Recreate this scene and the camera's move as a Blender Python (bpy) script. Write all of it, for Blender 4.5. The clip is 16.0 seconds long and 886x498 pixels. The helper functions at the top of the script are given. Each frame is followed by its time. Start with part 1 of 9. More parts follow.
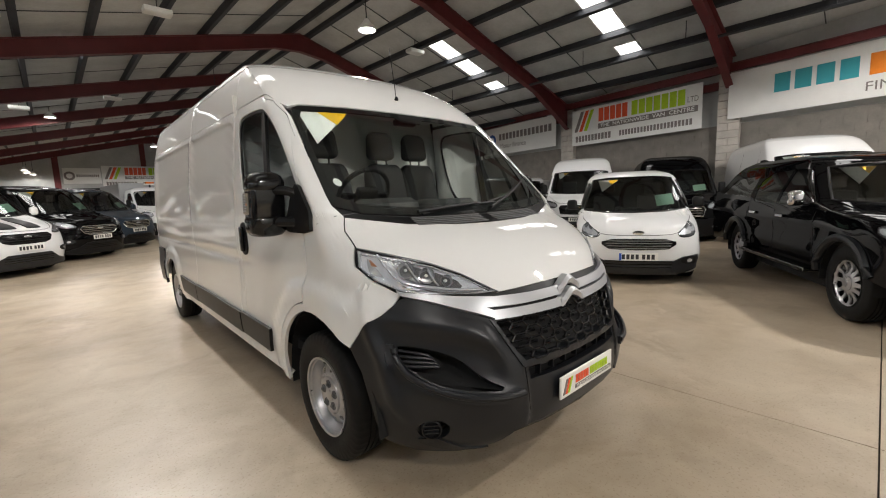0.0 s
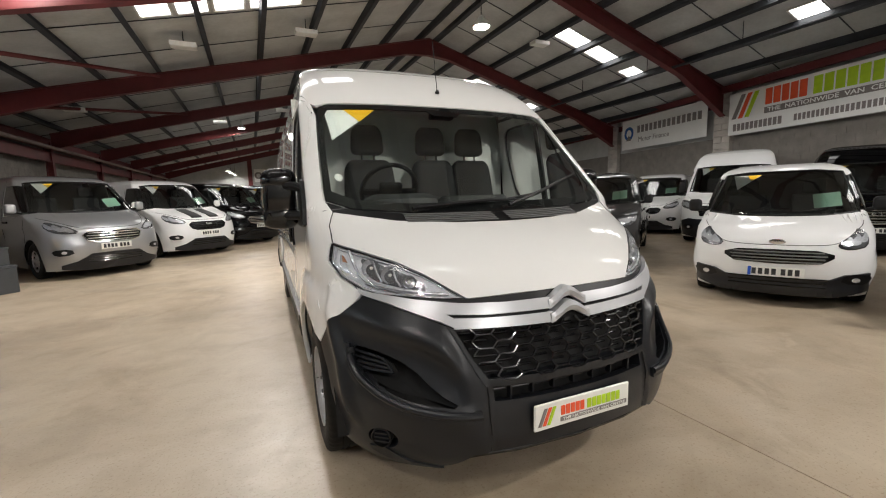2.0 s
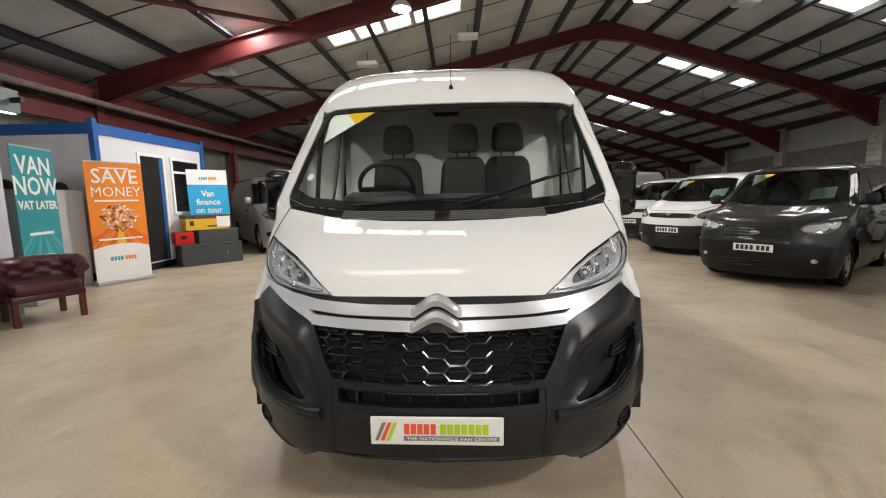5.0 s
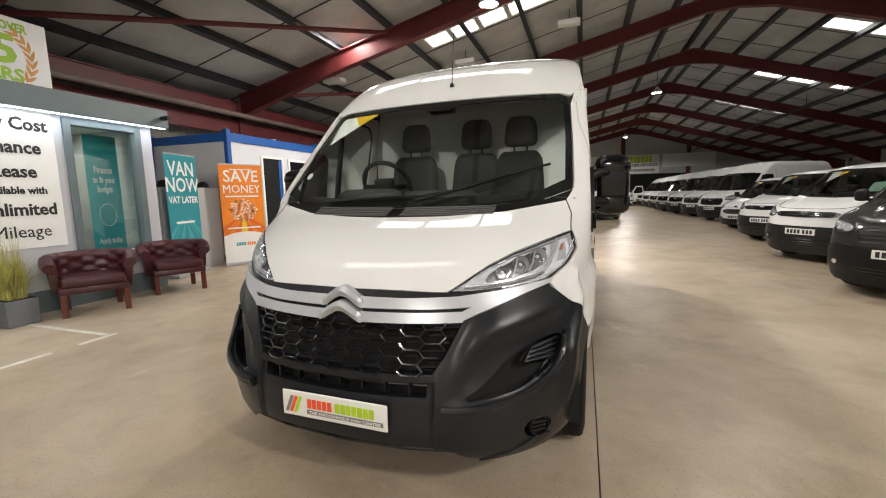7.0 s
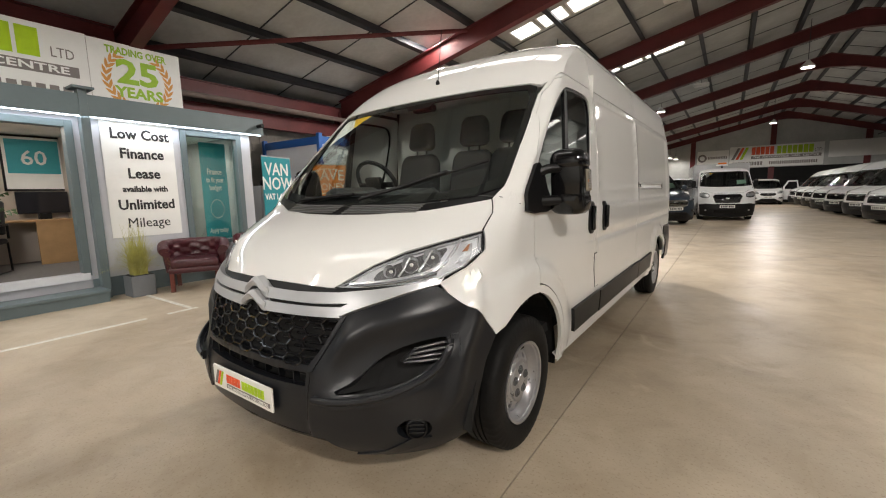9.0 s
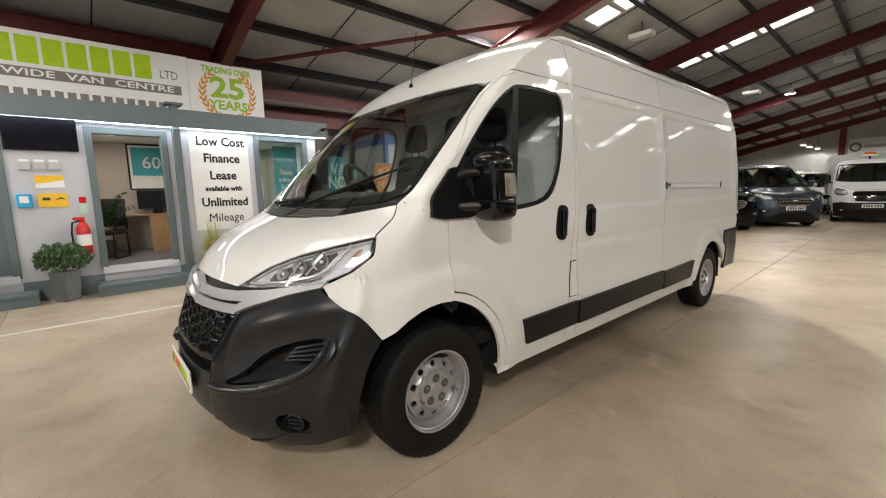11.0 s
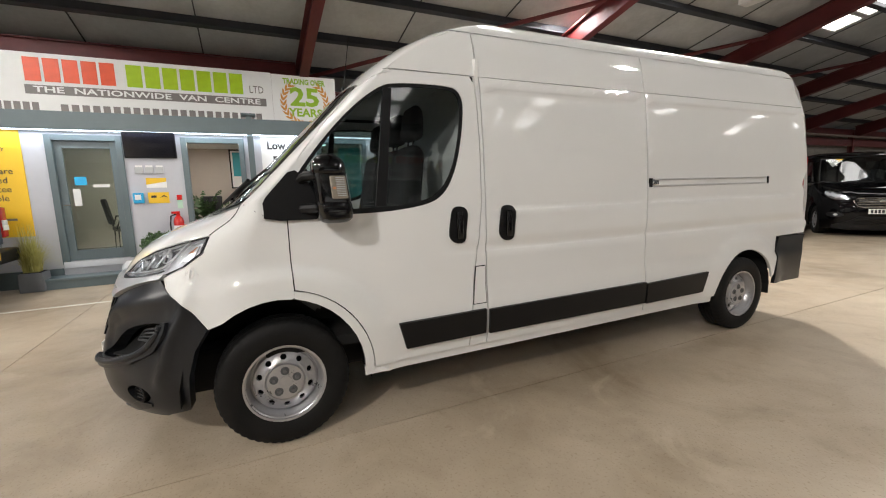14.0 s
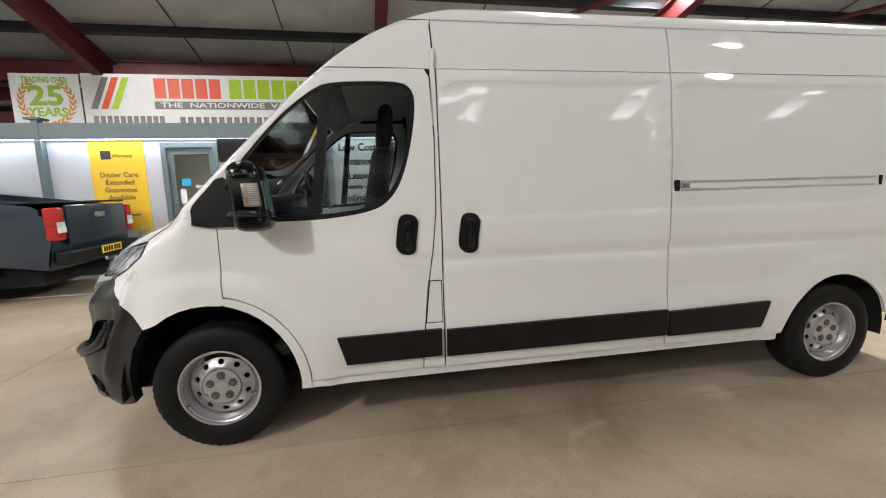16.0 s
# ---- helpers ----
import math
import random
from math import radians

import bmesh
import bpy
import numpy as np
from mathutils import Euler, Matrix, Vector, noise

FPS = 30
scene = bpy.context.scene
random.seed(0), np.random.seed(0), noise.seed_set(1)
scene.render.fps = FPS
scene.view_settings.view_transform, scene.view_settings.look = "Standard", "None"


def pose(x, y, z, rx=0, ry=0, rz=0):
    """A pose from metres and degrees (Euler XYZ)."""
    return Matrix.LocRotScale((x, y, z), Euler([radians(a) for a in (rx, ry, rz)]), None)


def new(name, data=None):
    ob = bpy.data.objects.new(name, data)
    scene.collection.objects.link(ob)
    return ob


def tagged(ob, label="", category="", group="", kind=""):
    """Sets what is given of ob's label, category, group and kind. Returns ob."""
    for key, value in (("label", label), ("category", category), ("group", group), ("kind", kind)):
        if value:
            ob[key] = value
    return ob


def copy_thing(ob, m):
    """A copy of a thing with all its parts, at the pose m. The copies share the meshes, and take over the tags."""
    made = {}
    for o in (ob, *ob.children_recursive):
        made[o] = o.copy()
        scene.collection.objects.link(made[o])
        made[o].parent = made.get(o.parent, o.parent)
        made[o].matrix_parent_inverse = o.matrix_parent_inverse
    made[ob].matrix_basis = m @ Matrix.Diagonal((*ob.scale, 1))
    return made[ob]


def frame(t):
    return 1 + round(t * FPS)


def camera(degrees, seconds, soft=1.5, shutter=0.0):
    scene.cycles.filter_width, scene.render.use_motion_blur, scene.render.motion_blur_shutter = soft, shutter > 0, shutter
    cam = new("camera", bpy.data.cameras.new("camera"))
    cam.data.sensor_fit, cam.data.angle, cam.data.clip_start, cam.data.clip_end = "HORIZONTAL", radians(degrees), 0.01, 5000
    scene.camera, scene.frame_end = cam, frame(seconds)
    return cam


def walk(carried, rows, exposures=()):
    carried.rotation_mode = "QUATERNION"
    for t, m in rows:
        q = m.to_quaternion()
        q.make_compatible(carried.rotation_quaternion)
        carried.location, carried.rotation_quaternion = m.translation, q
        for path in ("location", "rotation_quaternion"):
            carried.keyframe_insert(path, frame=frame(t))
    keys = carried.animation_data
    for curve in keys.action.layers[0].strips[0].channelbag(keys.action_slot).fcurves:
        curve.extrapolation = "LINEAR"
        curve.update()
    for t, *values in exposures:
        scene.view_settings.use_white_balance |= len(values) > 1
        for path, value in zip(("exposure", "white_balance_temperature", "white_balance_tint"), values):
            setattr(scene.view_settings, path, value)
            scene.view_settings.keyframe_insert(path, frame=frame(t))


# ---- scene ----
cam = camera(93.9, 16.0, soft=1.1)
METRES, EYE, TILT, LEAN, TURN = 7.5, 1.435, 0.0, 0.0, -43.2
ROWS = [
    (0.0, 0.0, 0.0, 0.0, -0.27, -7.5, 2.08),
    (0.5, 0.017, 0.0071, -0.0015, 3.32, -7.44, 2.01),
    (1.0, 0.0403, 0.0169, -0.0027, 7.73, -7.36, 1.86),
    (1.5, 0.0662, 0.0276, -0.0039, 13.07, -7.27, 1.74),
    (2.0, 0.0969, 0.0356, -0.0047, 18.56, -7.19, 1.63),
    (2.5, 0.1212, 0.0461, -0.008, 22.87, -7.18, 1.45),
    (3.0, 0.1477, 0.0648, -0.0064, 27.96, -7.18, 1.44),
    (3.5, 0.1711, 0.0807, -0.0074, 31.64, -7.17, 1.31),
    (4.0, 0.1999, 0.0974, -0.0068, 36.17, -7.19, 1.27),
    (6.5, 0.3126, 0.1996, -0.0076, 57.71, -7.4, 1.1),
    (7.0, 0.3265, 0.2307, -0.0078, 61.85, -7.46, 1.22),
    (7.5, 0.34, 0.2596, -0.0082, 64.9, -7.51, 1.15),
    (8.0, 0.3556, 0.2925, -0.0087, 68.79, -7.55, 1.18),
    (8.5, 0.3672, 0.3205, -0.0099, 72.75, -7.54, 1.14),
    (9.0, 0.3719, 0.3531, -0.0091, 77.7, -7.6, 1.26),
    (9.5, 0.3752, 0.3832, -0.0089, 81.47, -7.64, 1.18),
    (12.0, 0.3859, 0.5456, -0.0035, 96.67, -8.0, 1.48),
    (12.5, 0.3843, 0.5779, -0.0037, 99.03, -8.02, 1.49),
    (13.0, 0.3739, 0.6095, -0.005, 101.97, -8.08, 1.55),
    (13.5, 0.363, 0.6392, -0.0044, 104.66, -8.11, 1.56),
    (14.0, 0.3471, 0.6701, -0.0054, 107.88, -8.12, 1.6),
    (14.5, 0.3304, 0.6973, -0.0056, 110.67, -8.1, 1.55),
    (15.0, 0.305, 0.7198, -0.0047, 114.52, -8.14, 1.64),
    (15.5, 0.2821, 0.741, -0.0025, 118.06, -8.17, 1.6),
    (16.0, 0.261, 0.7682, -0.002, 122.87, -8.12, 1.63),
]
walk(cam, [(t, pose(0, 0, EYE, TILT, LEAN, TURN) @ pose(METRES * x, METRES * y, METRES * z, 90 + pitch, roll, yaw)) for t, x, y, z, yaw, pitch, roll in ROWS],
     exposures=[(0.0, 0.14, 6350, 10), (4.0, 0.14, 6350, 10), (7.0, 0.15, 6500, 10), (10.0, 0.18, 6550, 10), (13.0, 0.24, 6420, 10), (16.0, 0.34, 6150, 10)])

# ---- hall dimensions ----
RIDGE_X, RIDGE_Z = 7.3, 7.6
SLOPE_L, SLOPE_R = 0.235, 0.30
WALL_L = -6.6
Y_BACK, Y_FAR = -9.0, 46.5
BAY = 5.85
PORTALS = [9.15 + BAY * k for k in range(-3, 7)]


def wall_r(y):
    return 16.1 + 0.18 * (y - 9.15)


def roof_z(x):
    return RIDGE_Z - (RIDGE_X - x) * SLOPE_L if x < RIDGE_X else RIDGE_Z - (x - RIDGE_X) * SLOPE_R


# ---- light ----
world = bpy.data.worlds.new("world")
scene.world = world
world.use_nodes = True
sky = world.node_tree.nodes.new("ShaderNodeTexSky")
sky.sky_type = "NISHITA"
sky.sun_disc = False
sky.sun_elevation, sky.sun_rotation = radians(35), radians(120)
world.node_tree.nodes["Background"].inputs["Strength"].default_value = 0.05
world.node_tree.links.new(sky.outputs[0], world.node_tree.nodes["Background"].inputs["Color"])


def area_lamp(name, m, sx, sy, watts, color):
    data = bpy.data.lights.new(name, "AREA")
    data.shape, data.size, data.size_y, data.energy, data.color = "RECTANGLE", sx, sy, watts, color
    ob = new(name, data)
    ob.matrix_world = m
    return ob


def wide_lamp(name, place, radius, watts, color):
    """A hanging lamp that shines down and to all sides below its shade."""
    data = bpy.data.lights.new(name, "SPOT")
    data.spot_size, data.spot_blend = radians(170), 0.12
    data.shadow_soft_size, data.energy, data.color = radius, watts, color
    ob = new(name, data)
    ob.location = place
    return ob


# ---- materials ----
def material(name, color, rough=0.5, metal=0.0, noise_scale=8.0, amount=0.12, bump=0.0, bump_scale=120.0, coat=0.0,
             emission=0.0, spec=0.5, rough_amount=0.0, object_random=0.0):
    """A painted, plastic or metal surface with variation at two scales."""
    m = bpy.data.materials.new(name)
    m.use_nodes = True
    nt = m.node_tree
    b = nt.nodes["Principled BSDF"]
    b.inputs["Roughness"].default_value = rough
    b.inputs["Metallic"].default_value = metal
    b.inputs["Specular IOR Level"].default_value = spec
    b.inputs["Coat Weight"].default_value = coat
    b.inputs["Coat Roughness"].default_value = 0.03
    co = nt.nodes.new("ShaderNodeTexCoord")
    n1 = nt.nodes.new("ShaderNodeTexNoise")
    n1.inputs["Scale"].default_value = noise_scale
    n1.inputs["Detail"].default_value = 5
    n2 = nt.nodes.new("ShaderNodeTexNoise")
    n2.inputs["Scale"].default_value = noise_scale * 9
    n2.inputs["Detail"].default_value = 3
    add = nt.nodes.new("ShaderNodeMath")
    add.operation = "MULTIPLY_ADD"
    add.inputs[1].default_value = 0.35
    nt.links.new(co.outputs["Object"], n1.inputs["Vector"])
    nt.links.new(co.outputs["Object"], n2.inputs["Vector"])
    nt.links.new(n2.outputs["Fac"], add.inputs[0])
    nt.links.new(n1.outputs["Fac"], add.inputs[2])
    ramp = nt.nodes.new("ShaderNodeMapRange")
    ramp.inputs["From Min"].default_value, ramp.inputs["From Max"].default_value = 0.35, 1.0
    ramp.inputs["To Min"].default_value, ramp.inputs["To Max"].default_value = 1 - amount, 1 + amount
    nt.links.new(add.outputs[0], ramp.inputs["Value"])
    value = ramp.outputs[0]
    if object_random:
        info = nt.nodes.new("ShaderNodeObjectInfo")
        r = nt.nodes.new("ShaderNodeMapRange")
        r.inputs["To Min"].default_value, r.inputs["To Max"].default_value = 1 - object_random, 1 + object_random
        nt.links.new(info.outputs["Random"], r.inputs["Value"])
        mu = nt.nodes.new("ShaderNodeMath")
        mu.operation = "MULTIPLY"
        nt.links.new(value, mu.inputs[0])
        nt.links.new(r.outputs[0], mu.inputs[1])
        value = mu.outputs[0]
    mix = nt.nodes.new("ShaderNodeVectorMath")
    mix.operation = "SCALE"
    mix.inputs[0].default_value = color
    nt.links.new(value, mix.inputs["Scale"])
    nt.links.new(mix.outputs[0], b.inputs["Base Color"])
    if rough_amount:
        rr = nt.nodes.new("ShaderNodeMapRange")
        rr.inputs["From Min"].default_value, rr.inputs["From Max"].default_value = 0.4, 0.95
        rr.inputs["To Min"].default_value, rr.inputs["To Max"].default_value = max(0, rough - rough_amount), rough + rough_amount
        nt.links.new(add.outputs[0], rr.inputs["Value"])
        nt.links.new(rr.outputs[0], b.inputs["Roughness"])
    if bump:
        n3 = nt.nodes.new("ShaderNodeTexNoise")
        n3.inputs["Scale"].default_value = bump_scale
        n3.inputs["Detail"].default_value = 4
        nt.links.new(co.outputs["Object"], n3.inputs["Vector"])
        bp = nt.nodes.new("ShaderNodeBump")
        bp.inputs["Strength"].default_value = bump
        bp.inputs["Distance"].default_value = 0.01
        nt.links.new(n3.outputs["Fac"], bp.inputs["Height"])
        nt.links.new(bp.outputs[0], b.inputs["Normal"])
    if emission:
        b.inputs["Emission Color"].default_value = (*color, 1)
        b.inputs["Emission Strength"].default_value = emission
    return m


def glass_material(name, tint, gloss=1.0):
    """Thin glass: clear or tinted, with a Fresnel reflection."""
    m = bpy.data.materials.new(name)
    m.use_nodes = True
    nt = m.node_tree
    nt.nodes.remove(nt.nodes["Principled BSDF"])
    tr = nt.nodes.new("ShaderNodeBsdfTransparent")
    tr.inputs["Color"].default_value = (*tint, 1)
    gl = nt.nodes.new("ShaderNodeBsdfGlossy")
    gl.inputs["Roughness"].default_value = 0.02
    fr = nt.nodes.new("ShaderNodeFresnel")
    fr.inputs["IOR"].default_value = 1.5
    mu = nt.nodes.new("ShaderNodeMath")
    mu.operation = "MULTIPLY"
    mu.inputs[1].default_value = gloss
    mix = nt.nodes.new("ShaderNodeMixShader")
    nt.links.new(fr.outputs[0], mu.inputs[0])
    nt.links.new(mu.outputs[0], mix.inputs["Fac"])
    nt.links.new(tr.outputs[0], mix.inputs[1])
    nt.links.new(gl.outputs[0], mix.inputs[2])
    nt.links.new(mix.outputs[0], nt.nodes["Material Output"].inputs["Surface"])
    return m


def floor_material():
    m = bpy.data.materials.new("polished_concrete")
    m.use_nodes = True
    nt = m.node_tree
    b = nt.nodes["Principled BSDF"]
    geo = nt.nodes.new("ShaderNodeNewGeometry")

    def tex(scale, detail, rough=0.55, stretch=(1, 1, 1), distort=0.0):
        mp = nt.nodes.new("ShaderNodeMapping")
        mp.inputs["Scale"].default_value = stretch
        nt.links.new(geo.outputs["Position"], mp.inputs["Vector"])
        n = nt.nodes.new("ShaderNodeTexNoise")
        n.inputs["Scale"].default_value, n.inputs["Detail"].default_value, n.inputs["Roughness"].default_value = scale, detail, rough
        n.inputs["Distortion"].default_value = distort
        nt.links.new(mp.outputs[0], n.inputs["Vector"])
        return n.outputs["Fac"]

    def ramp(src, stops):
        r = nt.nodes.new("ShaderNodeValToRGB")
        while len(r.color_ramp.elements) < len(stops):
            r.color_ramp.elements.new(0.5)
        for e, (p, c) in zip(r.color_ramp.elements, stops):
            e.position, e.color = p, (*c, 1)
        nt.links.new(src, r.inputs[0])
        return r.outputs[0]

    def mul(a, c, fac=1.0):
        x = nt.nodes.new("ShaderNodeMix")
        x.data_type, x.blend_type = "RGBA", "MULTIPLY"
        x.inputs["Factor"].default_value = fac
        nt.links.new(a, x.inputs["A"])
        nt.links.new(c, x.inputs["B"])
        return x.outputs["Result"]

    base = ramp(tex(0.38, 5), [(0.30, (0.37, 0.303, 0.222)), (0.50, (0.50, 0.417, 0.312)), (0.70, (0.585, 0.50, 0.387))])
    patch = ramp(tex(0.95, 4, 0.5, (1, 1, 1), 0.8), [(0.36, (0.86, 0.84, 0.81)), (0.50, (0.96, 0.95, 0.94)), (0.60, (1.0, 1.0, 1.0)), (0.74, (1.0, 0.985, 0.95))])
    cloud = ramp(tex(2.6, 7, 0.65, distort=0.6), [(0.30, (0.86, 0.835, 0.80)), (0.55, (1, 1, 1)), (0.72, (1.0, 0.98, 0.95))])
    stain = ramp(tex(0.8, 6, 0.6, (1, 1, 1), 1.2), [(0.30, (0.66, 0.62, 0.58)), (0.36, (0.84, 0.82, 0.79)), (0.43, (1, 1, 1))])
    pale = ramp(tex(1.7, 6, 0.62, (1, 1, 1), 0.8), [(0.60, (0, 0, 0)), (0.70, (1, 1, 1))])
    speck = ramp(tex(70, 2, 0.5), [(0.30, (0.70, 0.66, 0.60)), (0.42, (1, 1, 1))])
    scuff = ramp(tex(3.2, 5, 0.6, (1.4, 0.9, 1)), [(0.62, (1, 1, 1)), (0.78, (0.80, 0.78, 0.76))])
    crumb = ramp(tex(9.0, 4, 0.7), [(0.28, (0.72, 0.68, 0.63)), (0.36, (1, 1, 1))])
    c = mul(mul(mul(mul(mul(mul(base, patch), cloud), stain, 0.7), speck, 0.7), scuff, 0.5), crumb, 0.6)
    worn = nt.nodes.new("ShaderNodeMix")
    worn.data_type, worn.blend_type = "RGBA", "MIX"
    worn.inputs["B"].default_value = (0.62, 0.53, 0.41, 1)
    fac = nt.nodes.new("ShaderNodeMath")
    fac.operation = "MULTIPLY"
    fac.inputs[1].default_value = 0.35
    nt.links.new(pale, fac.inputs[0])
    nt.links.new(fac.outputs[0], worn.inputs["Factor"])
    nt.links.new(c, worn.inputs["A"])
    c = worn.outputs["Result"]
    nt.links.new(c, b.inputs["Base Color"])
    rr = nt.nodes.new("ShaderNodeMapRange")
    rr.inputs["From Min"].default_value, rr.inputs["From Max"].default_value = 0.3, 0.7
    rr.inputs["To Min"].default_value, rr.inputs["To Max"].default_value = 0.30, 0.52
    nt.links.new(tex(2.2, 7, 0.65), rr.inputs["Value"])
    nt.links.new(rr.outputs[0], b.inputs["Roughness"])
    bp = nt.nodes.new("ShaderNodeBump")
    bp.inputs["Strength"].default_value, bp.inputs["Distance"].default_value = 0.12, 0.01
    nt.links.new(tex(24, 6, 0.6), bp.inputs["Height"])
    nt.links.new(bp.outputs[0], b.inputs["Normal"])
    return m


FLOOR = floor_material()
DARK_JOINT = material("joint_dirt", (0.06, 0.05, 0.04), 0.9)
BLOCK = material("concrete_block", (0.20, 0.185, 0.165), 0.9, noise_scale=3, amount=0.25, bump=0.5, bump_scale=60, object_random=0.12)
BLOCK_LIGHT = material("pier_block", (0.46, 0.43, 0.39), 0.9, noise_scale=3, amount=0.2, bump=0.5, bump_scale=60, object_random=0.1)
ROOF = material("roof_sheet", (0.50, 0.51, 0.50), 0.8, noise_scale=1.2, amount=0.22, bump=0.2, bump_scale=15)
CLAD = material("wall_cladding", (0.44, 0.45, 0.44), 0.8, noise_scale=1.0, amount=0.2)
RED_STEEL = material("red_oxide_steel", (0.115, 0.016, 0.017), 0.55, noise_scale=2.0, amount=0.3)
PURLIN = material("dark_purlin_steel", (0.028, 0.031, 0.038), 0.6, noise_scale=3, amount=0.3)
PIPE = material("dusty_pipe", (0.17, 0.13, 0.11), 0.6, noise_scale=3, amount=0.3)
SKYLIGHT = material("skylight_glow", (1.0, 0.97, 0.92), 0.6, emission=3.2)
LAMP_GLOW = material("lamp_glow", (1.0, 0.95, 0.86), 0.5, emission=40.0)
LED_GLOW = material("led_glow", (0.80, 0.90, 1.0), 0.5, emission=4.0)
TUBE_BODY = material("white_steel", (0.75, 0.75, 0.72), 0.5, noise_scale=4)
WHITE_VAN = material("white_van_paint", (0.765, 0.765, 0.75), 0.5, spec=0.05, noise_scale=0.8, amount=0.02, coat=1.0)
WHITE_PAINT = material("bright_white_paint", (0.75, 0.755, 0.755), 0.5, spec=0.05, noise_scale=0.8, amount=0.03, coat=1.0)
SILVER_PAINT = material("silver_metallic_paint", (0.40, 0.41, 0.42), 0.3, metal=0.6, noise_scale=1, amount=0.05, coat=1.0)
BLACK_PAINT = material("black_paint", (0.002, 0.002, 0.0024), 0.5, spec=0.0, noise_scale=1, amount=0.1, coat=0.5)
BLUE_PAINT = material("dark_blue_paint", (0.022, 0.036, 0.055), 0.4, spec=0.2, metal=0.2, noise_scale=1, amount=0.06, coat=1.0)
GREY_PAINT = material("dark_grey_paint", (0.028, 0.027, 0.027), 0.35, spec=0.2, metal=0.3, noise_scale=1, amount=0.06, coat=1.0)
PLASTIC = material("dark_grey_plastic", (0.0100, 0.0110, 0.0135), 0.33, spec=0.42, noise_scale=4, amount=0.10, bump=0.04, bump_scale=420)
PLASTIC_BLACK = material("black_plastic", (0.005, 0.005, 0.0055), 0.45, spec=0.3, noise_scale=5, amount=0.15)
GLOSS_BLACK = material("gloss_black_plastic", (0.004, 0.004, 0.0045), 0.12, noise_scale=5, amount=0.1)
GRILLE_BLACK = material("grille_plastic", (0.008, 0.008, 0.009), 0.16, noise_scale=5, amount=0.1)
# near black: paints the shade inside hollows and openings, also some dark parts
DARK_VOID = material("shade_and_dark_parts", (0.006, 0.006, 0.006), 0.9, noise_scale=5, amount=0.3)
RUBBER = material("tyre_rubber", (0.0072, 0.007, 0.0068), 0.62, spec=0.22, noise_scale=12, amount=0.25, bump=0.15, bump_scale=90)
SILVER_TRIM = material("satin_silver_trim", (0.50, 0.51, 0.53), 0.36, metal=0.45, noise_scale=4, amount=0.05)
RAIL_METAL = material("bright_rail_metal", (0.52, 0.52, 0.52), 0.35, metal=0.2, noise_scale=6, amount=0.15)
RIM = material("silver_wheel_paint", (0.46, 0.46, 0.475), 0.32, metal=0.7, noise_scale=9, amount=0.14, rough_amount=0.08)
CHROME = material("chrome", (0.82, 0.83, 0.84), 0.12, metal=1.0, noise_scale=4, amount=0.03)
PLATE_WHITE = material("plate_white", (0.78, 0.78, 0.74), 0.35, noise_scale=8, amount=0.04)
PLATE_YELLOW = material("plate_yellow", (0.75, 0.52, 0.03), 0.35, noise_scale=8, amount=0.04)
BLUE_BAND = material("plate_blue", (0.01, 0.08, 0.45), 0.4)
INK = material("black_ink", (0.02, 0.02, 0.022), 0.5)
GREY_INK = material("grey_ink", (0.20, 0.18, 0.17), 0.5)
GLASS = glass_material("clear_glass", (0.90, 0.985, 0.93), 1.5)
GLASS_SIDE = glass_material("side_glass", (0.50, 0.55, 0.54))
GLASS_DARK = glass_material("dark_car_glass", (0.62, 0.66, 0.65), 1.9)
TRIM_DARK = material("dark_cabin_trim", (0.05, 0.05, 0.05), 0.8, noise_scale=4, amount=0.2)
DARK_GREY = material("grey_load_body", (0.10, 0.105, 0.11), 0.5, noise_scale=4, amount=0.15)
LAMP_BOWL = material("lamp_bowl", (0.70, 0.71, 0.74), 0.2, metal=0.0, noise_scale=14, amount=0.25)
LAMP_CHROME = material("lamp_chrome", (0.80, 0.81, 0.83), 0.16, metal=0.55, noise_scale=18, amount=0.2, bump=0.5, bump_scale=26)
LAMP_SMOKE = material("lamp_smoke_trim", (0.17, 0.17, 0.175), 0.2, metal=0.4, noise_scale=10, amount=0.2)
LENS = glass_material("lamp_lens", (0.94, 0.95, 0.96))
AMBER = material("amber_lens", (0.75, 0.20, 0.03), 0.2, noise_scale=20)
AMBER_DULL = material("amber_bulb_cover", (0.40, 0.17, 0.09), 0.25, noise_scale=30, amount=0.3)
TAIL_RED = material("red_tail_lens", (0.42, 0.02, 0.02), 0.15, noise_scale=20)
DASH = material("dashboard_plastic", (0.035, 0.036, 0.037), 0.55, noise_scale=6, amount=0.1)
CLOTH = material("dark_seat_cloth", (0.020, 0.020, 0.021), 0.9, noise_scale=40, amount=0.2, bump=0.3, bump_scale=300)
TRIM_GREY = material("grey_interior_trim", (0.13, 0.13, 0.13), 0.6, noise_scale=6, amount=0.08)
BULKHEAD = material("white_bulkhead", (0.80, 0.80, 0.77), 0.5, noise_scale=2, amount=0.06)
YELLOW = material("warranty_yellow", (0.80, 0.50, 0.02), 0.5, noise_scale=4, amount=0.05)
PAPER = material("white_paper", (0.80, 0.80, 0.78), 0.6, noise_scale=4, amount=0.04)
GREEN_CARD = material("pale_green_card", (0.45, 0.66, 0.52), 0.6, noise_scale=4, amount=0.05)


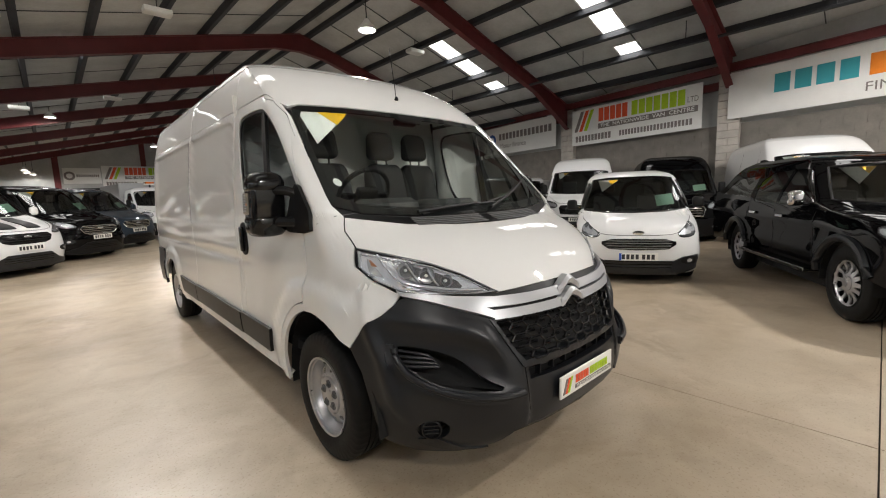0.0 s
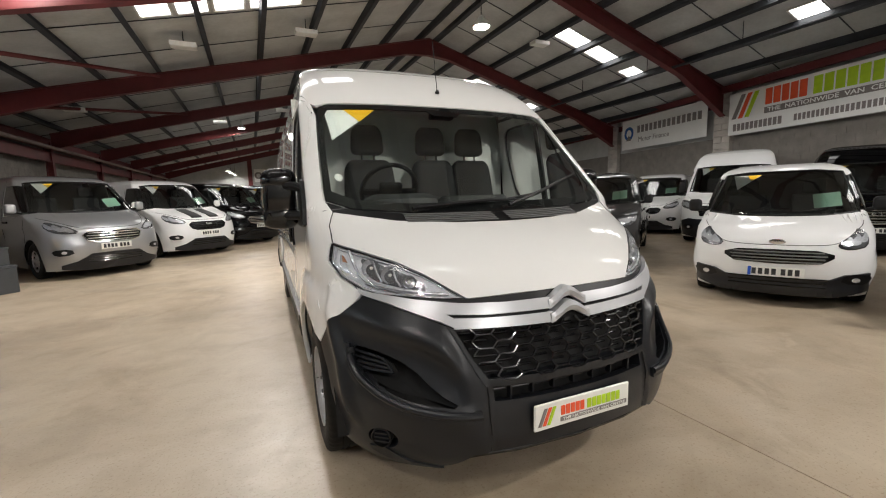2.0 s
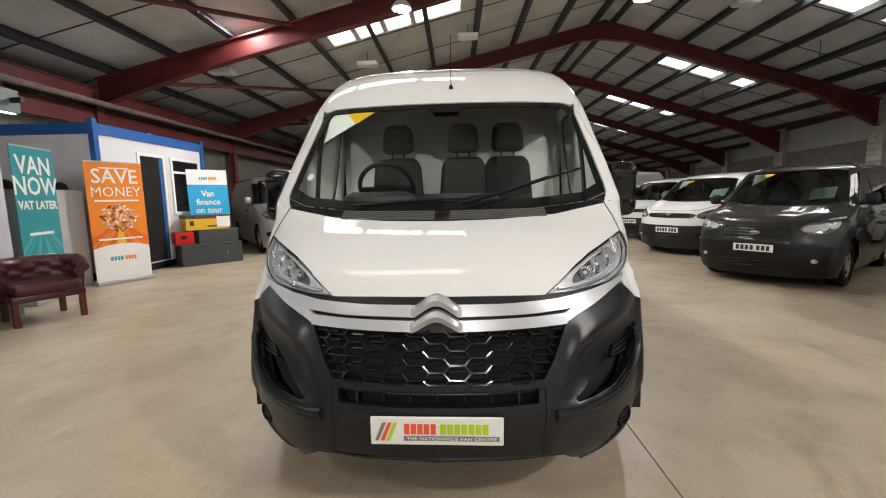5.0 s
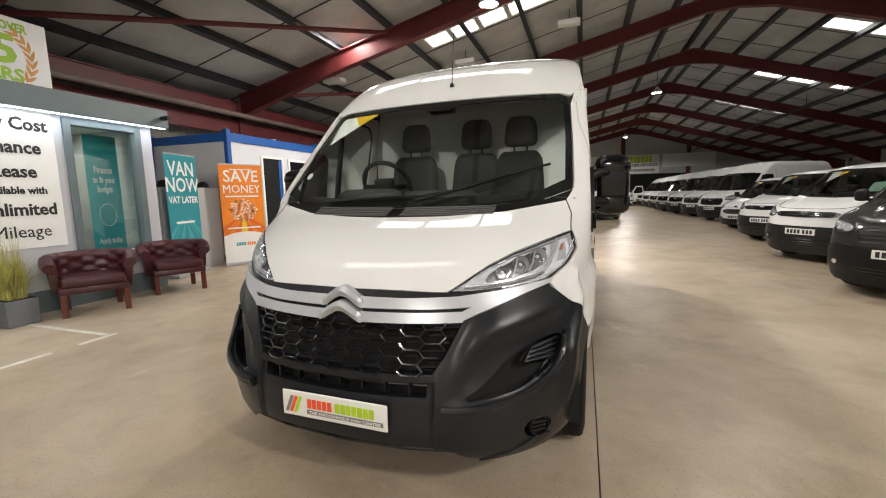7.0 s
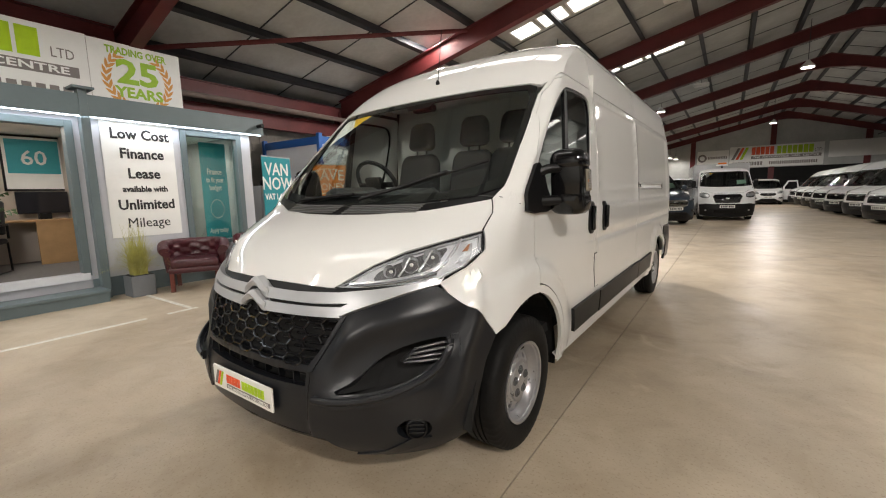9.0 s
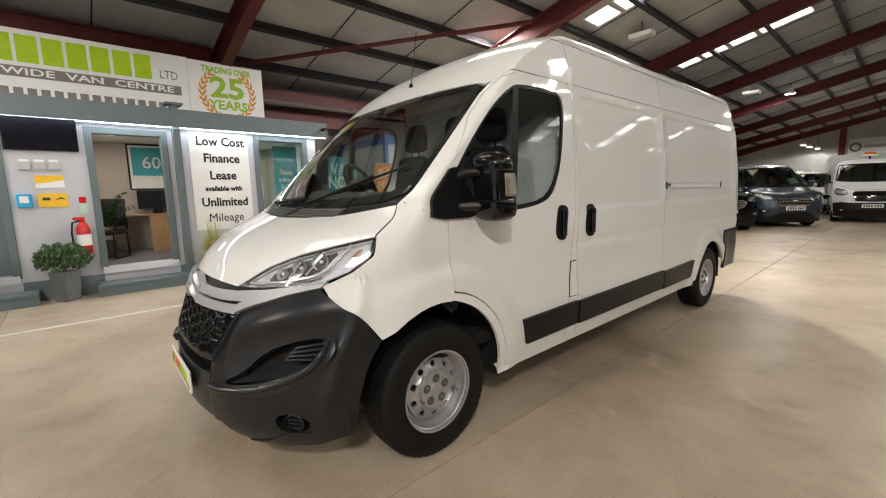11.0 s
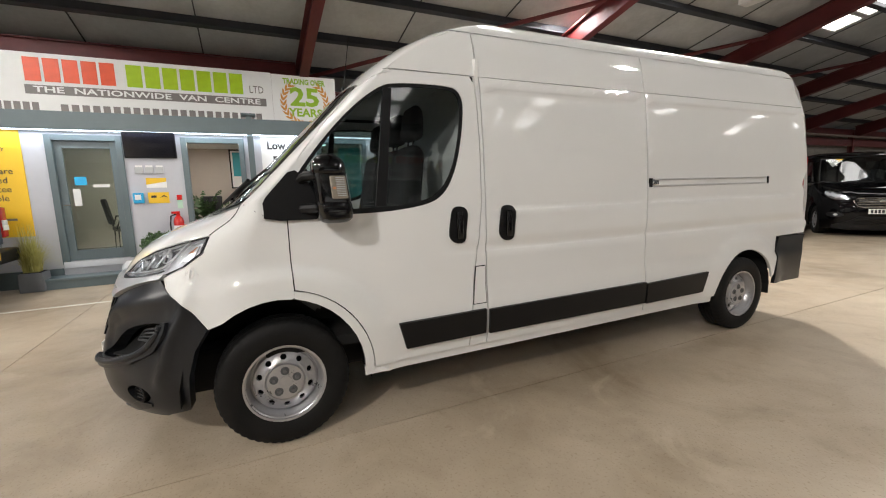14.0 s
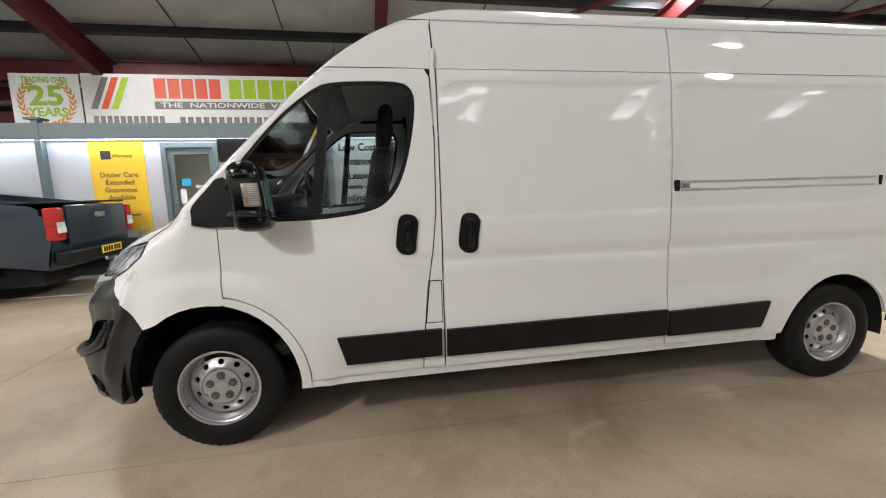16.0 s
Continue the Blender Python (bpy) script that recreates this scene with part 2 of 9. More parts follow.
# ---- building blocks ----
def part(name, bm, mat, parent=None, label="", smooth=False, angle=35):
    """Links a bmesh as one mesh object, under a thing or a part."""
    me = bpy.data.meshes.new(name)
    bmesh.ops.recalc_face_normals(bm, faces=bm.faces[:])
    bm.to_mesh(me)
    bm.free()
    if mat is not None:
        me.materials.append(mat)
    if smooth:
        me.polygons.foreach_set("use_smooth", [True] * len(me.polygons))
        me.set_sharp_from_angle(angle=radians(angle))
    ob = new(name, me)
    if parent is not None:
        ob.parent = parent
    if label:
        ob["label"] = label
    return ob


def thing(name, label, category, group="", kind="", m=None):
    ob = tagged(new(name), label, category, group, kind)
    ob.empty_display_size = 0.1
    if m is not None:
        ob.matrix_world = m
    return ob


def box(x0, x1, y0, y1, z0, z1, bevel=0.0, bm=None, seg=2):
    """A box between two corners, with rounded edges."""
    b = bmesh.new()
    bmesh.ops.create_cube(b, size=1, matrix=Matrix.Translation(((x0 + x1) / 2, (y0 + y1) / 2, (z0 + z1) / 2)) @ Matrix.Diagonal((x1 - x0, y1 - y0, z1 - z0, 1)))
    if bevel:
        bmesh.ops.bevel(b, geom=b.edges[:], offset=bevel, segments=seg, profile=0.5, affect="EDGES")
    if bm is None:
        return b
    return join(bm, b)


def join(bm, other, m=None):
    """Adds a second bmesh to the first, moved by m."""
    me = bpy.data.meshes.new("tmp")
    other.to_mesh(me)
    other.free()
    if m is not None:
        me.transform(m)
    bm.from_mesh(me)
    bpy.data.meshes.remove(me)
    return bm


def moved(bm, m):
    bmesh.ops.transform(bm, matrix=m, verts=bm.verts[:])
    return bm


def lathe(profile, n=32, axis="x", bm=None, caps=True):
    """Turns a profile of (radius, along) round an axis."""
    b = bmesh.new()
    rings = []
    for r, a in profile:
        ring = []
        for k in range(n):
            c, s = math.cos(2 * math.pi * k / n), math.sin(2 * math.pi * k / n)
            p = {"x": (a, r * c, r * s), "y": (r * c, a, r * s), "z": (r * c, r * s, a)}[axis]
            ring.append(b.verts.new(p))
        rings.append(ring)
    for r0, r1 in zip(rings, rings[1:]):
        for k in range(n):
            b.faces.new((r0[k], r0[(k + 1) % n], r1[(k + 1) % n], r1[k]))
    for ring, (r, a) in ((rings[0], profile[0]), (rings[-1], profile[-1])):
        if r > 1e-4 and caps:
            b.faces.new(ring)
    bmesh.ops.remove_doubles(b, verts=b.verts[:], dist=1e-5)
    return b if bm is None else join(bm, b)


def prism(outline, depth, plane="xz", at=0.0):
    """A flat outline given a thickness. plane xz extrudes along y, yz along x, xy along z."""
    b = bmesh.new()

    def put(a, c, d):
        return {"xz": (a, d, c), "yz": (d, a, c), "xy": (a, c, d)}[plane]
    f0 = [b.verts.new(put(a, c, at)) for a, c in outline]
    f1 = [b.verts.new(put(a, c, at + depth)) for a, c in outline]
    b.faces.new(f0)
    b.faces.new(f1[::-1])
    n = len(outline)
    for k in range(n):
        b.faces.new((f0[k], f1[k], f1[(k + 1) % n], f0[(k + 1) % n]))
    return b


def tube(points, r, n=8, bm=None, closed=False):
    """A round bar along points."""
    b = bmesh.new()
    pts = [Vector(p) for p in points]
    rings = []
    m = len(pts)
    for i, p in enumerate(pts):
        a = pts[(i - 1) % m] if (i or closed) else p
        c = pts[(i + 1) % m] if (i < m - 1 or closed) else p
        d = (c - a).normalized()
        up = Vector((0, 0, 1)) if abs(d.z) < 0.9 else Vector((1, 0, 0))
        u = d.cross(up).normalized()
        v = d.cross(u)
        rings.append([b.verts.new(p + r * (u * math.cos(2 * math.pi * k / n) + v * math.sin(2 * math.pi * k / n))) for k in range(n)])
    pairs = list(zip(rings, rings[1:])) + ([(rings[-1], rings[0])] if closed else [])
    for r0, r1 in pairs:
        for k in range(n):
            b.faces.new((r0[k], r0[(k + 1) % n], r1[(k + 1) % n], r1[k]))
    if not closed:
        b.faces.new(rings[0])
        b.faces.new(rings[-1][::-1])
    return b if bm is None else join(bm, b)


def inside(p, poly):
    c, n = False, len(poly)
    for i in range(n):
        x0, y0 = poly[i]
        x1, y1 = poly[i - 1]
        if (y0 > p[1]) != (y1 > p[1]) and p[0] < (x1 - x0) * (p[1] - y0) / (y1 - y0) + x0:
            c = not c
    return c


class SkinPoint(tuple):
    """A place on a vehicle's skin that remembers whether it was given from the front (x) or the side (y)."""

    def toward(self, other, f):
        v, z = self.v + (other.v - self.v) * f, self[1] + (other[1] - self[1]) * f
        q = self.surf.front(v, z) if self.kind == "x" else self.surf.side(v, z)
        return (self.sign * q[0], z)


def skin_point(surf, kind, v, z, s, sign=1):
    q = SkinPoint((s, z))
    q.surf, q.kind, q.v, q.sign = surf, kind, v, sign
    return q


def refine(poly, step):
    """Puts extra points on long edges of an outline."""
    out = []
    for i, a in enumerate(poly):
        c = poly[(i + 1) % len(poly)]
        k = max(1, int(math.hypot((c[0] - a[0]), (c[1] - a[1])) / step + 0.5))
        if isinstance(a, SkinPoint) and isinstance(c, SkinPoint) and a.kind == c.kind and a.sign == c.sign:
            out += [a.toward(c, j / k) for j in range(k)]
            continue
        out += [(a[0] + (c[0] - a[0]) * j / k, a[1] + (c[1] - a[1]) * j / k) for j in range(k)]
    return out


def smooth_poly(poly, times=2):
    """Rounds an outline's corners (Chaikin)."""
    for _ in range(times):
        out = []
        for i, a in enumerate(poly):
            c = poly[(i + 1) % len(poly)]
            out += [(0.75 * a[0] + 0.25 * c[0], 0.75 * a[1] + 0.25 * c[1]), (0.25 * a[0] + 0.75 * c[0], 0.25 * a[1] + 0.75 * c[1])]
        poly = out
    return poly


def smooth_open(path, times=3):
    """Rounds the corners of an open path."""
    for _ in range(times):
        out = [path[0]]
        for a, c in zip(path, path[1:]):
            out += [(0.75 * a[0] + 0.25 * c[0], 0.75 * a[1] + 0.25 * c[1]), (0.25 * a[0] + 0.75 * c[0], 0.25 * a[1] + 0.75 * c[1])]
        path = out + [path[-1]]
    return path


def circle(cx, cy, r, n=24, sx=1.0, a0=0.0, a1=360.0):
    full = a1 - a0 >= 360
    return [(cx + sx * r * math.cos(radians(a0 + (a1 - a0) * k / (n if full else n - 1))), cy + r * math.sin(radians(a0 + (a1 - a0) * k / (n if full else n - 1)))) for k in range(n)]


def sheet(outline, place, step=(0.08, 0.06), holes=(), thick=0.012, offset=0.0, levels=(), points=()):
    """A curved panel: a flat outline with holes, cut into triangles and laid on the surface place(a, b), with a rim of its thickness.
    levels: extra heights at which it gets a close row of vertices, for sharp pressings; points: its inner vertices in place of the grid."""
    from mathutils.geometry import delaunay_2d_cdt
    edge = 0.02 if levels else min(step)
    loops = [refine(outline, edge)] + [refine(h, edge) for h in holes]
    pts, edges = [], []
    for lp in loops:
        k = len(pts)
        pts += lp
        edges += [(k + i, k + (i + 1) % len(lp)) for i in range(len(lp))]
    a0, a1 = min(p[0] for p in outline), max(p[0] for p in outline)
    b0, b1 = min(p[1] for p in outline), max(p[1] for p in outline)
    near = (0.4 * edge) ** 2
    if points:
        grid = list(points)
    else:
        rows = [b0 + step[1] * (k + 0.5) for k in range(max(1, int((b1 - b0) / step[1] + 0.5)))]
        rows = sorted([v for v in rows if all(abs(v - q) > 0.4 * step[1] for q in levels)] + [q for q in levels if b0 < q < b1])
        cols = int((a1 - a0) / step[0]) + 1
        grid = [(a0 + step[0] * (k + (0.5 if j % 2 and not levels else 0.0)), v) for j, v in enumerate(rows) for k in range(cols + 1)]
    border = pts[:]
    for u, v in grid:
        if inside((u, v), loops[0]) and not any(inside((u, v), h) for h in loops[1:]):
            if all((u - q[0]) ** 2 + (v - q[1]) ** 2 > near for q in border):
                pts.append((u, v))
    vs, es, fs, _, _, _ = delaunay_2d_cdt([Vector(p) for p in pts], edges, [], 0, 1e-6)
    bm = bmesh.new()
    top, bot = [], []
    for q in vs:
        p = Vector(place(q.x, q.y))
        e = 1e-3
        du = Vector(place(q.x + e, q.y)) - Vector(place(q.x - e, q.y))
        dv = Vector(place(q.x, q.y + e)) - Vector(place(q.x, q.y - e))
        n = du.cross(dv)
        n = n.normalized() if n.length > 1e-12 else Vector((0, 0, 1))
        top.append(bm.verts.new(p + n * offset))
        bot.append(bm.verts.new(p + n * (offset - thick)))
    count = {}
    for tri in fs:
        c = ((vs[tri[0]].x + vs[tri[1]].x + vs[tri[2]].x) / 3, (vs[tri[0]].y + vs[tri[1]].y + vs[tri[2]].y) / 3)
        if not inside(c, loops[0]) or any(inside(c, h) for h in loops[1:]):
            continue
        bm.faces.new([top[i] for i in tri])
        if thick:
            bm.faces.new([bot[i] for i in reversed(tri)])
        for i in range(3):
            a, b = tri[i], tri[(i + 1) % 3]
            count[(a, b)] = count.get((a, b), 0) + 1
    if thick:
        for (a, b) in list(count):
            if (b, a) not in count:
                bm.faces.new((top[b], top[a], bot[a], bot[b]))
    bmesh.ops.delete(bm, geom=[q for q in bm.verts if not q.link_faces], context="VERTS")
    return bm


def text_mesh(name, body, size, mat, parent, m, align="CENTER", width=1.0, depth=0.002, bold=0.0, label=""):
    """Lettering from the built-in font, turned into a mesh. It lies in its own xy plane."""
    cu = bpy.data.curves.new(name, "FONT")
    cu.body, cu.size, cu.align_x, cu.align_y, cu.extrude, cu.offset = body, size, align, "CENTER", depth, min(bold, 0.034 * size) if "M" not in body else 0.0
    cu.resolution_u = 2
    ob = bpy.data.objects.new(name, cu)
    scene.collection.objects.link(ob)
    me = bpy.data.meshes.new_from_object(ob.evaluated_get(bpy.context.evaluated_depsgraph_get()))
    bpy.data.objects.remove(ob)
    bpy.data.curves.remove(cu)
    me.transform(Matrix.Diagonal((width, 1, 1, 1)))
    me.materials.clear()
    me.materials.append(mat)
    out = new(name, me)
    if parent is not None:
        out.parent = parent
    out.matrix_local = m
    if label:
        out["label"] = label
    return out


FACE_PX = pose(0, 0, 0, 90, 0, 90)    # lettering that faces +x
FACE_NX = pose(0, 0, 0, 90, 0, -90)   # lettering that faces -x
FACE_NY = pose(0, 0, 0, 90, 0, 0)     # lettering that faces -y

# ---- hall: floor ----
floor = part("floor", box(-8, 26, -12, 50, -0.3, -0.02), DARK_JOINT)
tagged(floor, "worn buff polished concrete floor with sawn joints", "floor", kind="structure")
JOINTS_X = [-8, -3.05, 3.07, 9.2, 15.3, 26]
JOINTS_Y = [-12, -6.2, -0.08, 6.05, 12.2, 18.3, 24.4, 50]
for x0, x1 in zip(JOINTS_X, JOINTS_X[1:]):
    for y0, y1 in zip(JOINTS_Y, JOINTS_Y[1:]):
        shown = 0.004
        gx = 0.0035 if (x0 == 3.07 or x1 == 3.07 or y0 == -0.08) else 0.0012
        part("floor_slab", box(x0 + gx, x1 - gx, y0 + (shown if y0 == -0.08 else 0.0012), y1 - (shown if y1 == -0.08 else 0.0012), -0.15, 0), FLOOR, floor)


# ---- hall: walls ----
def block_wall(name, along, length, height, place, z0=0.0, mat=BLOCK, label="", bw=0.44, bh=0.215, limit=260, first=0.0):
    """A wall of concrete blocks with recessed joints. The blocks of one stretch are parts; the rest are joined."""
    backing = prism([(0, z0), (length, z0), (length, height), (0, height)], 0.2, "xz", 0.012)
    wall = part(name, backing, BLOCK)
    wall.matrix_world = place
    tagged(wall, label, "wall", kind="structure")
    me = bpy.data.meshes.new("block")
    bm = box(0, bw - 0.01, 0, 0.1, 0, bh - 0.01, 0.004, seg=1)
    bm.to_mesh(me)
    bm.free()
    me.materials.append(mat)
    rest = bmesh.new()
    n = 0
    rows = int((height - z0) / bh)
    for r in range(rows):
        x = -(r % 2) * bw / 2
        while x < length - 0.05:
            xa, xb = max(0, x), min(length, x + bw - 0.01)
            near = first <= x <= first + 14
            if near and xa == x and xb == x + bw - 0.01 and n < limit:
                ob = new("block", me)
                ob.parent = wall
                ob.location = (x, random.uniform(-0.003, 0.003), z0 + r * bh)
                n += 1
            elif xb - xa > 0.03:
                box(xa, xb, 0, 0.06, z0 + r * bh, z0 + (r + 1) * bh - 0.01, bm=rest)
            x += bw
    tagged(part("blocks", rest, mat, wall), kind="stuff")
    return wall


L_LEN = Y_FAR - Y_BACK
block_wall("wall_west", "y", L_LEN, 4.0, pose(WALL_L, Y_BACK, 0, 0, 0, 90), mat=BLOCK,
           label="bare grey concrete block wall below the eaves", first=12.0)
R_ANG = math.degrees(math.atan2(1, 0.18))
R_LEN = L_LEN / math.sin(radians(R_ANG))
east = block_wall("wall_east", "y", R_LEN, 3.2, pose(wall_r(Y_FAR), Y_FAR, 0, 0, 0, R_ANG - 180), mat=BLOCK,
                  label="bare grey concrete block wall behind parked vans", first=32.0)
clad = part("wall_cladding", prism([(0, 3.2), (R_LEN, 3.2), (R_LEN, 5.6), (0, 5.6)], 0.1, "xz", 0.05), CLAD)
clad.matrix_world = pose(wall_r(Y_FAR), Y_FAR, 0, 0, 0, R_ANG - 180)
tagged(clad, "pale grey sheet cladding above the block wall", "wall", kind="structure")
gable = [(WALL_L - 0.3, 0), (wall_r(Y_FAR) + 0.5, 0), (wall_r(Y_FAR) + 0.5, roof_z(wall_r(Y_FAR))), (RIDGE_X, RIDGE_Z), (WALL_L - 0.3, roof_z(WALL_L))]
tagged(part("wall_north", prism(gable, 0.25, "xz", Y_FAR), CLAD), "grey clad gable wall at the far end", "wall", kind="structure")
gable = [(WALL_L - 0.3, 0), (wall_r(Y_BACK) + 0.5, 0), (wall_r(Y_BACK) + 0.5, roof_z(wall_r(Y_BACK))), (RIDGE_X, RIDGE_Z), (WALL_L - 0.3, roof_z(WALL_L))]
tagged(part("wall_south", prism(gable, 0.25, "xz", Y_BACK - 0.25), CLAD), "grey clad gable wall", "wall", kind="structure")

# ---- hall: roof sheets with skylight openings ----
SKY_L = [(-1.25, -0.62), (-0.52, 0.15), (0.25, 0.92), (1.02, 2.25)]
SKY_R = [(10.35, 11.4), (11.65, 12.65), (13.3, 14.0)]
SKY_Y = [(-0.05, 0.75), (5.4, 6.1), (10.72, 11.45), (16.75, 17.55), (22.6, 23.5), (28.7, 29.5), (34.5, 35.3)]


def roof_grid(side):
    xs = {-7.2, RIDGE_X} if side < 0 else {RIDGE_X, 23.5}
    for a, b in (SKY_L if side < 0 else SKY_R):
        xs |= {a, b}
    xs = sorted(xs)
    ys = sorted({Y_BACK - 0.3, Y_FAR + 0.3} | {v for p in SKY_Y for v in p})
    holes = SKY_L if side < 0 else SKY_R
    bm = bmesh.new()
    for xa, xb in zip(xs, xs[1:]):
        for ya, yb in zip(ys, ys[1:]):
            if (xa, xb) in holes and (ya, yb) in SKY_Y:
                continue
            vs = [bm.verts.new((x, y, roof_z(x) + dz)) for dz in (0, 0.06) for x, y in ((xa, ya), (xb, ya), (xb, yb), (xa, yb))]
            for f in ((0, 1, 2, 3), (7, 6, 5, 4), (0, 4, 5, 1), (1, 5, 6, 2), (2, 6, 7, 3), (3, 7, 4, 0)):
                bm.faces.new([vs[i] for i in f])
    return bm


ceiling = part("ceiling", join(roof_grid(-1), roof_grid(1)), ROOF)
tagged(ceiling, "pale grey roof lining sheets between dark purlins", "ceiling", kind="structure")


def on_roof(x, y, down=0.0):
    """A pose on the underside of the roof, its z axis square to the slope."""
    s = -SLOPE_R if x > RIDGE_X else SLOPE_L
    return pose(x, y, roof_z(x) - down, 0, -math.degrees(math.atan(s)), 0)


for row in (SKY_L, SKY_R):
    for xa, xb in row:
        for ya, yb in SKY_Y:
            c = (xa + xb) / 2
            sl = math.hypot(1, SLOPE_R if c > RIDGE_X else SLOPE_L)
            w, l = (xb - xa) * sl / 2, (yb - ya) / 2
            t = thing("skylight", "bright translucent roof skylight panel in the roof slope", "skylight", "roof skylights", "structure", on_roof(c, (ya + yb) / 2))
            part("pane", box(-w, w, -l, l, 0.02, 0.03), SKYLIGHT, t)
            fr = bmesh.new()
            for a in (-1, 1):
                box(a * w - 0.02, a * w + 0.02, -l, l, -0.02, 0.019, bm=fr)
                box(-w, w, a * l - 0.02, a * l + 0.02, -0.018, 0.019, bm=fr)
            part("frame", fr, TUBE_BODY, t)

# purlins and the thin sheet seams between them
PURLINS = [RIDGE_X - 0.35 - 1.42 * k for k in range(10)] + [RIDGE_X + 0.35 + 1.24 * k for k in range(12)]
for x in PURLINS:
    y1 = Y_FAR
    y0 = Y_BACK if x < wall_r(Y_BACK) else 9.15 + (x - 16.1) / 0.18
    bm = box(-0.035, 0.035, y0 - 15, y1 - 15, -0.2, -0.005)
    box(0.035, 0.09, y0 - 15, y1 - 15, -0.2, -0.185, bm=bm)
    p = part("purlin", bm, PURLIN)
    p.matrix_world = on_roof(x, 15)
    tagged(p, "dark steel purlin under the roof sheets", "roof beam", "roof purlins", "structure")
for k in range(1, 26):
    y = Y_BACK + k * 2.06
    bm = box(-7.4, 7.0, -0.012, 0.012, -0.02, -0.004)
    p = part("sheet_seam", bm, PURLIN)
    p.matrix_world = on_roof(0.2, y)
    tagged(p, "thin dark seam between roof sheets", "roof seam", "roof seams", "structure")
    p = part("sheet_seam", box(-4.4, 6.3, -0.012, 0.012, -0.02, -0.004), PURLIN)
    p.matrix_world = on_roof(11.9, y)
    tagged(p, "thin dark seam between roof sheets", "roof seam", "roof seams", "structure")


# ---- hall: portal frames ----
def i_beam(bm, p0, p1, depth0, depth1, width=0.2, flange=0.025, web=0.02):
    """An I-beam in a plane of constant y, its top edge from p0 to p1 (x, z)."""
    y = 0.0
    (xa, za), (xb, zb) = p0, p1

    def quad(o0, o1, d0, d1, half):
        vs = [bm.verts.new((x, yy, z)) for yy in (-half, half) for x, z in ((xa, za - o0), (xb, zb - o1), (xb, zb - d1), (xa, za - d0))]
        for f in ((0, 1, 2, 3), (7, 6, 5, 4), (0, 4, 5, 1), (1, 5, 6, 2), (2, 6, 7, 3), (3, 7, 4, 0)):
            bm.faces.new([vs[i] for i in f])
    quad(0, 0, flange, flange, width / 2)
    quad(flange, flange, depth0 - flange, depth1 - flange, web / 2)
    quad(depth0 - flange, depth1 - flange, depth0, depth1, width / 2)


def portal(y):
    t = thing("portal_frame", "dark red steel portal frame with tapered haunches", "roof frame", "portal frames", "structure", pose(0, y, 0))
    top = 0.21
    xr, xl = wall_r(y) - 0.15, WALL_L + 0.45
    bm = bmesh.new()
    i_beam(bm, (xl, roof_z(xl) - top), (xl + 2.6, roof_z(xl + 2.6) - top), 0.60, 0.46)
    i_beam(bm, (xl + 2.6, roof_z(xl + 2.6) - top), (RIDGE_X - 0.9, roof_z(RIDGE_X - 0.9) - top), 0.46, 0.46)
    i_beam(bm, (RIDGE_X - 0.9, roof_z(RIDGE_X - 0.9) - top), (RIDGE_X, RIDGE_Z - top), 0.46, 0.62)
    part("rafter", bm, RED_STEEL, t)
    bm = bmesh.new()
    i_beam(bm, (RIDGE_X, RIDGE_Z - top), (RIDGE_X + 0.9, roof_z(RIDGE_X + 0.9) - top), 0.62, 0.46)
    i_beam(bm, (RIDGE_X + 0.9, roof_z(RIDGE_X + 0.9) - top), (xr - 2.4, roof_z(xr - 2.4) - top), 0.46, 0.46)
    i_beam(bm, (xr - 2.4, roof_z(xr - 2.4) - top), (xr, roof_z(xr) - top), 0.46, 0.95)
    part("rafter", bm, RED_STEEL, t)
    bm = bmesh.new()
    for a in (-0.1, 0.1):
        box(xl - 0.12 + a - 0.0125, xl - 0.12 + a + 0.0125, -0.1, 0.1, 0, roof_z(xl) - top - 0.3, bm=bm)
    box(xl - 0.2, xl - 0.04, -0.01, 0.01, 0, roof_z(xl) - top - 0.3, bm=bm)
    part("column", bm, RED_STEEL, t)


for y in PORTALS:
    portal(y)
    # block pier that carries the frame on the long wall
    xw = wall_r(y)
    pier = thing("block_pier", "pale concrete block pier against the wall", "pier", "block piers", "structure", pose(xw, y, 0))
    k = 0
    z = 0.0
    while z < 4.55:
        if k % 2:
            part("block", box(-0.25, 0.2, -0.28, 0.28, z, z + 0.205, 0.006, seg=1), BLOCK_LIGHT, pier)
        else:
            part("block", box(-0.25, 0.2, -0.28, -0.005, z, z + 0.205, 0.006, seg=1), BLOCK_LIGHT, pier)
            part("block", box(-0.25, 0.2, 0.005, 0.28, z, z + 0.205, 0.006, seg=1), BLOCK_LIGHT, pier)
        z += 0.215
        k += 1

# eaves beams along both long walls
for x, z, lab in ((WALL_L + 0.35, 3.85, "west"), (WALL_L + 0.35, 3.35, "west")):
    bm = box(-0.02, 0.02, Y_BACK, Y_FAR, -0.18, 0.18)
    for s in (-1, 1):
        box(-0.07, 0.07, Y_BACK, Y_FAR, s * 0.18 - 0.012, s * 0.18 + 0.012, bm=bm)
    p = part("eaves_beam", bm, RED_STEEL)
    p.location = (x, 0, z)
    tagged(p, "dark red steel eaves beam between the frames", "roof beam", "eaves beams", "structure")
bm = box(-0.015, 0.015, Y_BACK, 3.2, -0.22, 0.22)
for s in (-1, 1):
    box(-0.09, 0.09, Y_BACK, 3.2, s * 0.22 - 0.012, s * 0.22 + 0.012, bm=bm)
p = part("eaves_beam", bm, RED_STEEL)
p.location = (-5.45, 0, 4.22)
tagged(p, "deep dark red steel beam above the office roof", "roof beam", "eaves beams", "structure")
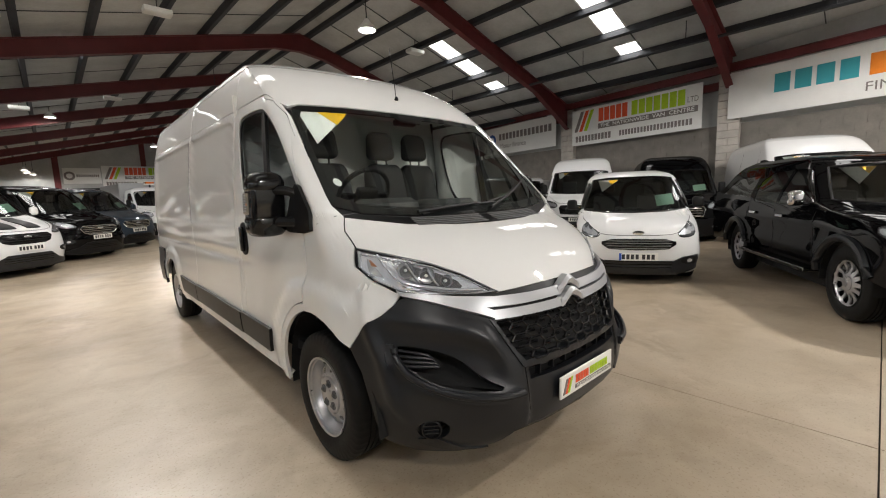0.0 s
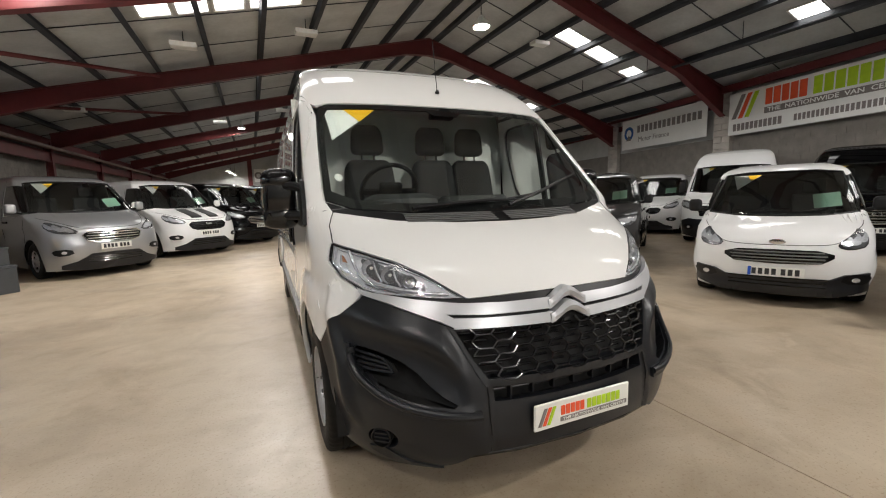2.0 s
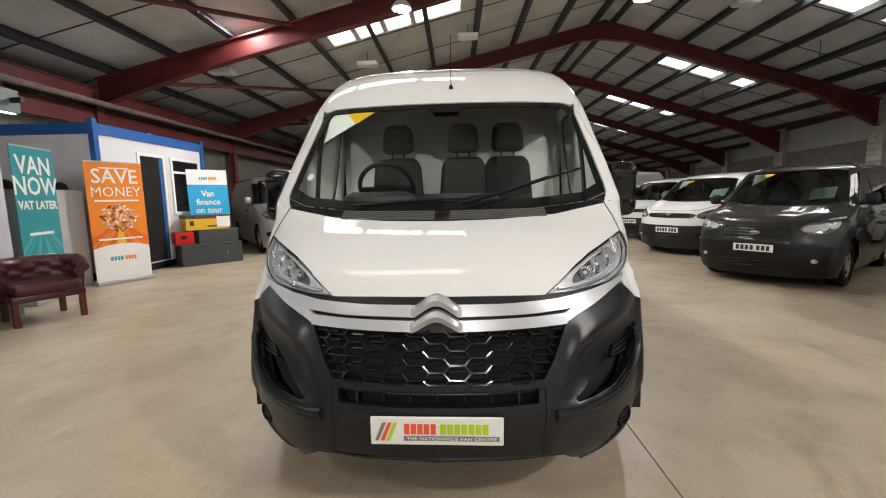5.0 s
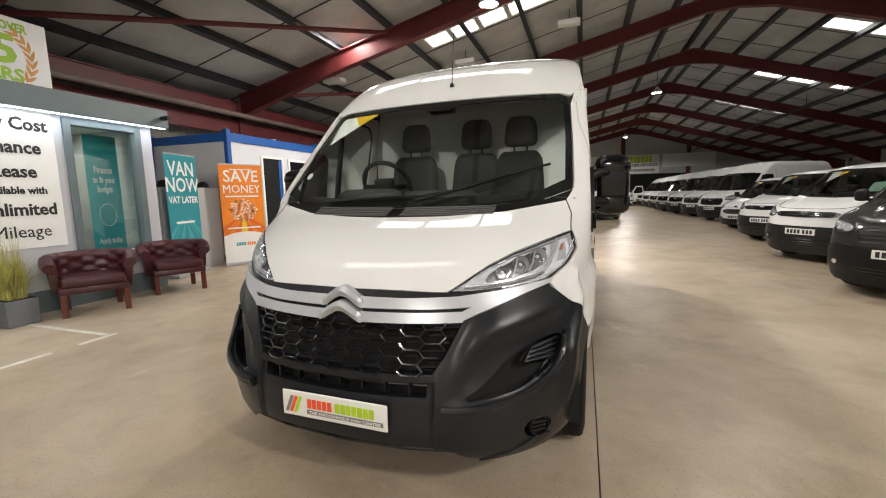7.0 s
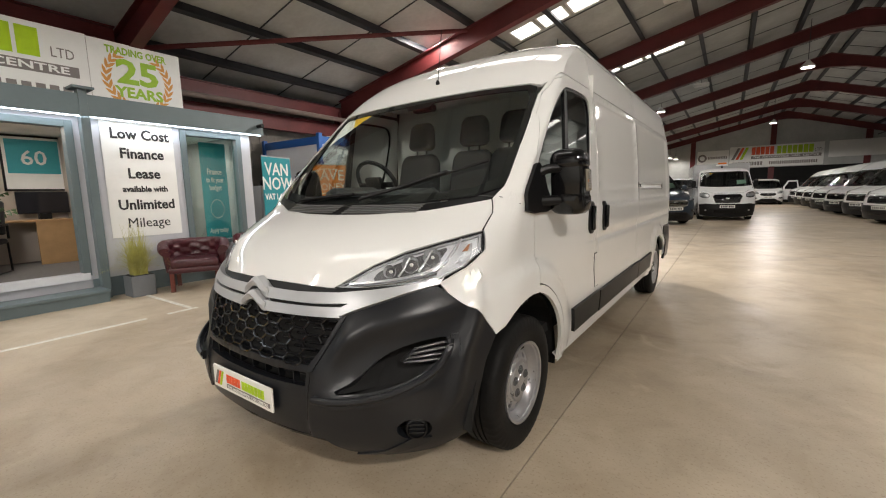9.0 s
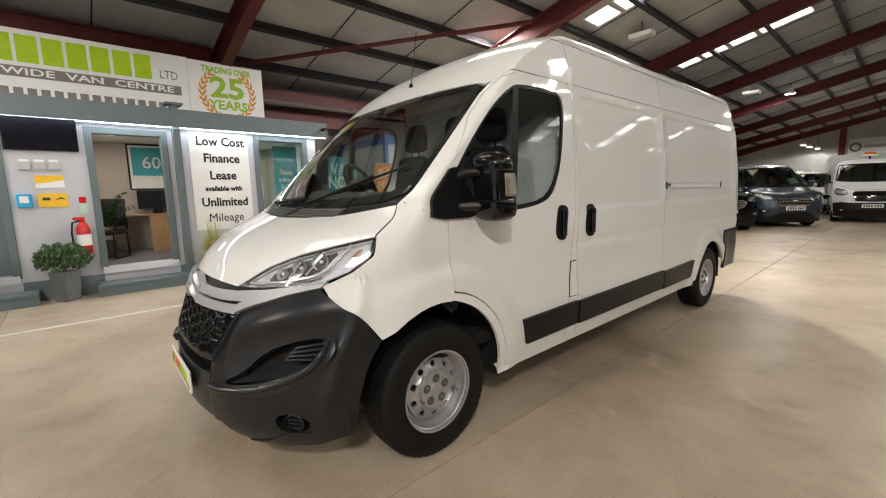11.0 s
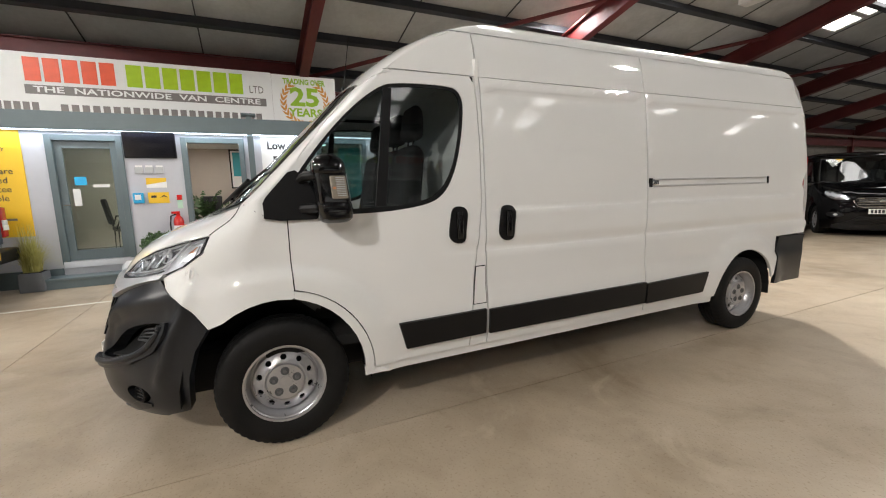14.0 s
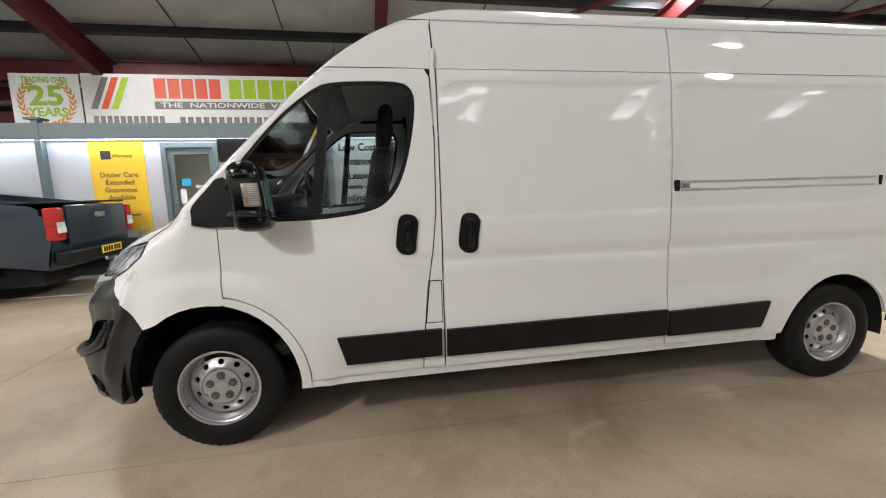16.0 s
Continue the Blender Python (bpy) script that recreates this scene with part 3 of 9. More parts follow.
for dz, dx in ((4.75, -0.35), (4.35, -0.1)):
    bm = box(0, R_LEN, -0.02, 0.02, -0.1, 0.1)
    box(0, R_LEN, -0.06, 0.06, -0.112, -0.09, bm=bm)
    box(0, R_LEN, -0.06, 0.06, 0.09, 0.112, bm=bm)
    p = part("eaves_beam", bm, RED_STEEL)
    p.matrix_world = pose(wall_r(Y_FAR) + dx, Y_FAR, dz, 0, 0, R_ANG - 180)
    tagged(p, "dark red steel eaves beam between the frames", "roof beam", "eaves beams", "structure")
p = part("roof_pipe", tube([(WALL_L + 0.75, Y_BACK, 3.62), (WALL_L + 0.75, Y_FAR, 3.62)], 0.06, 10), PIPE, smooth=True)
tagged(p, "dusty brown service pipe along the eaves", "pipe", kind="structure")
bm = tube([(13.1, Y_BACK, roof_z(13.1) - 0.62), (13.1, Y_FAR, roof_z(13.1) - 0.62)], 0.045, 8)
for y in range(-8, 46, 3):
    tube([(13.1, y, roof_z(13.1) - 0.62), (13.1, y, roof_z(13.1))], 0.012, 6, bm)
p = part("sprinkler_pipe", bm, PURLIN, smooth=True)
tagged(p, "dark sprinkler pipe slung below the roof slope", "pipe", kind="structure")
for yb in (3.3, 9.15, 15.0):
    p = part("roof_brace", tube([(-5.6, yb + 0.2, 4.2), (-1.5, yb + BAY - 0.2, roof_z(-1.5) - 0.35)], 0.05, 8), RED_STEEL, smooth=True)
    tagged(p, "dark red diagonal roof brace", "roof brace", "roof braces", "structure")

# ---- lamps ----
def high_bay(x, y, z, watts, lit=True):
    t = thing("high_bay_lamp", "round high-bay lamp hanging from the roof, some added unseen as fill", "ceiling lamp", "high-bay lamps", m=pose(x, y, z))
    part("shade", lathe([(0.05, 0.26), (0.08, 0.2), (0.21, 0.06), (0.22, 0.0), (0.20, 0.0), (0.19, 0.06), (0.06, 0.19), (0.03, 0.25)], 24, "z"), TUBE_BODY, t, smooth=True)
    part("rod", tube([(0, 0, 0.25), (0, 0, roof_z(x) - z)], 0.012, 6), PURLIN, t)
    part("lens", lathe([(0.0, 0.005), (0.12, 0.0), (0.185, 0.015), (0.0, 0.03)], 24, "z"), LAMP_GLOW if lit else TUBE_BODY, t, smooth=True)
    if lit:
        wide_lamp("high_bay_light", (x, y, z - 0.17), 0.14, watts * 2.2, (1.0, 0.94, 0.875))
    return t


# the three with y below -2.4 are unseen, added as fill for banner and van
for x, y, z, w in ((6.0, 8.76, 5.38, 100), (-2.5, 8.92, 5.40, 75), (0.94, 8.94, 5.41, 410), (7.6, -2.2, 5.2, 380), (-1.7, -2.5, 5.1, 205), (2.2, -7.0, 4.8, 290), (11.0, -3.8, 5.0, 170),
                   (5.9, 20.5, 5.6, 65), (0.5, 26.0, 5.5, 100), (6.0, 36.5, 5.6, 330),
                   (-1.0, 42.0, 4.2, 30), (-0.9, 44.0, 4.15, 30), (-0.6, 45.6, 4.1, 10)):
    high_bay(x, y, z, w)


def box_light(x, y, z):
    t = thing("box_heater", "small white box lamp slung under the roof", "ceiling lamp", "white box lamps", m=pose(x, y, z))
    part("body", box(-0.3, 0.3, -0.16, 0.16, 0, 0.12, 0.015), TUBE_BODY, t)
    part("grille", box(-0.27, 0.27, -0.13, 0.13, -0.008, -0.001), PLATE_WHITE, t)
    part("bracket", tube([(0, 0, 0.12), (0, 0, roof_z(x) - z)], 0.012, 6), PURLIN, t)


for x, y, z in ((-3.96, 10.5, 4.66), (-0.56, 12.5, 5.35), (2.47, 12.5, 6.05), (-4.3, 17.3, 4.5), (-0.4, 23.3, 5.3), (2.5, 22.9, 5.95), (9.9, 11.6, 6.35)):
    box_light(x, y, z)
# daylight through the skylights
for row, watts in ((SKY_L, 22), (SKY_R, 22)):
    for ya, yb in SKY_Y:
        xa, xb = row[0][0], row[-1][1]
        sl = math.hypot(1, SLOPE_R if xa > RIDGE_X else SLOPE_L)
        area_lamp("skylight_daylight", on_roof((xa + xb) / 2, (ya + yb) / 2, 0.03), (xb - xa) * sl, yb - ya, watts, (1.0, 0.97, 0.92))


# ---- vehicle bodies: horizontal slices with a rounded nose ----
class Surf:
    """A vehicle's skin. For each height z: y of the nose, half width, depth of the rounded corner and y of the tail.
    Places on it are (s, z): s runs from the nose's middle (0) round the corner (2) and on along the side, in metres."""

    def __init__(self, nose, half, corner, tail, p=2.5, q=2.0, soft=0.02, relief=None):
        self.z = np.linspace(-0.1, 3.0, 1241)
        k = np.exp(-0.5 * (np.arange(-40, 41) * 0.0025 / soft) ** 2)
        k /= k.sum()

        def table(rows):
            v = np.interp(self.z, [r[0] for r in rows], [r[1] for r in rows])
            return np.convolve(np.pad(v, 40, mode="edge"), k, mode="valid")
        self.nose, self.half, self.corner, self.tail = table(nose), table(half), table(corner), table(tail)
        self.p, self.q, self.relief = p, q, relief
        u = 1 - (1 - np.linspace(0, 1, 800)) ** 3
        self.u, self.g = u, 1 - (1 - u ** p) ** (1 / q)
        self.s = self.u + self.g

    def at(self, tab, z):
        f = (z + 0.1) / 0.0025
        i = max(0, min(1239, int(f)))
        return tab[i] + (tab[i + 1] - tab[i]) * (f - i)

    def front(self, x, z):
        u = min(1.0, abs(x) / self.at(self.half, z))
        s = u + 1 - (1 - u ** self.p) ** (1 / self.q)
        return skin_point(self, "x", x, z, math.copysign(s, x))

    def side(self, y, z):
        y0, d = self.at(self.nose, z), self.at(self.corner, z)
        h = (y - y0) / d
        if h <= 0:
            s = 0.0
        elif h >= 1:
            s = 2 + y - y0 - d
        else:
            s = (1 - (1 - h) ** self.q) ** (1 / self.p) + h
        return skin_point(self, "y", y, z, s)

    def place(self, s, z):
        y0, w, d = self.at(self.nose, z), self.at(self.half, z), self.at(self.corner, z)
        a = abs(s)
        if a < 2:
            x, y = w * float(np.interp(a, self.s, self.u)), y0 + d * float(np.interp(a, self.s, self.g))
        else:
            x, y = w, y0 + d + a - 2
        if self.relief is not None:
            dx, dy = self.relief(x, y, z, a)
            x, y = x + dx, y + dy
        return (math.copysign(x, s), y, z)

    def end(self, z):
        return 2 + self.at(self.tail, z) - self.at(self.nose, z) - self.at(self.corner, z)


def mirror_s(poly):
    out = []
    for q in poly:
        if isinstance(q, SkinPoint):
            v = -q.v if q.kind == "x" else q.v
            out.append(skin_point(q.surf, q.kind, v, q[1], -q[0], 1 if q.kind == "x" else -q.sign))
        else:
            out.append((-q[0], q[1]))
    return out[::-1]


def cap(surf, z0, zs, n=14):
    """The roof: closed slices from z0 up through zs, and a lid."""
    bm = bmesh.new()
    rings = []
    for z in (z0, *zs):
        e = surf.end(z)
        ss = [2 * k / n for k in range(n + 1)] + [2 + (e - 2) * k / 24 for k in range(1, 25)]
        right = [surf.place(s, z) for s in ss]
        left = [(-x, y, zz) for x, y, zz in right]
        rings.append([bm.verts.new(p) for p in left[::-1][:-1] + right])
    for a, b in zip(rings, rings[1:]):
        for k in range(len(a)):
            j = (k + 1) % len(a)
            bm.faces.new((a[k], a[j], b[j], b[k]))
    top = rings[-1]
    m = len(top)
    for k in range((m - 1) // 2):
        a, b, c, d = top[k], top[k + 1], top[m - 2 - k], top[m - 1 - k]
        if len({a, b, c, d}) == 4:
            bm.faces.new((a, b, c, d))
        elif len({a, b, c, d}) == 3:
            bm.faces.new([v for i, v in enumerate((a, b, c, d)) if v not in (a, b, c, d)[:i]])
    return bm


def tail_panel(surf, z0, z1, n=16, inset=0.0):
    """The flat back of a body between two heights."""
    bm = bmesh.new()
    rows = []
    for k in range(n + 1):
        z = z0 + (z1 - z0) * k / n
        x, y, _ = surf.place(surf.end(z), z)
        rows.append([bm.verts.new((x * f, y + 0.03 * (1 - abs(f) ** 6) - inset, z)) for f in (-1, -0.9, -0.5, 0, 0.5, 0.9, 1)])
    for a, b in zip(rows, rows[1:]):
        for i in range(6):
            bm.faces.new((a[i], a[i + 1], b[i + 1], b[i]))
    return bm


def tyre_bm(r, w, rim, cut=False):
    """A tyre with tread grooves; cut: with sipes notched into its shoulders."""
    h = w / 2
    n = 150 if cut else 40
    bm = lathe([(rim, -h * 0.86), (rim + 0.02, -h * 0.98), (r * 0.82, -h * 1.03), (r * 0.955, -h * 0.93), (r * 0.99, -h * 0.80), (r, -h * 0.6),
                (r, -h * 0.34), (r - 0.008, -h * 0.33), (r - 0.008, -h * 0.26), (r, -h * 0.25), (r, -h * 0.05), (r - 0.008, -h * 0.04), (r - 0.008, h * 0.04),
                (r, h * 0.05), (r, h * 0.25), (r - 0.008, h * 0.26), (r - 0.008, h * 0.33), (r, h * 0.34), (r, h * 0.6),
                (r * 0.99, h * 0.80), (r * 0.955, h * 0.93), (r * 0.82, h * 1.03), (rim + 0.02, h * 0.98), (rim, h * 0.86)], n, caps=False)
    if cut:
        for v in bm.verts:
            d = math.hypot(v.co.y, v.co.z)
            if d > r * 0.95 and abs(v.co.x) > h * 0.55 and round(math.atan2(v.co.z, v.co.y) / (2 * math.pi) * n) % 3 == 0:
                f = 1 - 0.0045 / d
                v.co.y *= f
                v.co.z *= f
    return bm


STEEL_Q = (0.0, 0.455, 0.475, 0.50, 0.545, 0.57, 0.72, 0.775, 0.80, 0.845, 0.865, 0.91, 0.93, 1.0)


def wheel(parent, x, y, r, w, rim, style="steel", mat=RIM):
    """A wheel whose outer face looks along +x for x > 0."""
    side = 1 if x > 0 else -1
    wh = thing("wheel", "", "")
    wh.parent = parent
    wh.location = (x, y, r)
    part("tyre", tyre_bm(r, w, rim, style == "steel"), RUBBER, wh, "black rubber tyre", smooth=True, angle=50)
    f = w / 2
    hub = bmesh.new()

    def face(rr):
        """How far out the wheel's disc lies at a radius."""
        q = rr / rim
        if style == "steel":
            return f * float(np.interp(q, STEEL_Q, (0.70, 0.70, 0.58, 0.64, 0.64, 0.56, 0.44, 0.40, 0.22, 0.20, 0.42, 0.52, 0.78, 0.90)))
        return f * (0.88 if q > 0.95 else 0.55 + 0.30 * math.exp(-((q - 0.30) / 0.22) ** 2) + 0.18 * max(0, (q - 0.72)) / 0.23)
    if style == "steel":
        holes = []
        for k in range(10):
            a = 2 * math.pi * (k + 0.5) / 10
            c = (0.645 * rim * math.cos(a), 0.645 * rim * math.sin(a))
            holes.append([(c[0] + 0.070 * rim * (math.cos(t) * math.cos(a)) - 0.082 * rim * math.sin(t) * math.sin(a),
                           c[1] + 0.070 * rim * (math.cos(t) * math.sin(a)) + 0.082 * rim * math.sin(t) * math.cos(a)) for t in [2 * math.pi * j / 12 for j in range(12)]])
    else:
        holes = []
        n = 12 if style == "six" else 10
        for k in range(n):
            a = 2 * math.pi * (k + 0.5) / n
            wd = math.pi / n * (0.60 if k % 2 else 0.72)
            holes.append([(rr * rim * math.cos(a + o), rr * rim * math.sin(a + o)) for rr, o in ((0.88, -wd), (0.91, 0), (0.88, wd), (0.6, wd * 0.8), (0.40, 0), (0.6, -wd * 0.8))])
    disc = sheet(circle(0, 0, rim * 0.985, 40), lambda a, b: (side * face(math.hypot(a, b)), side * a, b), (0.026, 0.026), holes, 0.012,
                 points=[(rim * q * math.cos(2 * math.pi * j / 48), rim * q * math.sin(2 * math.pi * j / 48)) for q in STEEL_Q[1:-1] for j in range(48)] if style == "steel" else ())
    part("rim", disc, mat, wh, "silver painted wheel with round holes" if style == "steel" else "silver alloy wheel", smooth=True, angle=40)
    part("barrel", lathe([(r_, side * a_) for r_, a_ in [(rim, -f * 0.85), (rim, f * 0.84), (rim * 1.015, f * 0.97), (rim * 0.965, f * 0.95), (rim * 0.95, f * 0.3), (rim * 0.94, f * 0.15)]], 40, caps=False), RIM if style == "steel" else DARK_VOID, wh, smooth=True)
    # near-black disc across the rim, painting the shade seen through the holes
    part("brake_disc", lathe([(rim * 0.95, side * f * 0.14), (0.05, side * f * 0.15), (0.04, side * f * 0.02)], 24, caps=False), DARK_VOID, wh)
    if style == "steel":
        part("hub_cap", lathe([(rim * 0.17, side * f * 0.70), (rim * 0.155, side * f * 0.745), (rim * 0.08, side * f * 0.75), (0.0, side * f * 0.75)], 24), mat, wh, smooth=True)
    else:
        part("hub_cap", lathe([(rim * 0.34, side * f * 0.80), (rim * 0.31, side * f * 0.90), (rim * 0.16, side * f * 0.95), (rim * 0.13, side * f * 1.02), (0.0, side * f * 1.03)], 24), mat, wh, smooth=True)
    for k in range(5):
        a = 2 * math.pi * k / 5 + 0.3
        d = 0.295 if style == "steel" else 0.27
        if style == "steel":
            cup = lathe([(0.024, side * f * 0.69), (0.023, side * f * 0.735), (0.019, side * f * 0.73), (0.015, side * f * 0.705), (0.0, side * f * 0.705)], 16, caps=False)
            part("bolt_seat", moved(cup, pose(0, rim * d * math.cos(a), rim * d * math.sin(a))), DARK_GREY, wh, smooth=True)
        bo = lathe([(0.011, side * f * 0.72), (0.011, side * f * 0.82), (0.008, side * f * 0.84), (0, side * f * 0.84)], 6)
        part("bolt", moved(bo, pose(0, rim * d * math.cos(a), rim * d * math.sin(a))), TRIM_GREY, wh)
    return wh


def bars_text(parent, x0, x1, z0, z1, mat, m, count=7, gap=0.25, name="letter_bar"):
    """Unreadable characters as plain bars, in a row."""
    w = (x1 - x0) / count
    first = part(name, box(-w * (1 - gap) / 2, w * (1 - gap) / 2, -0.001, 0.001, z0, z1), mat, parent)
    for k in range(count):
        ob = first if k == 0 else new(name, first.data)
        ob.parent = parent
        ob.matrix_local = m @ pose(x0 + (k + 0.5) * w, 0, 0)
    return first


def number_plate(parent, m, mat=PLATE_WHITE, w=0.52, h=0.111):
    """A registration plate with its characters as bars; it faces its own -y."""
    p = part("number_plate", box(-w / 2, w / 2, -0.008, 0, -h / 2, h / 2, 0.003, seg=1), mat, parent, "number plate with blocked characters")
    p.matrix_local = m
    first = part("plate_character", box(-0.021, 0.021, -0.0105, -0.008, -0.036, 0.036), INK, p)
    for k, x in enumerate((-0.2, -0.138, -0.076, -0.014, 0.072, 0.134, 0.196)):
        ob = first if k == 0 else new("plate_character", first.data)
        ob.parent = p
        ob.location = (x, 0, 0)
    return p


# ---- the white panel van in the middle ----
def curve(v, rows):
    return float(np.interp(v, [r[0] for r in rows], [r[1] for r in rows]))


def hero_relief(x, y, z, a):
    """Pressed panels, waist crease and arch flares of the van's side, and the sculpted bumper."""
    def st(v, lo, hi):
        v = max(0.0, min(1.0, (v - lo) / (hi - lo)))
        return v * v * (3 - 2 * v)
    out, back = 0.0, 0.0
    if a > 1.9:
        rec = st(z, 1.245, 1.262) * (1 - st(z, 2.018, 2.035)) * (st(y, 2.30, 2.33) * (1 - st(y, 3.70, 3.715)) + st(y, 3.738, 3.755) * (1 - st(y, 5.72, 5.78)))
        out -= 0.010 * rec
        # waist: a rounded shoulder, an undercut, and the lower side swelling out again
        aft = st(y, 1.9, 2.3)
        out -= aft * 0.016 * (1 - st(z, 1.005, 1.085)) * st(z, 0.985, 1.003)
        out -= aft * 0.009 * st(z, 0.62, 0.80) * (1 - st(z, 0.985, 1.003))
        out += 0.007 * (1 - st(z, 0.62, 0.80)) * st(y, 1.1, 1.5)
        out -= 0.006 * st(z, 2.045, 2.065)
    d = math.hypot(y - 0.98, z - 0.36)
    if z > 0.3:
        # front arch: a broad flare whose crest runs on into the door
        top = 1.035 - 0.05 * st(y, 1.2, 2.0)
        ahead = st(y, 0.48, 0.95) * (1 - st(y, 1.25, 2.0))
        out += 0.028 * (1 - st(d, 0.60, 0.69)) * (1 - st(z, top - 0.07, top + 0.03)) * ahead
        d = math.hypot(y - 5.03, z - 0.36)
        out += 0.020 * (1 - st(d, 0.535, 0.575)) * (1 - st(z, 0.85, 0.93)) * st(y, 4.4, 4.5)
    if z < 1.0 and y < 0.70:
        # shoulder: leans back above the brim, undercut below it
        brim = curve(x, ((0.50, 0.66), (0.586, 0.762), (0.668, 0.815), (0.778, 0.853), (0.926, 0.893), (1.05, 0.92)))
        over = z - brim
        wide = st(x, 0.50, 0.60)
        back -= 0.030 * wide * (math.exp(-(over / 0.075) ** 2) if over > 0 else math.exp(-(over / 0.06) ** 2))
        back += 0.020 * wide * st(-over, 0.0, 0.07) * st(z, 0.55, 0.62) * (1 - st(x, 0.90, 0.95))
        # rolled lower lip of the side scoop
        lip = curve(x, ((0.40, 0.515), (0.545, 0.525), (0.70, 0.545), (0.80, 0.578), (0.87, 0.625), (0.92, 0.70)))
        under = z - lip
        back -= 0.018 * st(x, 0.44, 0.58) * (1 - st(x, 0.90, 0.95)) * (math.exp(-(under / 0.02) ** 2) if under > 0 else math.exp(-(under / 0.085) ** 2))
        # sides of the plate panel stand back a little
        back += 0.012 * (1 - st(x, 0.43, 0.445)) * (1 - st(z, 0.61, 0.63))
        # crease round the corner ahead of the wheel
        c = curve(z, ((0.30, 0.335), (0.42, 0.362), (0.52, 0.40), (0.685, 0.45), (0.806, 0.52), (0.9, 0.58)))
        out += 0.028 * (math.exp(-((y - c) / 0.05) ** 2) if y > c else math.exp(-((y - c) / 0.018) ** 2)) * st(x, 0.86, 0.93) * st(z, 0.38, 0.5)
    return out, back


HERO = Surf(
    nose=[(0.20, 0.09), (0.30, 0.0), (0.40, -0.018), (0.52, -0.010), (0.62, 0.014), (0.75, 0.06), (0.85, 0.09), (0.95, 0.13), (1.0, 0.17), (1.05, 0.20),
          (1.12, 0.285), (1.20, 0.425), (1.26, 0.60), (1.30, 0.70), (1.36, 0.78), (2.02, 1.445), (2.165, 1.60), (2.30, 1.78), (2.40, 1.96), (2.46, 2.12), (2.50, 2.32), (2.53, 2.6)],
    half=[(0.20, 0.97), (0.35, 1.0), (0.5, 1.02), (0.7, 1.03), (0.9, 1.028), (1.3, 1.02), (1.6, 1.003), (2.02, 0.965), (2.30, 0.915), (2.40, 0.88), (2.46, 0.835), (2.50, 0.76), (2.53, 0.62)],
    corner=[(0.2, 0.76), (0.45, 0.74), (0.62, 0.73), (0.8, 0.73), (0.97, 0.79), (1.1, 0.62), (1.2, 0.48), (1.3, 0.24), (1.36, 0.15), (2.0, 0.14), (2.2, 0.17), (2.3, 0.2), (2.53, 0.3)],
    tail=[(0.2, 5.93), (0.9, 5.97), (1.4, 5.96), (2.0, 5.92), (2.3, 5.86), (2.46, 5.76), (2.53, 5.6)], relief=hero_relief)
HF, HS = HERO.front, HERO.side
VAN = thing("panel_van", "white high-roof panel van with dark grey plastic bumper", "van", m=pose(1.968, 1.028, 0, 0, 0, -1.2))


# heights of the side's pressings
LEVELS = [0.62, 0.68, 0.74, 0.80, 0.88, 0.94, 0.985, 0.994, 1.003, 1.02, 1.045, 1.07, 1.088, 1.12, 1.17, 1.21, 1.243, 1.253, 1.264, 1.285, 1.34, 1.93, 1.99, 2.016, 2.026, 2.037, 2.05]


def skin(name, poly, mat, holes=(), thick=0.012, offset=0.0, parent=None, label="", step=(0.075, 0.05), both=False, angle=35, levels=()):
    parent = parent or VAN
    obs = [part(name, sheet(poly, HERO.place, step, holes, thick, offset, levels), mat, parent, label, True, angle)]
    if both:
        obs.append(part(name, sheet(mirror_s(poly), HERO.place, step, [mirror_s(h) for h in holes], thick, offset, levels), mat, parent, label, True, angle))
    return obs


def sym(half):
    """A closed outline from its right half, listed from the middle round to the middle."""
    return half + [q for q in mirror_s(half) if abs(q[0]) > 1e-6]


# bumper, with openings for the lower slot, the side vents and the fog lamps
vent = smooth_poly([HF(0.535, 0.542), HF(0.69, 0.560), HF(0.77, 0.580), HF(0.85, 0.618), HF(0.90, 0.668), HF(0.915, 0.745), HF(0.89, 0.765), HF(0.80, 0.745), HF(0.71, 0.70), HF(0.63, 0.60)], 1)
fog = [HF(x, z) for x, z in circle(0.83, 0.383, 0.05, 16)]
slot = [HF(x, z) for x, z in ((-0.41, 0.556), (-0.2, 0.553), (0, 0.552), (0.2, 0.553), (0.41, 0.556), (0.41, 0.612), (0.2, 0.608), (0, 0.607), (-0.2, 0.608), (-0.41, 0.612))]
bumper_half = [(0, 0.645), HF(0.2, 0.645), HF(0.43, 0.648), HF(0.475, 0.72), HF(0.535, 0.85), HF(0.62, 0.885), HF(0.74, 0.935), HF(0.80, 0.962), HF(0.845, 0.972),
               HS(0.47, 0.945), HS(0.55, 0.87), HS(0.60, 0.79), HS(0.64, 0.725), HS(0.575, 0.62), HS(0.535, 0.48), HS(0.52, 0.29), HS(0.42, 0.255), HF(0.85, 0.24), HF(0.70, 0.235), HF(0.58, 0.27), HF(0.50, 0.335), HF(0.25, 0.345), (0, 0.345)]
hero_bumper = skin("bumper", sym(bumper_half), PLASTIC, [slot, vent, mirror_s(vent), fog, mirror_s(fog)], 0.055, label="dark grey textured plastic front bumper", step=(0.026, 0.018), angle=45)[0]
skin("bumper_backing", sym([(0, 0.66), HF(0.45, 0.66), HF(0.6, 0.86), HF(0.82, 0.95), HS(0.42, 0.80), HS(0.50, 0.6), HS(0.48, 0.34), HF(0.8, 0.28), HF(0.55, 0.36), (0, 0.37)]), DARK_VOID, thick=0.004, offset=-0.10, step=(0.1, 0.08))
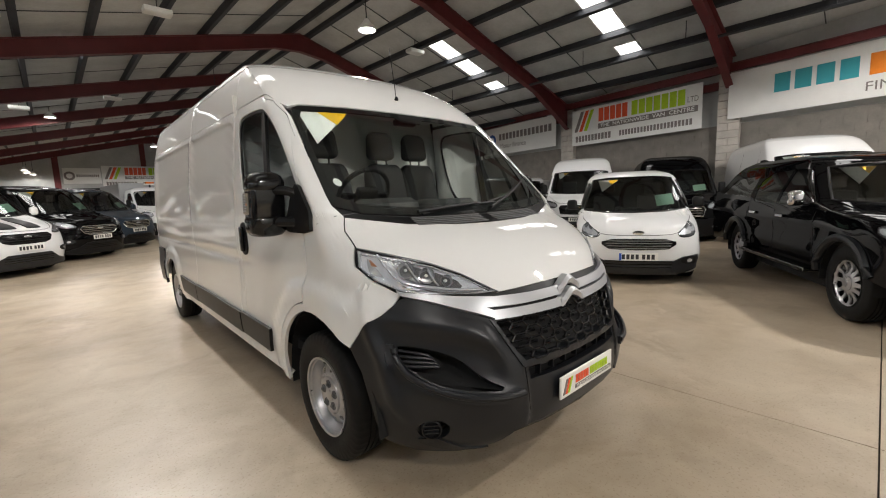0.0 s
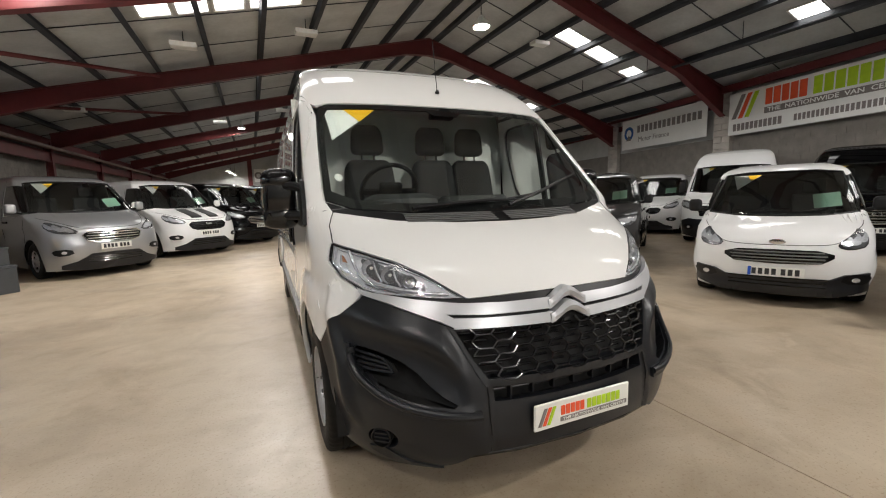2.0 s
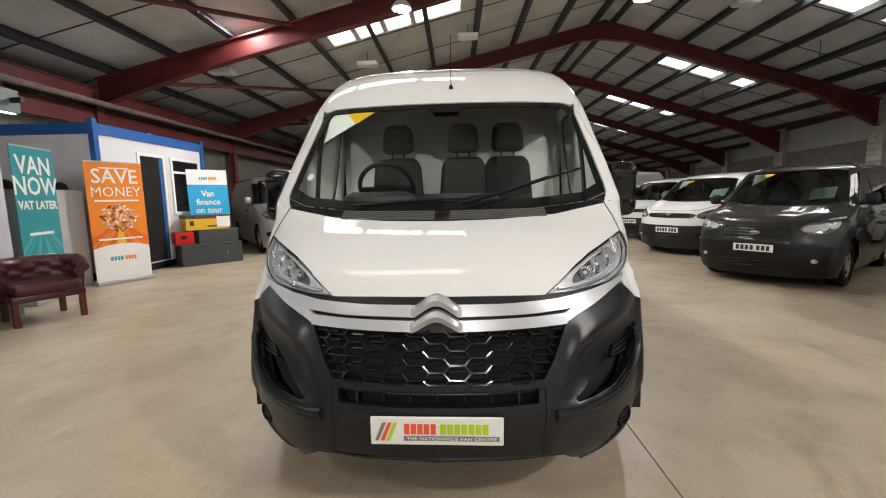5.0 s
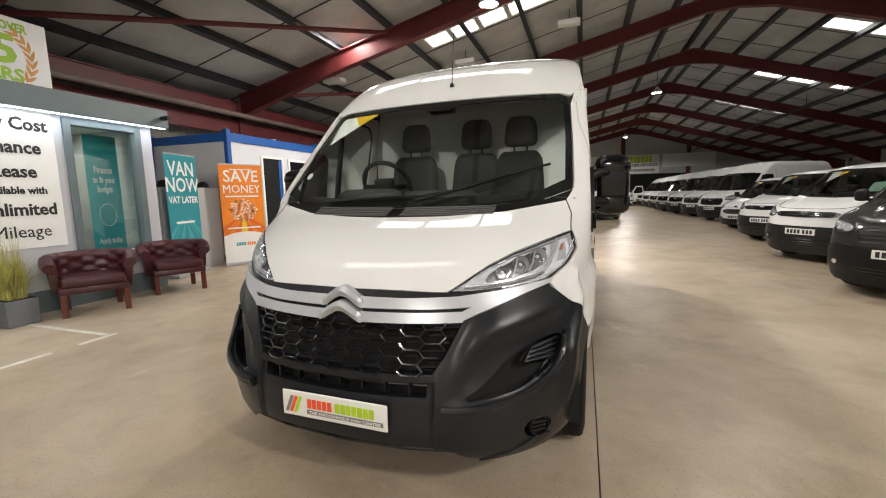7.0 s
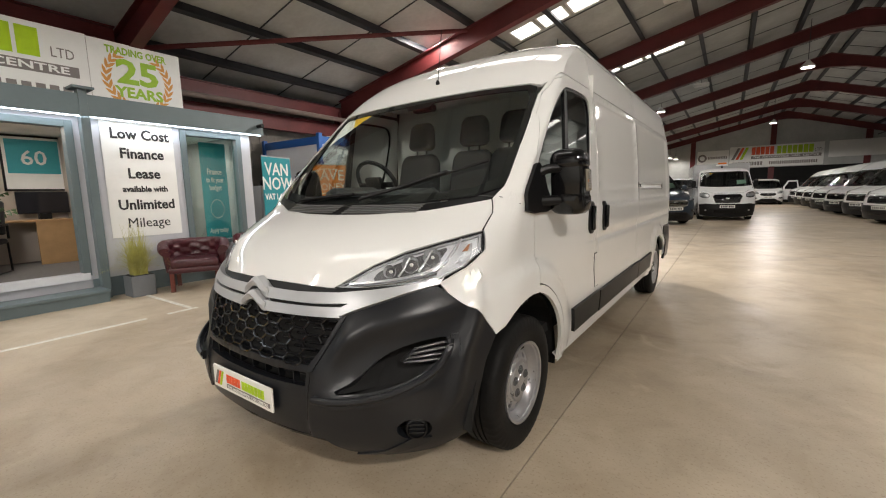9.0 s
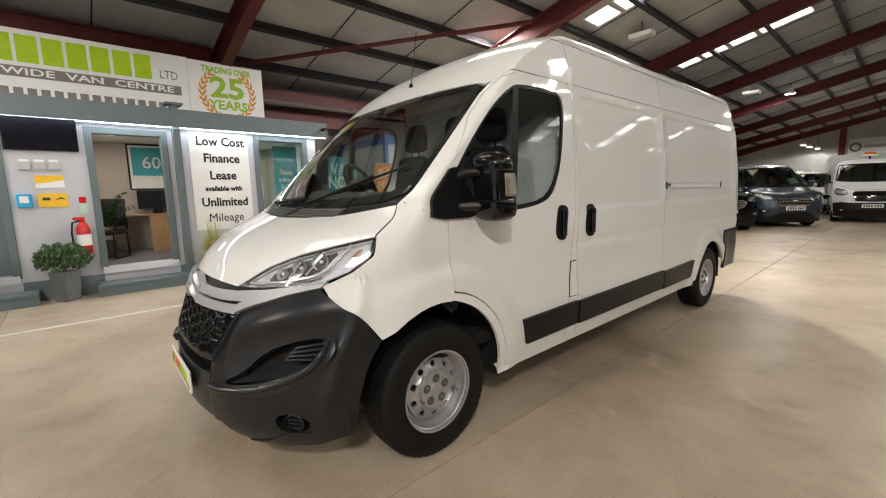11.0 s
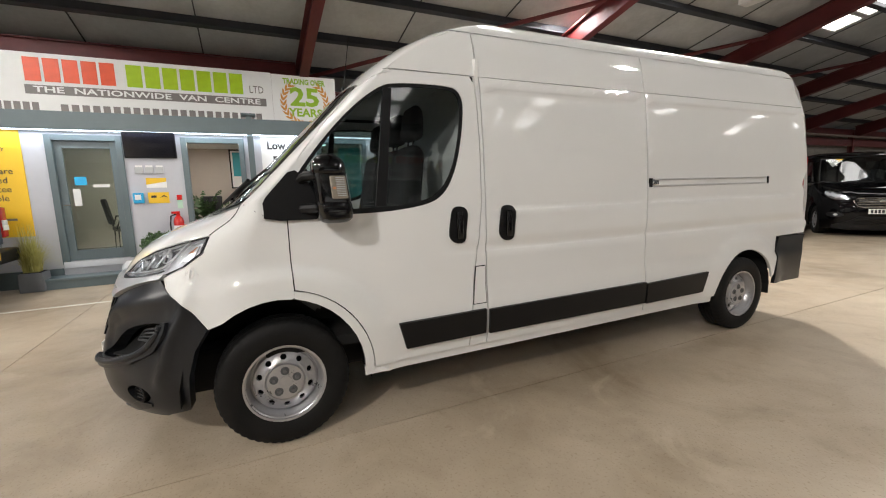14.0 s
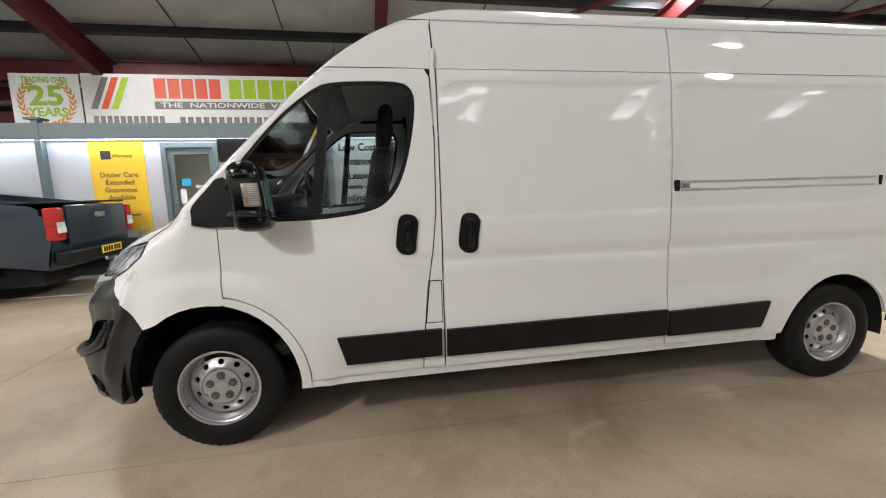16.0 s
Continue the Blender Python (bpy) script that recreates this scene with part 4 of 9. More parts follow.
for s in (1, -1):
    # side scoop: a deep inner skin, shade painted in as near black, with a louvre at its outer end
    f = (lambda q: q) if s > 0 else mirror_s

    def deep(a, z):
        x, y, z = HERO.place(a, z)
        return (x * 0.98, y + 0.035 + 0.085 * curve(abs(x), ((0.55, 0.0), (0.68, 1.0), (0.9, 0.8))), z)
    scoop = smooth_poly([HF(0.50, 0.525), HF(0.69, 0.545), HF(0.78, 0.565), HF(0.86, 0.605), HF(0.92, 0.66), HF(0.93, 0.75), HF(0.90, 0.785), HF(0.79, 0.765), HF(0.70, 0.72), HF(0.61, 0.61)], 1)
    part("vent_scoop", sheet(f(scoop), deep, (0.04, 0.025), (), 0.004), DARK_VOID, hero_bumper, "side scoop with its inner shade painted near black", True)
    # chunky lip that runs below the scoop and turns up round its outer end
    near = [(0.475, 0.531), (0.56, 0.536), (0.69, 0.552), (0.77, 0.572), (0.85, 0.610), (0.90, 0.660), (0.918, 0.715), (0.913, 0.768)]
    far_ = [(0.935, 0.770), (0.945, 0.712), (0.928, 0.640), (0.872, 0.572), (0.785, 0.530), (0.69, 0.508), (0.56, 0.492), (0.475, 0.487)]
    skin("scoop_lip", f(smooth_open([HF(x, z) for x, z in near], 2) + smooth_open([HF(x, z) for x, z in far_], 2)), PLASTIC, thick=0.04, offset=0.017, parent=hero_bumper, label="proud lip below the side scoop", step=(0.03, 0.014), angle=50)
    bead = [Vector(HERO.place(s * q[0], q[1])) for q in smooth_open([HF(x, z - 0.012) for x, z in near], 2)]
    part("lip_bead", tube([p + Vector((0.010 * s * min(1, abs(p.x)), -0.012, 0)) for p in bead], 0.0165, 10), PLASTIC, hero_bumper, smooth=True)
    louvre = [HF(0.765, 0.655), HF(0.795, 0.712), HF(0.90, 0.735), HF(0.905, 0.70), HF(0.877, 0.658)]
    skin("louvre_back", f(smooth_poly(louvre, 1)), DARK_VOID, thick=0.004, offset=-0.045, parent=hero_bumper, step=(0.05, 0.035))
    lz = [[Vector(HERO.place(s * HF(x, z)[0], z)) + Vector((0, 0.042, 0)) for x, z in row] for row in (
        ((0.768, 0.657), (0.80, 0.659), (0.84, 0.660), (0.877, 0.662)), ((0.776, 0.672), (0.81, 0.677), (0.85, 0.681), (0.89, 0.684)),
        ((0.785, 0.690), (0.82, 0.697), (0.86, 0.703), (0.90, 0.708)), ((0.795, 0.709), (0.83, 0.719), (0.86, 0.726), (0.902, 0.732)))]
    for row in lz:
        part("vent_slat", tube(row, 0.007, 6), PLASTIC, hero_bumper, smooth=True)
    part("louvre_edge", tube([r[0] for r in lz], 0.006, 6), PLASTIC, hero_bumper, smooth=True)
    c = Vector(HERO.place(s * HF(0.83, 0.383)[0], 0.383))
    q = pose(c.x, c.y + 0.02, c.z, 0, 0, s * 38)
    fg = part("fog_lamp", moved(lathe([(0.047, 0.02), (0.047, -0.012), (0.040, -0.016), (0.036, 0.0), (0.0, 0.004)], 20, "y"), q), PLASTIC_BLACK, hero_bumper, "round black fog lamp blank", smooth=True)
    for k in range(3):
        part("rib", moved(box(-0.033, 0.033, -0.010, 0.0, -0.022 + k * 0.018, -0.016 + k * 0.018), q), PLASTIC, fg)
    # lower lip scoop under the fog lamp
    lip = [(s * q_[0], q_[1]) for q_ in [HF(0.60, 0.256), HF(0.72, 0.285), HF(0.82, 0.345), HF(0.87, 0.335), HF(0.86, 0.312), HF(0.74, 0.262)]]
    skin("bumper_lip", lip if s > 0 else lip[::-1], PLASTIC, thick=0.02, offset=0.008, parent=hero_bumper, step=(0.05, 0.03))
# blades in the lower slot
for k in range(7):
    x = -0.33 + 0.11 * k
    part("slot_blade", box(x - 0.004, x + 0.004, 0.05, 0.08, 0.552, 0.612), PLASTIC, hero_bumper)
part("slot_rail", tube([Vector(HERO.place(HF(x, 0.582)[0], 0.582)) + Vector((0, 0.05, 0)) for x in (-0.42, -0.2, 0, 0.2, 0.42)], 0.006, 6), PLASTIC, hero_bumper)
skin("bumper_trim", sym([(0, 0.646), HF(0.2, 0.646), HF(0.43, 0.65), HF(0.475, 0.72), HF(0.535, 0.85), HF(0.555, 0.852), HF(0.495, 0.72), HF(0.45, 0.625), HF(0.2, 0.622), (0, 0.622)]), PLASTIC, thick=0.03, offset=0.008, parent=hero_bumper, step=(0.04, 0.02))
# centre panel join lines
for s in (1, -1):
    part("bumper_joint", tube([Vector(HERO.place(s * HF(x, z)[0], z)) + Vector((0, -0.001, 0)) for x, z in ((0.435, 0.62), (0.44, 0.52), (0.43, 0.42), (0.43, 0.345))], 0.003, 6), PLASTIC_BLACK, hero_bumper)

# sump cover and underside
part("underbody", box(-0.72, 0.72, 0.35, 5.8, 0.27, 0.52, 0.03), DARK_VOID, VAN)
part("skid_lip", tube([Vector(HERO.place(HF(x, 0.335)[0], 0.335)) + Vector((0, 0.03, -0.012)) for x in (-0.52, -0.3, 0, 0.3, 0.52)], 0.016, 8), GLOSS_BLACK, VAN)

# grille: hexagon cells in a gloss black frame
grille = skin("grille", sym([(0, 0.86), HF(0.3, 0.86), HF(0.53, 0.855), HF(0.47, 0.72), HF(0.425, 0.64), (0, 0.636)]), DARK_VOID, thick=0.004, offset=-0.05, label="gloss black honeycomb grille")[0]


def grille_at(x, z, push=0.0):
    p = HERO.place(HF(x, z)[0], z)
    return Vector((p[0], p[1] - push, p[2]))


PITCH, CW, CB, CH = 0.168, 0.030, 0.054, 0.054
for r in range(8):
    zc = 0.660 + r * CH / 2
    lim = 0.425 + (zc - 0.64) * 0.46
    for k in range(-4, 5):
        xc = (k + (0.5 if r % 2 else 0.0)) * PITCH
        row = [(xc - CB, zc), (xc - CW, zc - CH / 2), (xc + CW, zc - CH / 2), (xc + CB, zc)]
        row = [(x, min(0.850, max(0.643, z))) for x, z in row if abs(x) < lim]
        if len(row) > 1:
            part("grille_cell", tube([grille_at(x, z, 0.004) for x, z in row], 0.0062, 6), GRILLE_BLACK, grille, smooth=True)
        if abs(xc) < lim - 0.08 and 0 < r < 7:
            part("grille_bar", tube([grille_at(x, zc - 0.004, -0.022) for x in (xc - CW, xc, xc + CW)], 0.006, 6), GRILLE_BLACK, grille)
for s in (1, -1):
    for k in range(6):
        z = 0.672 + k * 0.031
        x1 = 0.425 + (z - 0.64) * 0.50
        part("grille_fin", tube([grille_at(s * (x1 - 0.10), z, -0.012), grille_at(s * x1, z + 0.004, -0.004)], 0.006, 6), GRILLE_BLACK, grille)

# silver bands and the double chevron
upper = [HF(0.088, 0.938), HF(0.30, 0.938), HF(0.50, 0.945), HF(0.66, 0.962), HF(0.80, 0.985), HF(0.86, 1.0), HF(0.85, 0.975), HF(0.76, 0.945), HF(0.66, 0.905), HF(0.58, 0.875), HF(0.535, 0.855), HF(0.52, 0.885), HF(0.555, 0.905), HF(0.40, 0.897), HF(0.088, 0.894)]
skin("silver_band", upper, SILVER_TRIM, thick=0.03, offset=0.020, label="satin silver grille band", step=(0.05, 0.02), both=True)
lower = [HF(0.090, 0.880), HF(0.40, 0.885), HF(0.525, 0.889), HF(0.535, 0.848), HF(0.40, 0.845), HF(0.090, 0.838)]
skin("silver_band", lower, SILVER_TRIM, thick=0.03, offset=0.020, label="satin silver grille band", step=(0.05, 0.02), both=True)
skin("band_backing", sym([(0, 0.975), HF(0.47, 0.965), HF(0.83, 0.99), HF(0.80, 0.95), HF(0.6, 0.87), HF(0.54, 0.84), (0, 0.835)]), PLASTIC_BLACK, thick=0.004, offset=-0.005)



def chevron(zb, w, rise, half):
    """A folded chevron: a ridged ribbon that rises out of its band and falls back into it."""
    bm = bmesh.new()
    rows = []
    for k in range(-16, 17):
        u = k / 16
        q = max(0.0, 1 - abs(u))
        lift = rise * (q * q * (3 - 2 * q)) ** 0.85
        x, z = u * w, zb + lift
        h = half * (0.88 + 0.12 * q)
        ring = []
        for dz, push in ((h, -0.012), (h, 0.024), (h * 0.15, 0.024 + 0.016 * min(1, 2.2 * q)), (-h, 0.024), (-h, -0.012)):
            p = HERO.place(HF(x, zb + dz * 0.3)[0], zb + dz * 0.3)
            ring.append(bm.verts.new((p[0], p[1] - push + 0.10 * (lift + dz * 0.7), z + dz)))
        rows.append(ring)
    for a, b in zip(rows, rows[1:]):
        for i in range(4):
            bm.faces.new((a[i], b[i], b[i + 1], a[i + 1]))
    bm.faces.new(rows[0])
    bm.faces.new(rows[-1][::-1])
    return bm


for zb, w, rise in ((0.917, 0.103, 0.050), (0.860, 0.106, 0.046)):
    part("chevron_badge", chevron(zb, w, rise, 0.0225), SILVER_TRIM, VAN, "plain silver chevron", True, 28)

# bonnet, cowl, windscreen
hood_half = [(0, 0.972), HF(0.25, 0.972), HF(0.455, 0.966), HF(0.515, 1.005), HF(0.60, 1.065), HF(0.70, 1.118), HF(0.82, 1.160), HF(0.93, 1.195), HF(0.925, 1.27), HF(0.895, 1.335), HF(0.80, 1.318), HF(0.60, 1.284), HF(0.3, 1.265), (0, 1.26)]
skin("bonnet", sym(hood_half), WHITE_VAN, thick=0.02, label="white bonnet", step=(0.06, 0.035))
cowl_half = [(0, 1.257), HF(0.3, 1.262), HF(0.60, 1.281), HF(0.80, 1.315), HF(0.905, 1.345), HF(0.93, 1.40), HF(0.80, 1.352), HF(0.5, 1.322), (0, 1.312)]
cowl = skin("cowl", sym(cowl_half), PLASTIC_BLACK, thick=0.01, offset=-0.012, label="ribbed black cowl panel", step=(0.06, 0.02))[0]
for k in range(5):
    z = 1.268 + 0.009 * k
    for x0, x1 in ((-0.55, -0.04), (0.04, 0.55)):
        part("cowl_rib", tube([Vector(HERO.place(HF(x0 + (x1 - x0) * j / 6, z)[0], z + 0.022 * abs((x0 + (x1 - x0) * j / 6)) ** 2)) + Vector((0, 0.004, 0.004)) for j in range(7)], 0.004, 5), TRIM_GREY, cowl)
ws_half = [(0, 1.315), HF(0.5, 1.325), HF(0.80, 1.355), HF(0.925, 1.40), HF(0.925, 1.45), HF(0.90, 1.70), HF(0.872, 1.93), HF(0.85, 2.0), HF(0.80, 2.022), HF(0.5, 2.03), (0, 2.034)]
ws_in = [(0, 1.365), HF(0.5, 1.372), HF(0.78, 1.40), HF(0.885, 1.45), HF(0.868, 1.70), HF(0.838, 1.93), HF(0.80, 1.985), HF(0.5, 1.995), HF(0.13, 1.998), HF(0.09, 1.965), (0, 1.962)]
o = skin("windscreen", sym(ws_half), GLASS, thick=0.0, label="clear windscreen", step=(0.07, 0.05))[0]
o.visible_shadow = False
skin("windscreen_seal", sym(ws_half), PLASTIC_BLACK, [sym(ws_in)], 0.006, -0.004, step=(0.06, 0.03))

for s in (1, -1):
    for rows in (((0.931, 1.198), (0.9275, 1.235), (0.9265, 1.27), (0.912, 1.305), (0.897, 1.337)),):
        part("bonnet_gap", tube([HERO.place(s * HF(x, z)[0], z) for x, z in rows], 0.0028, 6), DARK_VOID, VAN)
    part("wing_seam", tube([HERO.place(s * HS(y, z)[0], z) for y, z in ((0.815, 1.375), (0.86, 1.345), (0.91, 1.312), (0.955, 1.285))], 0.0022, 5), DARK_GREY, VAN)

# cab sides: wings with the windscreen pillars, doors, centre pillars
ARCH_F = [(0.98 + 0.455 * math.cos(radians(a)), 0.36 + 0.485 * math.sin(radians(a))) for a in range(0, 181, 9)]
arch_wing = [HS(y, z) for y, z in reversed(ARCH_F) if y < 1.065 and z > 0.7]
wing = [HF(0.850, 0.985), HS(0.476, 0.942), HS(0.555, 0.868), HS(0.605, 0.788), HS(0.645, 0.728)] + [q for q in arch_wing if q[1] > 0.74] + \
       [HS(1.066, 0.845), HS(1.060, 1.05), HS(1.060, 1.27), HS(1.075, 1.45), HS(1.15, 1.60), HS(1.31, 1.80), HS(1.46, 1.955), HS(1.58, 2.05), HS(1.72, 2.092), HF(0.935, 2.09),
        HF(0.895, 2.02), HF(0.88, 1.93), HF(0.908, 1.70), HF(0.932, 1.45), HF(0.932, 1.40), HF(0.899, 1.338), HF(0.928, 1.27), HF(0.934, 1.203), HS(0.692, 1.198), HS(0.655, 1.11), HS(0.56, 1.04)]
skin("wing", wing, WHITE_VAN, thick=0.015, both=True, label="white front wing and windscreen pillar", step=(0.04, 0.02))
pillar_in = [HS(1.10, 1.45), HS(1.19, 1.60), HS(1.36, 1.80), HS(1.51, 1.955), HS(1.62, 2.03), HS(1.62, 2.10), HF(0.935, 2.10), HF(0.905, 2.0), HF(0.90, 1.93), HF(0.925, 1.70), HF(0.945, 1.45)]
skin("pillar_panel", pillar_in, WHITE_VAN, thick=0.004, offset=-0.006, both=True, step=(0.05, 0.035))
window = [(1.075, 1.285), (1.085, 1.44), (1.235, 1.643), (1.43, 1.855), (1.60, 1.985), (1.70, 2.018), (2.05, 2.025), (2.125, 1.99), (2.145, 1.90), (2.115, 1.70), (2.06, 1.50), (1.985, 1.375), (1.88, 1.31), (1.6, 1.275), (1.3, 1.275)]
window_s = [HS(y, z) for y, z in smooth_poly(window, 2)]
ARCH_D = [(0.98 + 0.512 * math.cos(radians(a)), 0.36 + 0.535 * math.sin(radians(a))) for a in range(0, 181, 6)]
arch_door = [HS(y, z) for y, z in ARCH_D if y > 1.09 and z > 0.40][::-1]
band = [HS(y, z) for y, z in ARCH_F if y > 1.10][::-1] + [HS(1.437, 0.325), HS(1.484, 0.325)] + [HS(0.98 + (y - 0.98) * 0.988, 0.36 + (z - 0.36) * 0.988) for y, z in ARCH_D if y > 1.09]
skin("arch_band", [HS(1.066, 0.839)] + band + [HS(1.066, 0.879)], WHITE_VAN, thick=0.02, both=True, step=(0.05, 0.03))
door = [HS(1.072, 0.888)] + arch_door + [HS(1.493, 0.362), HS(1.7, 0.362), HS(2.13, 0.368), HS(2.145, 0.60), HS(2.170, 0.85), HS(2.205, 1.05), HS(2.232, 1.3), HS(2.238, 1.7), HS(2.225, 2.05), HS(2.20, 2.094), HS(1.72, 2.092),
        HS(1.583, 2.046), HS(1.463, 1.951), HS(1.313, 1.796), HS(1.153, 1.597), HS(1.079, 1.45), HS(1.066, 1.27), HS(1.066, 1.05)]
skin("door", door, WHITE_VAN, [window_s], 0.03, both=True, label="white cab door with a quarter light", step=(0.06, 0.03), levels=[0.72, 0.76, 0.80, 0.84, 0.88, 0.91, 0.94, 0.96, 0.98, 0.99, 1.0, 1.01, 1.02, 1.03, 1.04, 1.05, 1.07, 1.1, 1.253, 2.03])
pillar = [HS(2.137, 0.366), HS(2.262, 0.368), HS(2.262, 2.094), HS(2.235, 2.094), HS(2.245, 1.7), HS(2.239, 1.3), HS(2.212, 1.05), HS(2.177, 0.85), HS(2.152, 0.60)]
skin("door_pillar", pillar, WHITE_VAN, thick=0.012, both=True, step=(0.05, 0.045))
flap = [HS(2.160, 0.655), HS(2.252, 0.655), HS(2.252, 0.895), HS(2.188, 0.895)]
skin("flap_gap", [HS(2.154, 0.649), HS(2.257, 0.649), HS(2.257, 0.901), HS(2.181, 0.901)], DARK_VOID, thick=0.003, offset=0.002, step=(0.05, 0.045))
skin("filler_flap", flap, WHITE_VAN, thick=0.008, offset=0.005, both=False, label="white fuel filler flap", step=(0.05, 0.045))
# door glass
glass_poly = smooth_poly([HS(y, z) for y, z in [(1.06, 1.27), (1.07, 1.45), (1.225, 1.655), (1.42, 1.868), (1.60, 2.0), (1.72, 2.032), (2.06, 2.04), (2.14, 2.0), (2.158, 1.90), (2.125, 1.70), (2.07, 1.49), (1.99, 1.36), (1.88, 1.295), (1.6, 1.262)]], 1)
for o in skin("door_glass", glass_poly, GLASS_SIDE, thick=0.0, offset=-0.016, both=True, label="tinted door glass", step=(0.08, 0.06)):
    o.visible_shadow = False
seal_in = smooth_poly([HS(y, z) for y, z in [(1.11, 1.310), (1.125, 1.46), (1.255, 1.64), (1.445, 1.85), (1.62, 1.975), (1.71, 2.0), (2.04, 2.007), (2.103, 1.98), (2.124, 1.89), (2.094, 1.70), (2.04, 1.515), (1.967, 1.40), (1.87, 1.335), (1.6, 1.302)]], 1)
skin("window_seal", glass_poly, PLASTIC_BLACK, [seal_in], 0.01, -0.008, both=True, step=(0.05, 0.04))
div = [HS(1.545, 1.31), HS(1.605, 1.31), HS(1.685, 1.985), HS(1.635, 1.985)]
skin("quarter_bar", div, PLASTIC_BLACK, thick=0.02, offset=-0.004, both=True, step=(0.04, 0.06))

# load space sides
for s in (1, -1):
    f = (lambda q: q) if s > 0 else mirror_s
    slide = [HS(2.270, 0.366), HS(3.722, 0.376), HS(3.715, 0.70), HS(3.722, 1.4), HS(3.722, 2.093), HS(2.270, 2.093)]
    skin("sliding_door" if s > 0 else "side_panel", f(slide), WHITE_VAN, thick=0.02, label="white sliding load door with pressed panels" if s > 0 else "white pressed side panel", step=(0.11, 0.06), levels=LEVELS)
    ARCH_R = [(5.03 + 0.43 * math.cos(radians(a)), 0.33 + 0.44 * math.sin(radians(a))) for a in range(180, -1, -9)]
    quarter = [HS(3.732, 0.376), HS(4.595, 0.385)] + [HS(y, z) for y, z in ARCH_R if z > 0.40] + [HS(5.46, 0.50), HS(5.50, 0.86), (HERO.end(0.87), 0.87), (HERO.end(1.5), 1.5), (HERO.end(2.093), 2.093), HS(3.732, 2.093), HS(3.732, 1.4), HS(3.725, 0.70)]
    skin("rear_quarter", f(quarter), WHITE_VAN, thick=0.02, label="white rear quarter panel", step=(0.08, 0.06), levels=sorted(LEVELS + [0.46, 0.54, 0.71, 0.77, 0.83, 0.855, 0.90]))
    up = [HS(2.262, 2.098), HS(3.725, 2.098), HS(3.725, 2.372), HS(2.25, 2.372)]
    skin("upper_panel", f(up), WHITE_VAN, thick=0.012, step=(0.1, 0.06))
    up = [HS(3.735, 2.098), (HERO.end(2.098), 2.098), (HERO.end(2.372), 2.372), HS(3.735, 2.372)]
    skin("upper_panel", f(up), WHITE_VAN, thick=0.012, step=(0.1, 0.06))
    tail_b = [HS(5.475, 0.40), (HERO.end(0.4), 0.40), (HERO.end(0.85), 0.85), HS(5.53, 0.855), HS(5.475, 0.72)]
    skin("rear_bumper", f(tail_b), PLASTIC, thick=0.03, offset=0.012, label="dark grey plastic rear bumper corner", step=(0.08, 0.05))
    xa, xb = sorted((s * 0.88, s * 0.985))
    part("tail_lamp", box(xa, xb, 5.955, 6.012, 0.95, 1.62, 0.012), TAIL_RED, VAN, "red tail lamp")
    for a, b in ((1.645, 2.245), (2.275, 3.715), (3.735, 4.475)):
        st_ = [HS(a, 0.605), HS(b, 0.612 + 0.0045 * (b - 2)), HS(b - (0.05 if b > 4 else 0), 0.448), HS(a + (0.045 if a < 1.7 else 0), 0.44)]
        skin("rubbing_strip", f(st_), PLASTIC_BLACK, thick=0.035, offset=0.022, label="black plastic rubbing strip", step=(0.1, 0.05))
    # dark channel behind the panel gaps
    for y0, y1 in ((2.2, 2.32), (3.68, 3.77)):
        skin("panel_gap", f([HS(y0, 0.38), HS(y1, 0.38), HS(y1, 2.36), HS(y0, 2.36)]), DARK_VOID, thick=0.003, offset=-0.024, step=(0.1, 0.1))
    skin("panel_gap", f([HS(1.03, 0.87), HS(1.11, 0.87), HS(1.11, 1.25), HS(1.03, 1.25)]), DARK_VOID, thick=0.003, offset=-0.02, step=(0.1, 0.1))
    skin("panel_gap", f([HS(1.75, 2.06), HS(5.85, 2.06), HS(5.8, 2.12), HS(1.8, 2.12)]), DARK_VOID, thick=0.003, offset=-0.024, step=(0.15, 0.1))
    skin("sill", f([HS(1.43, 0.30), HS(4.58, 0.33), HS(4.58, 0.383), HS(1.43, 0.362)]), WHITE_VAN, thick=0.03, offset=-0.014, label="white sill", step=(0.1, 0.05))
    # wheel housings
    for cy, r in ((0.98, 0.50), (5.03, 0.47)):
        bm = bmesh.new()
        rows = []
        for a in range(-8, 189, 12):
            rows.append([bm.verts.new((s * x, cy + r * math.cos(radians(a)), 0.35 + r * math.sin(radians(a)))) for x in (0.99, 0.55)])
        for p0, p1 in zip(rows, rows[1:]):
            bm.faces.new((p0[0], p0[1], p1[1], p1[0]))
        bm.faces.new([q[1] for q in rows])
        part("wheel_housing", bm, DARK_VOID, VAN)

# roof: front cap above the windscreen, then the closed lid
front_cap = [(0, 2.040), HF(0.5, 2.036), HF(0.80, 2.028), HF(0.868, 2.008), HF(0.90, 2.028), HF(0.935, 2.098), HS(1.75, 2.1), HS(2.252, 2.098), HS(2.242, 2.372), HS(2.1, 2.372), HF(0.6, 2.372), (0, 2.372)]
skin("roof_front", sym(front_cap), WHITE_VAN, thick=0.015, label="white roof cap above the windscreen", step=(0.08, 0.045))
part("roof", cap(HERO, 2.378, (2.40, 2.42, 2.44, 2.46, 2.48, 2.50, 2.515, 2.528)), WHITE_VAN, VAN, "white high roof", True, 50)
skin("panel_gap", sym([(0, 2.36), HF(0.6, 2.36), HS(2.2, 2.36), HS(5.7, 2.36), HS(5.7, 2.39), HS(2.2, 2.39), HF(0.6, 2.39), (0, 2.39)]), WHITE_VAN, thick=0.003, offset=-0.014, step=(0.15, 0.1))
part("tailgate", tail_panel(HERO, 0.45, 2.372), WHITE_VAN, VAN, "white rear doors", True)
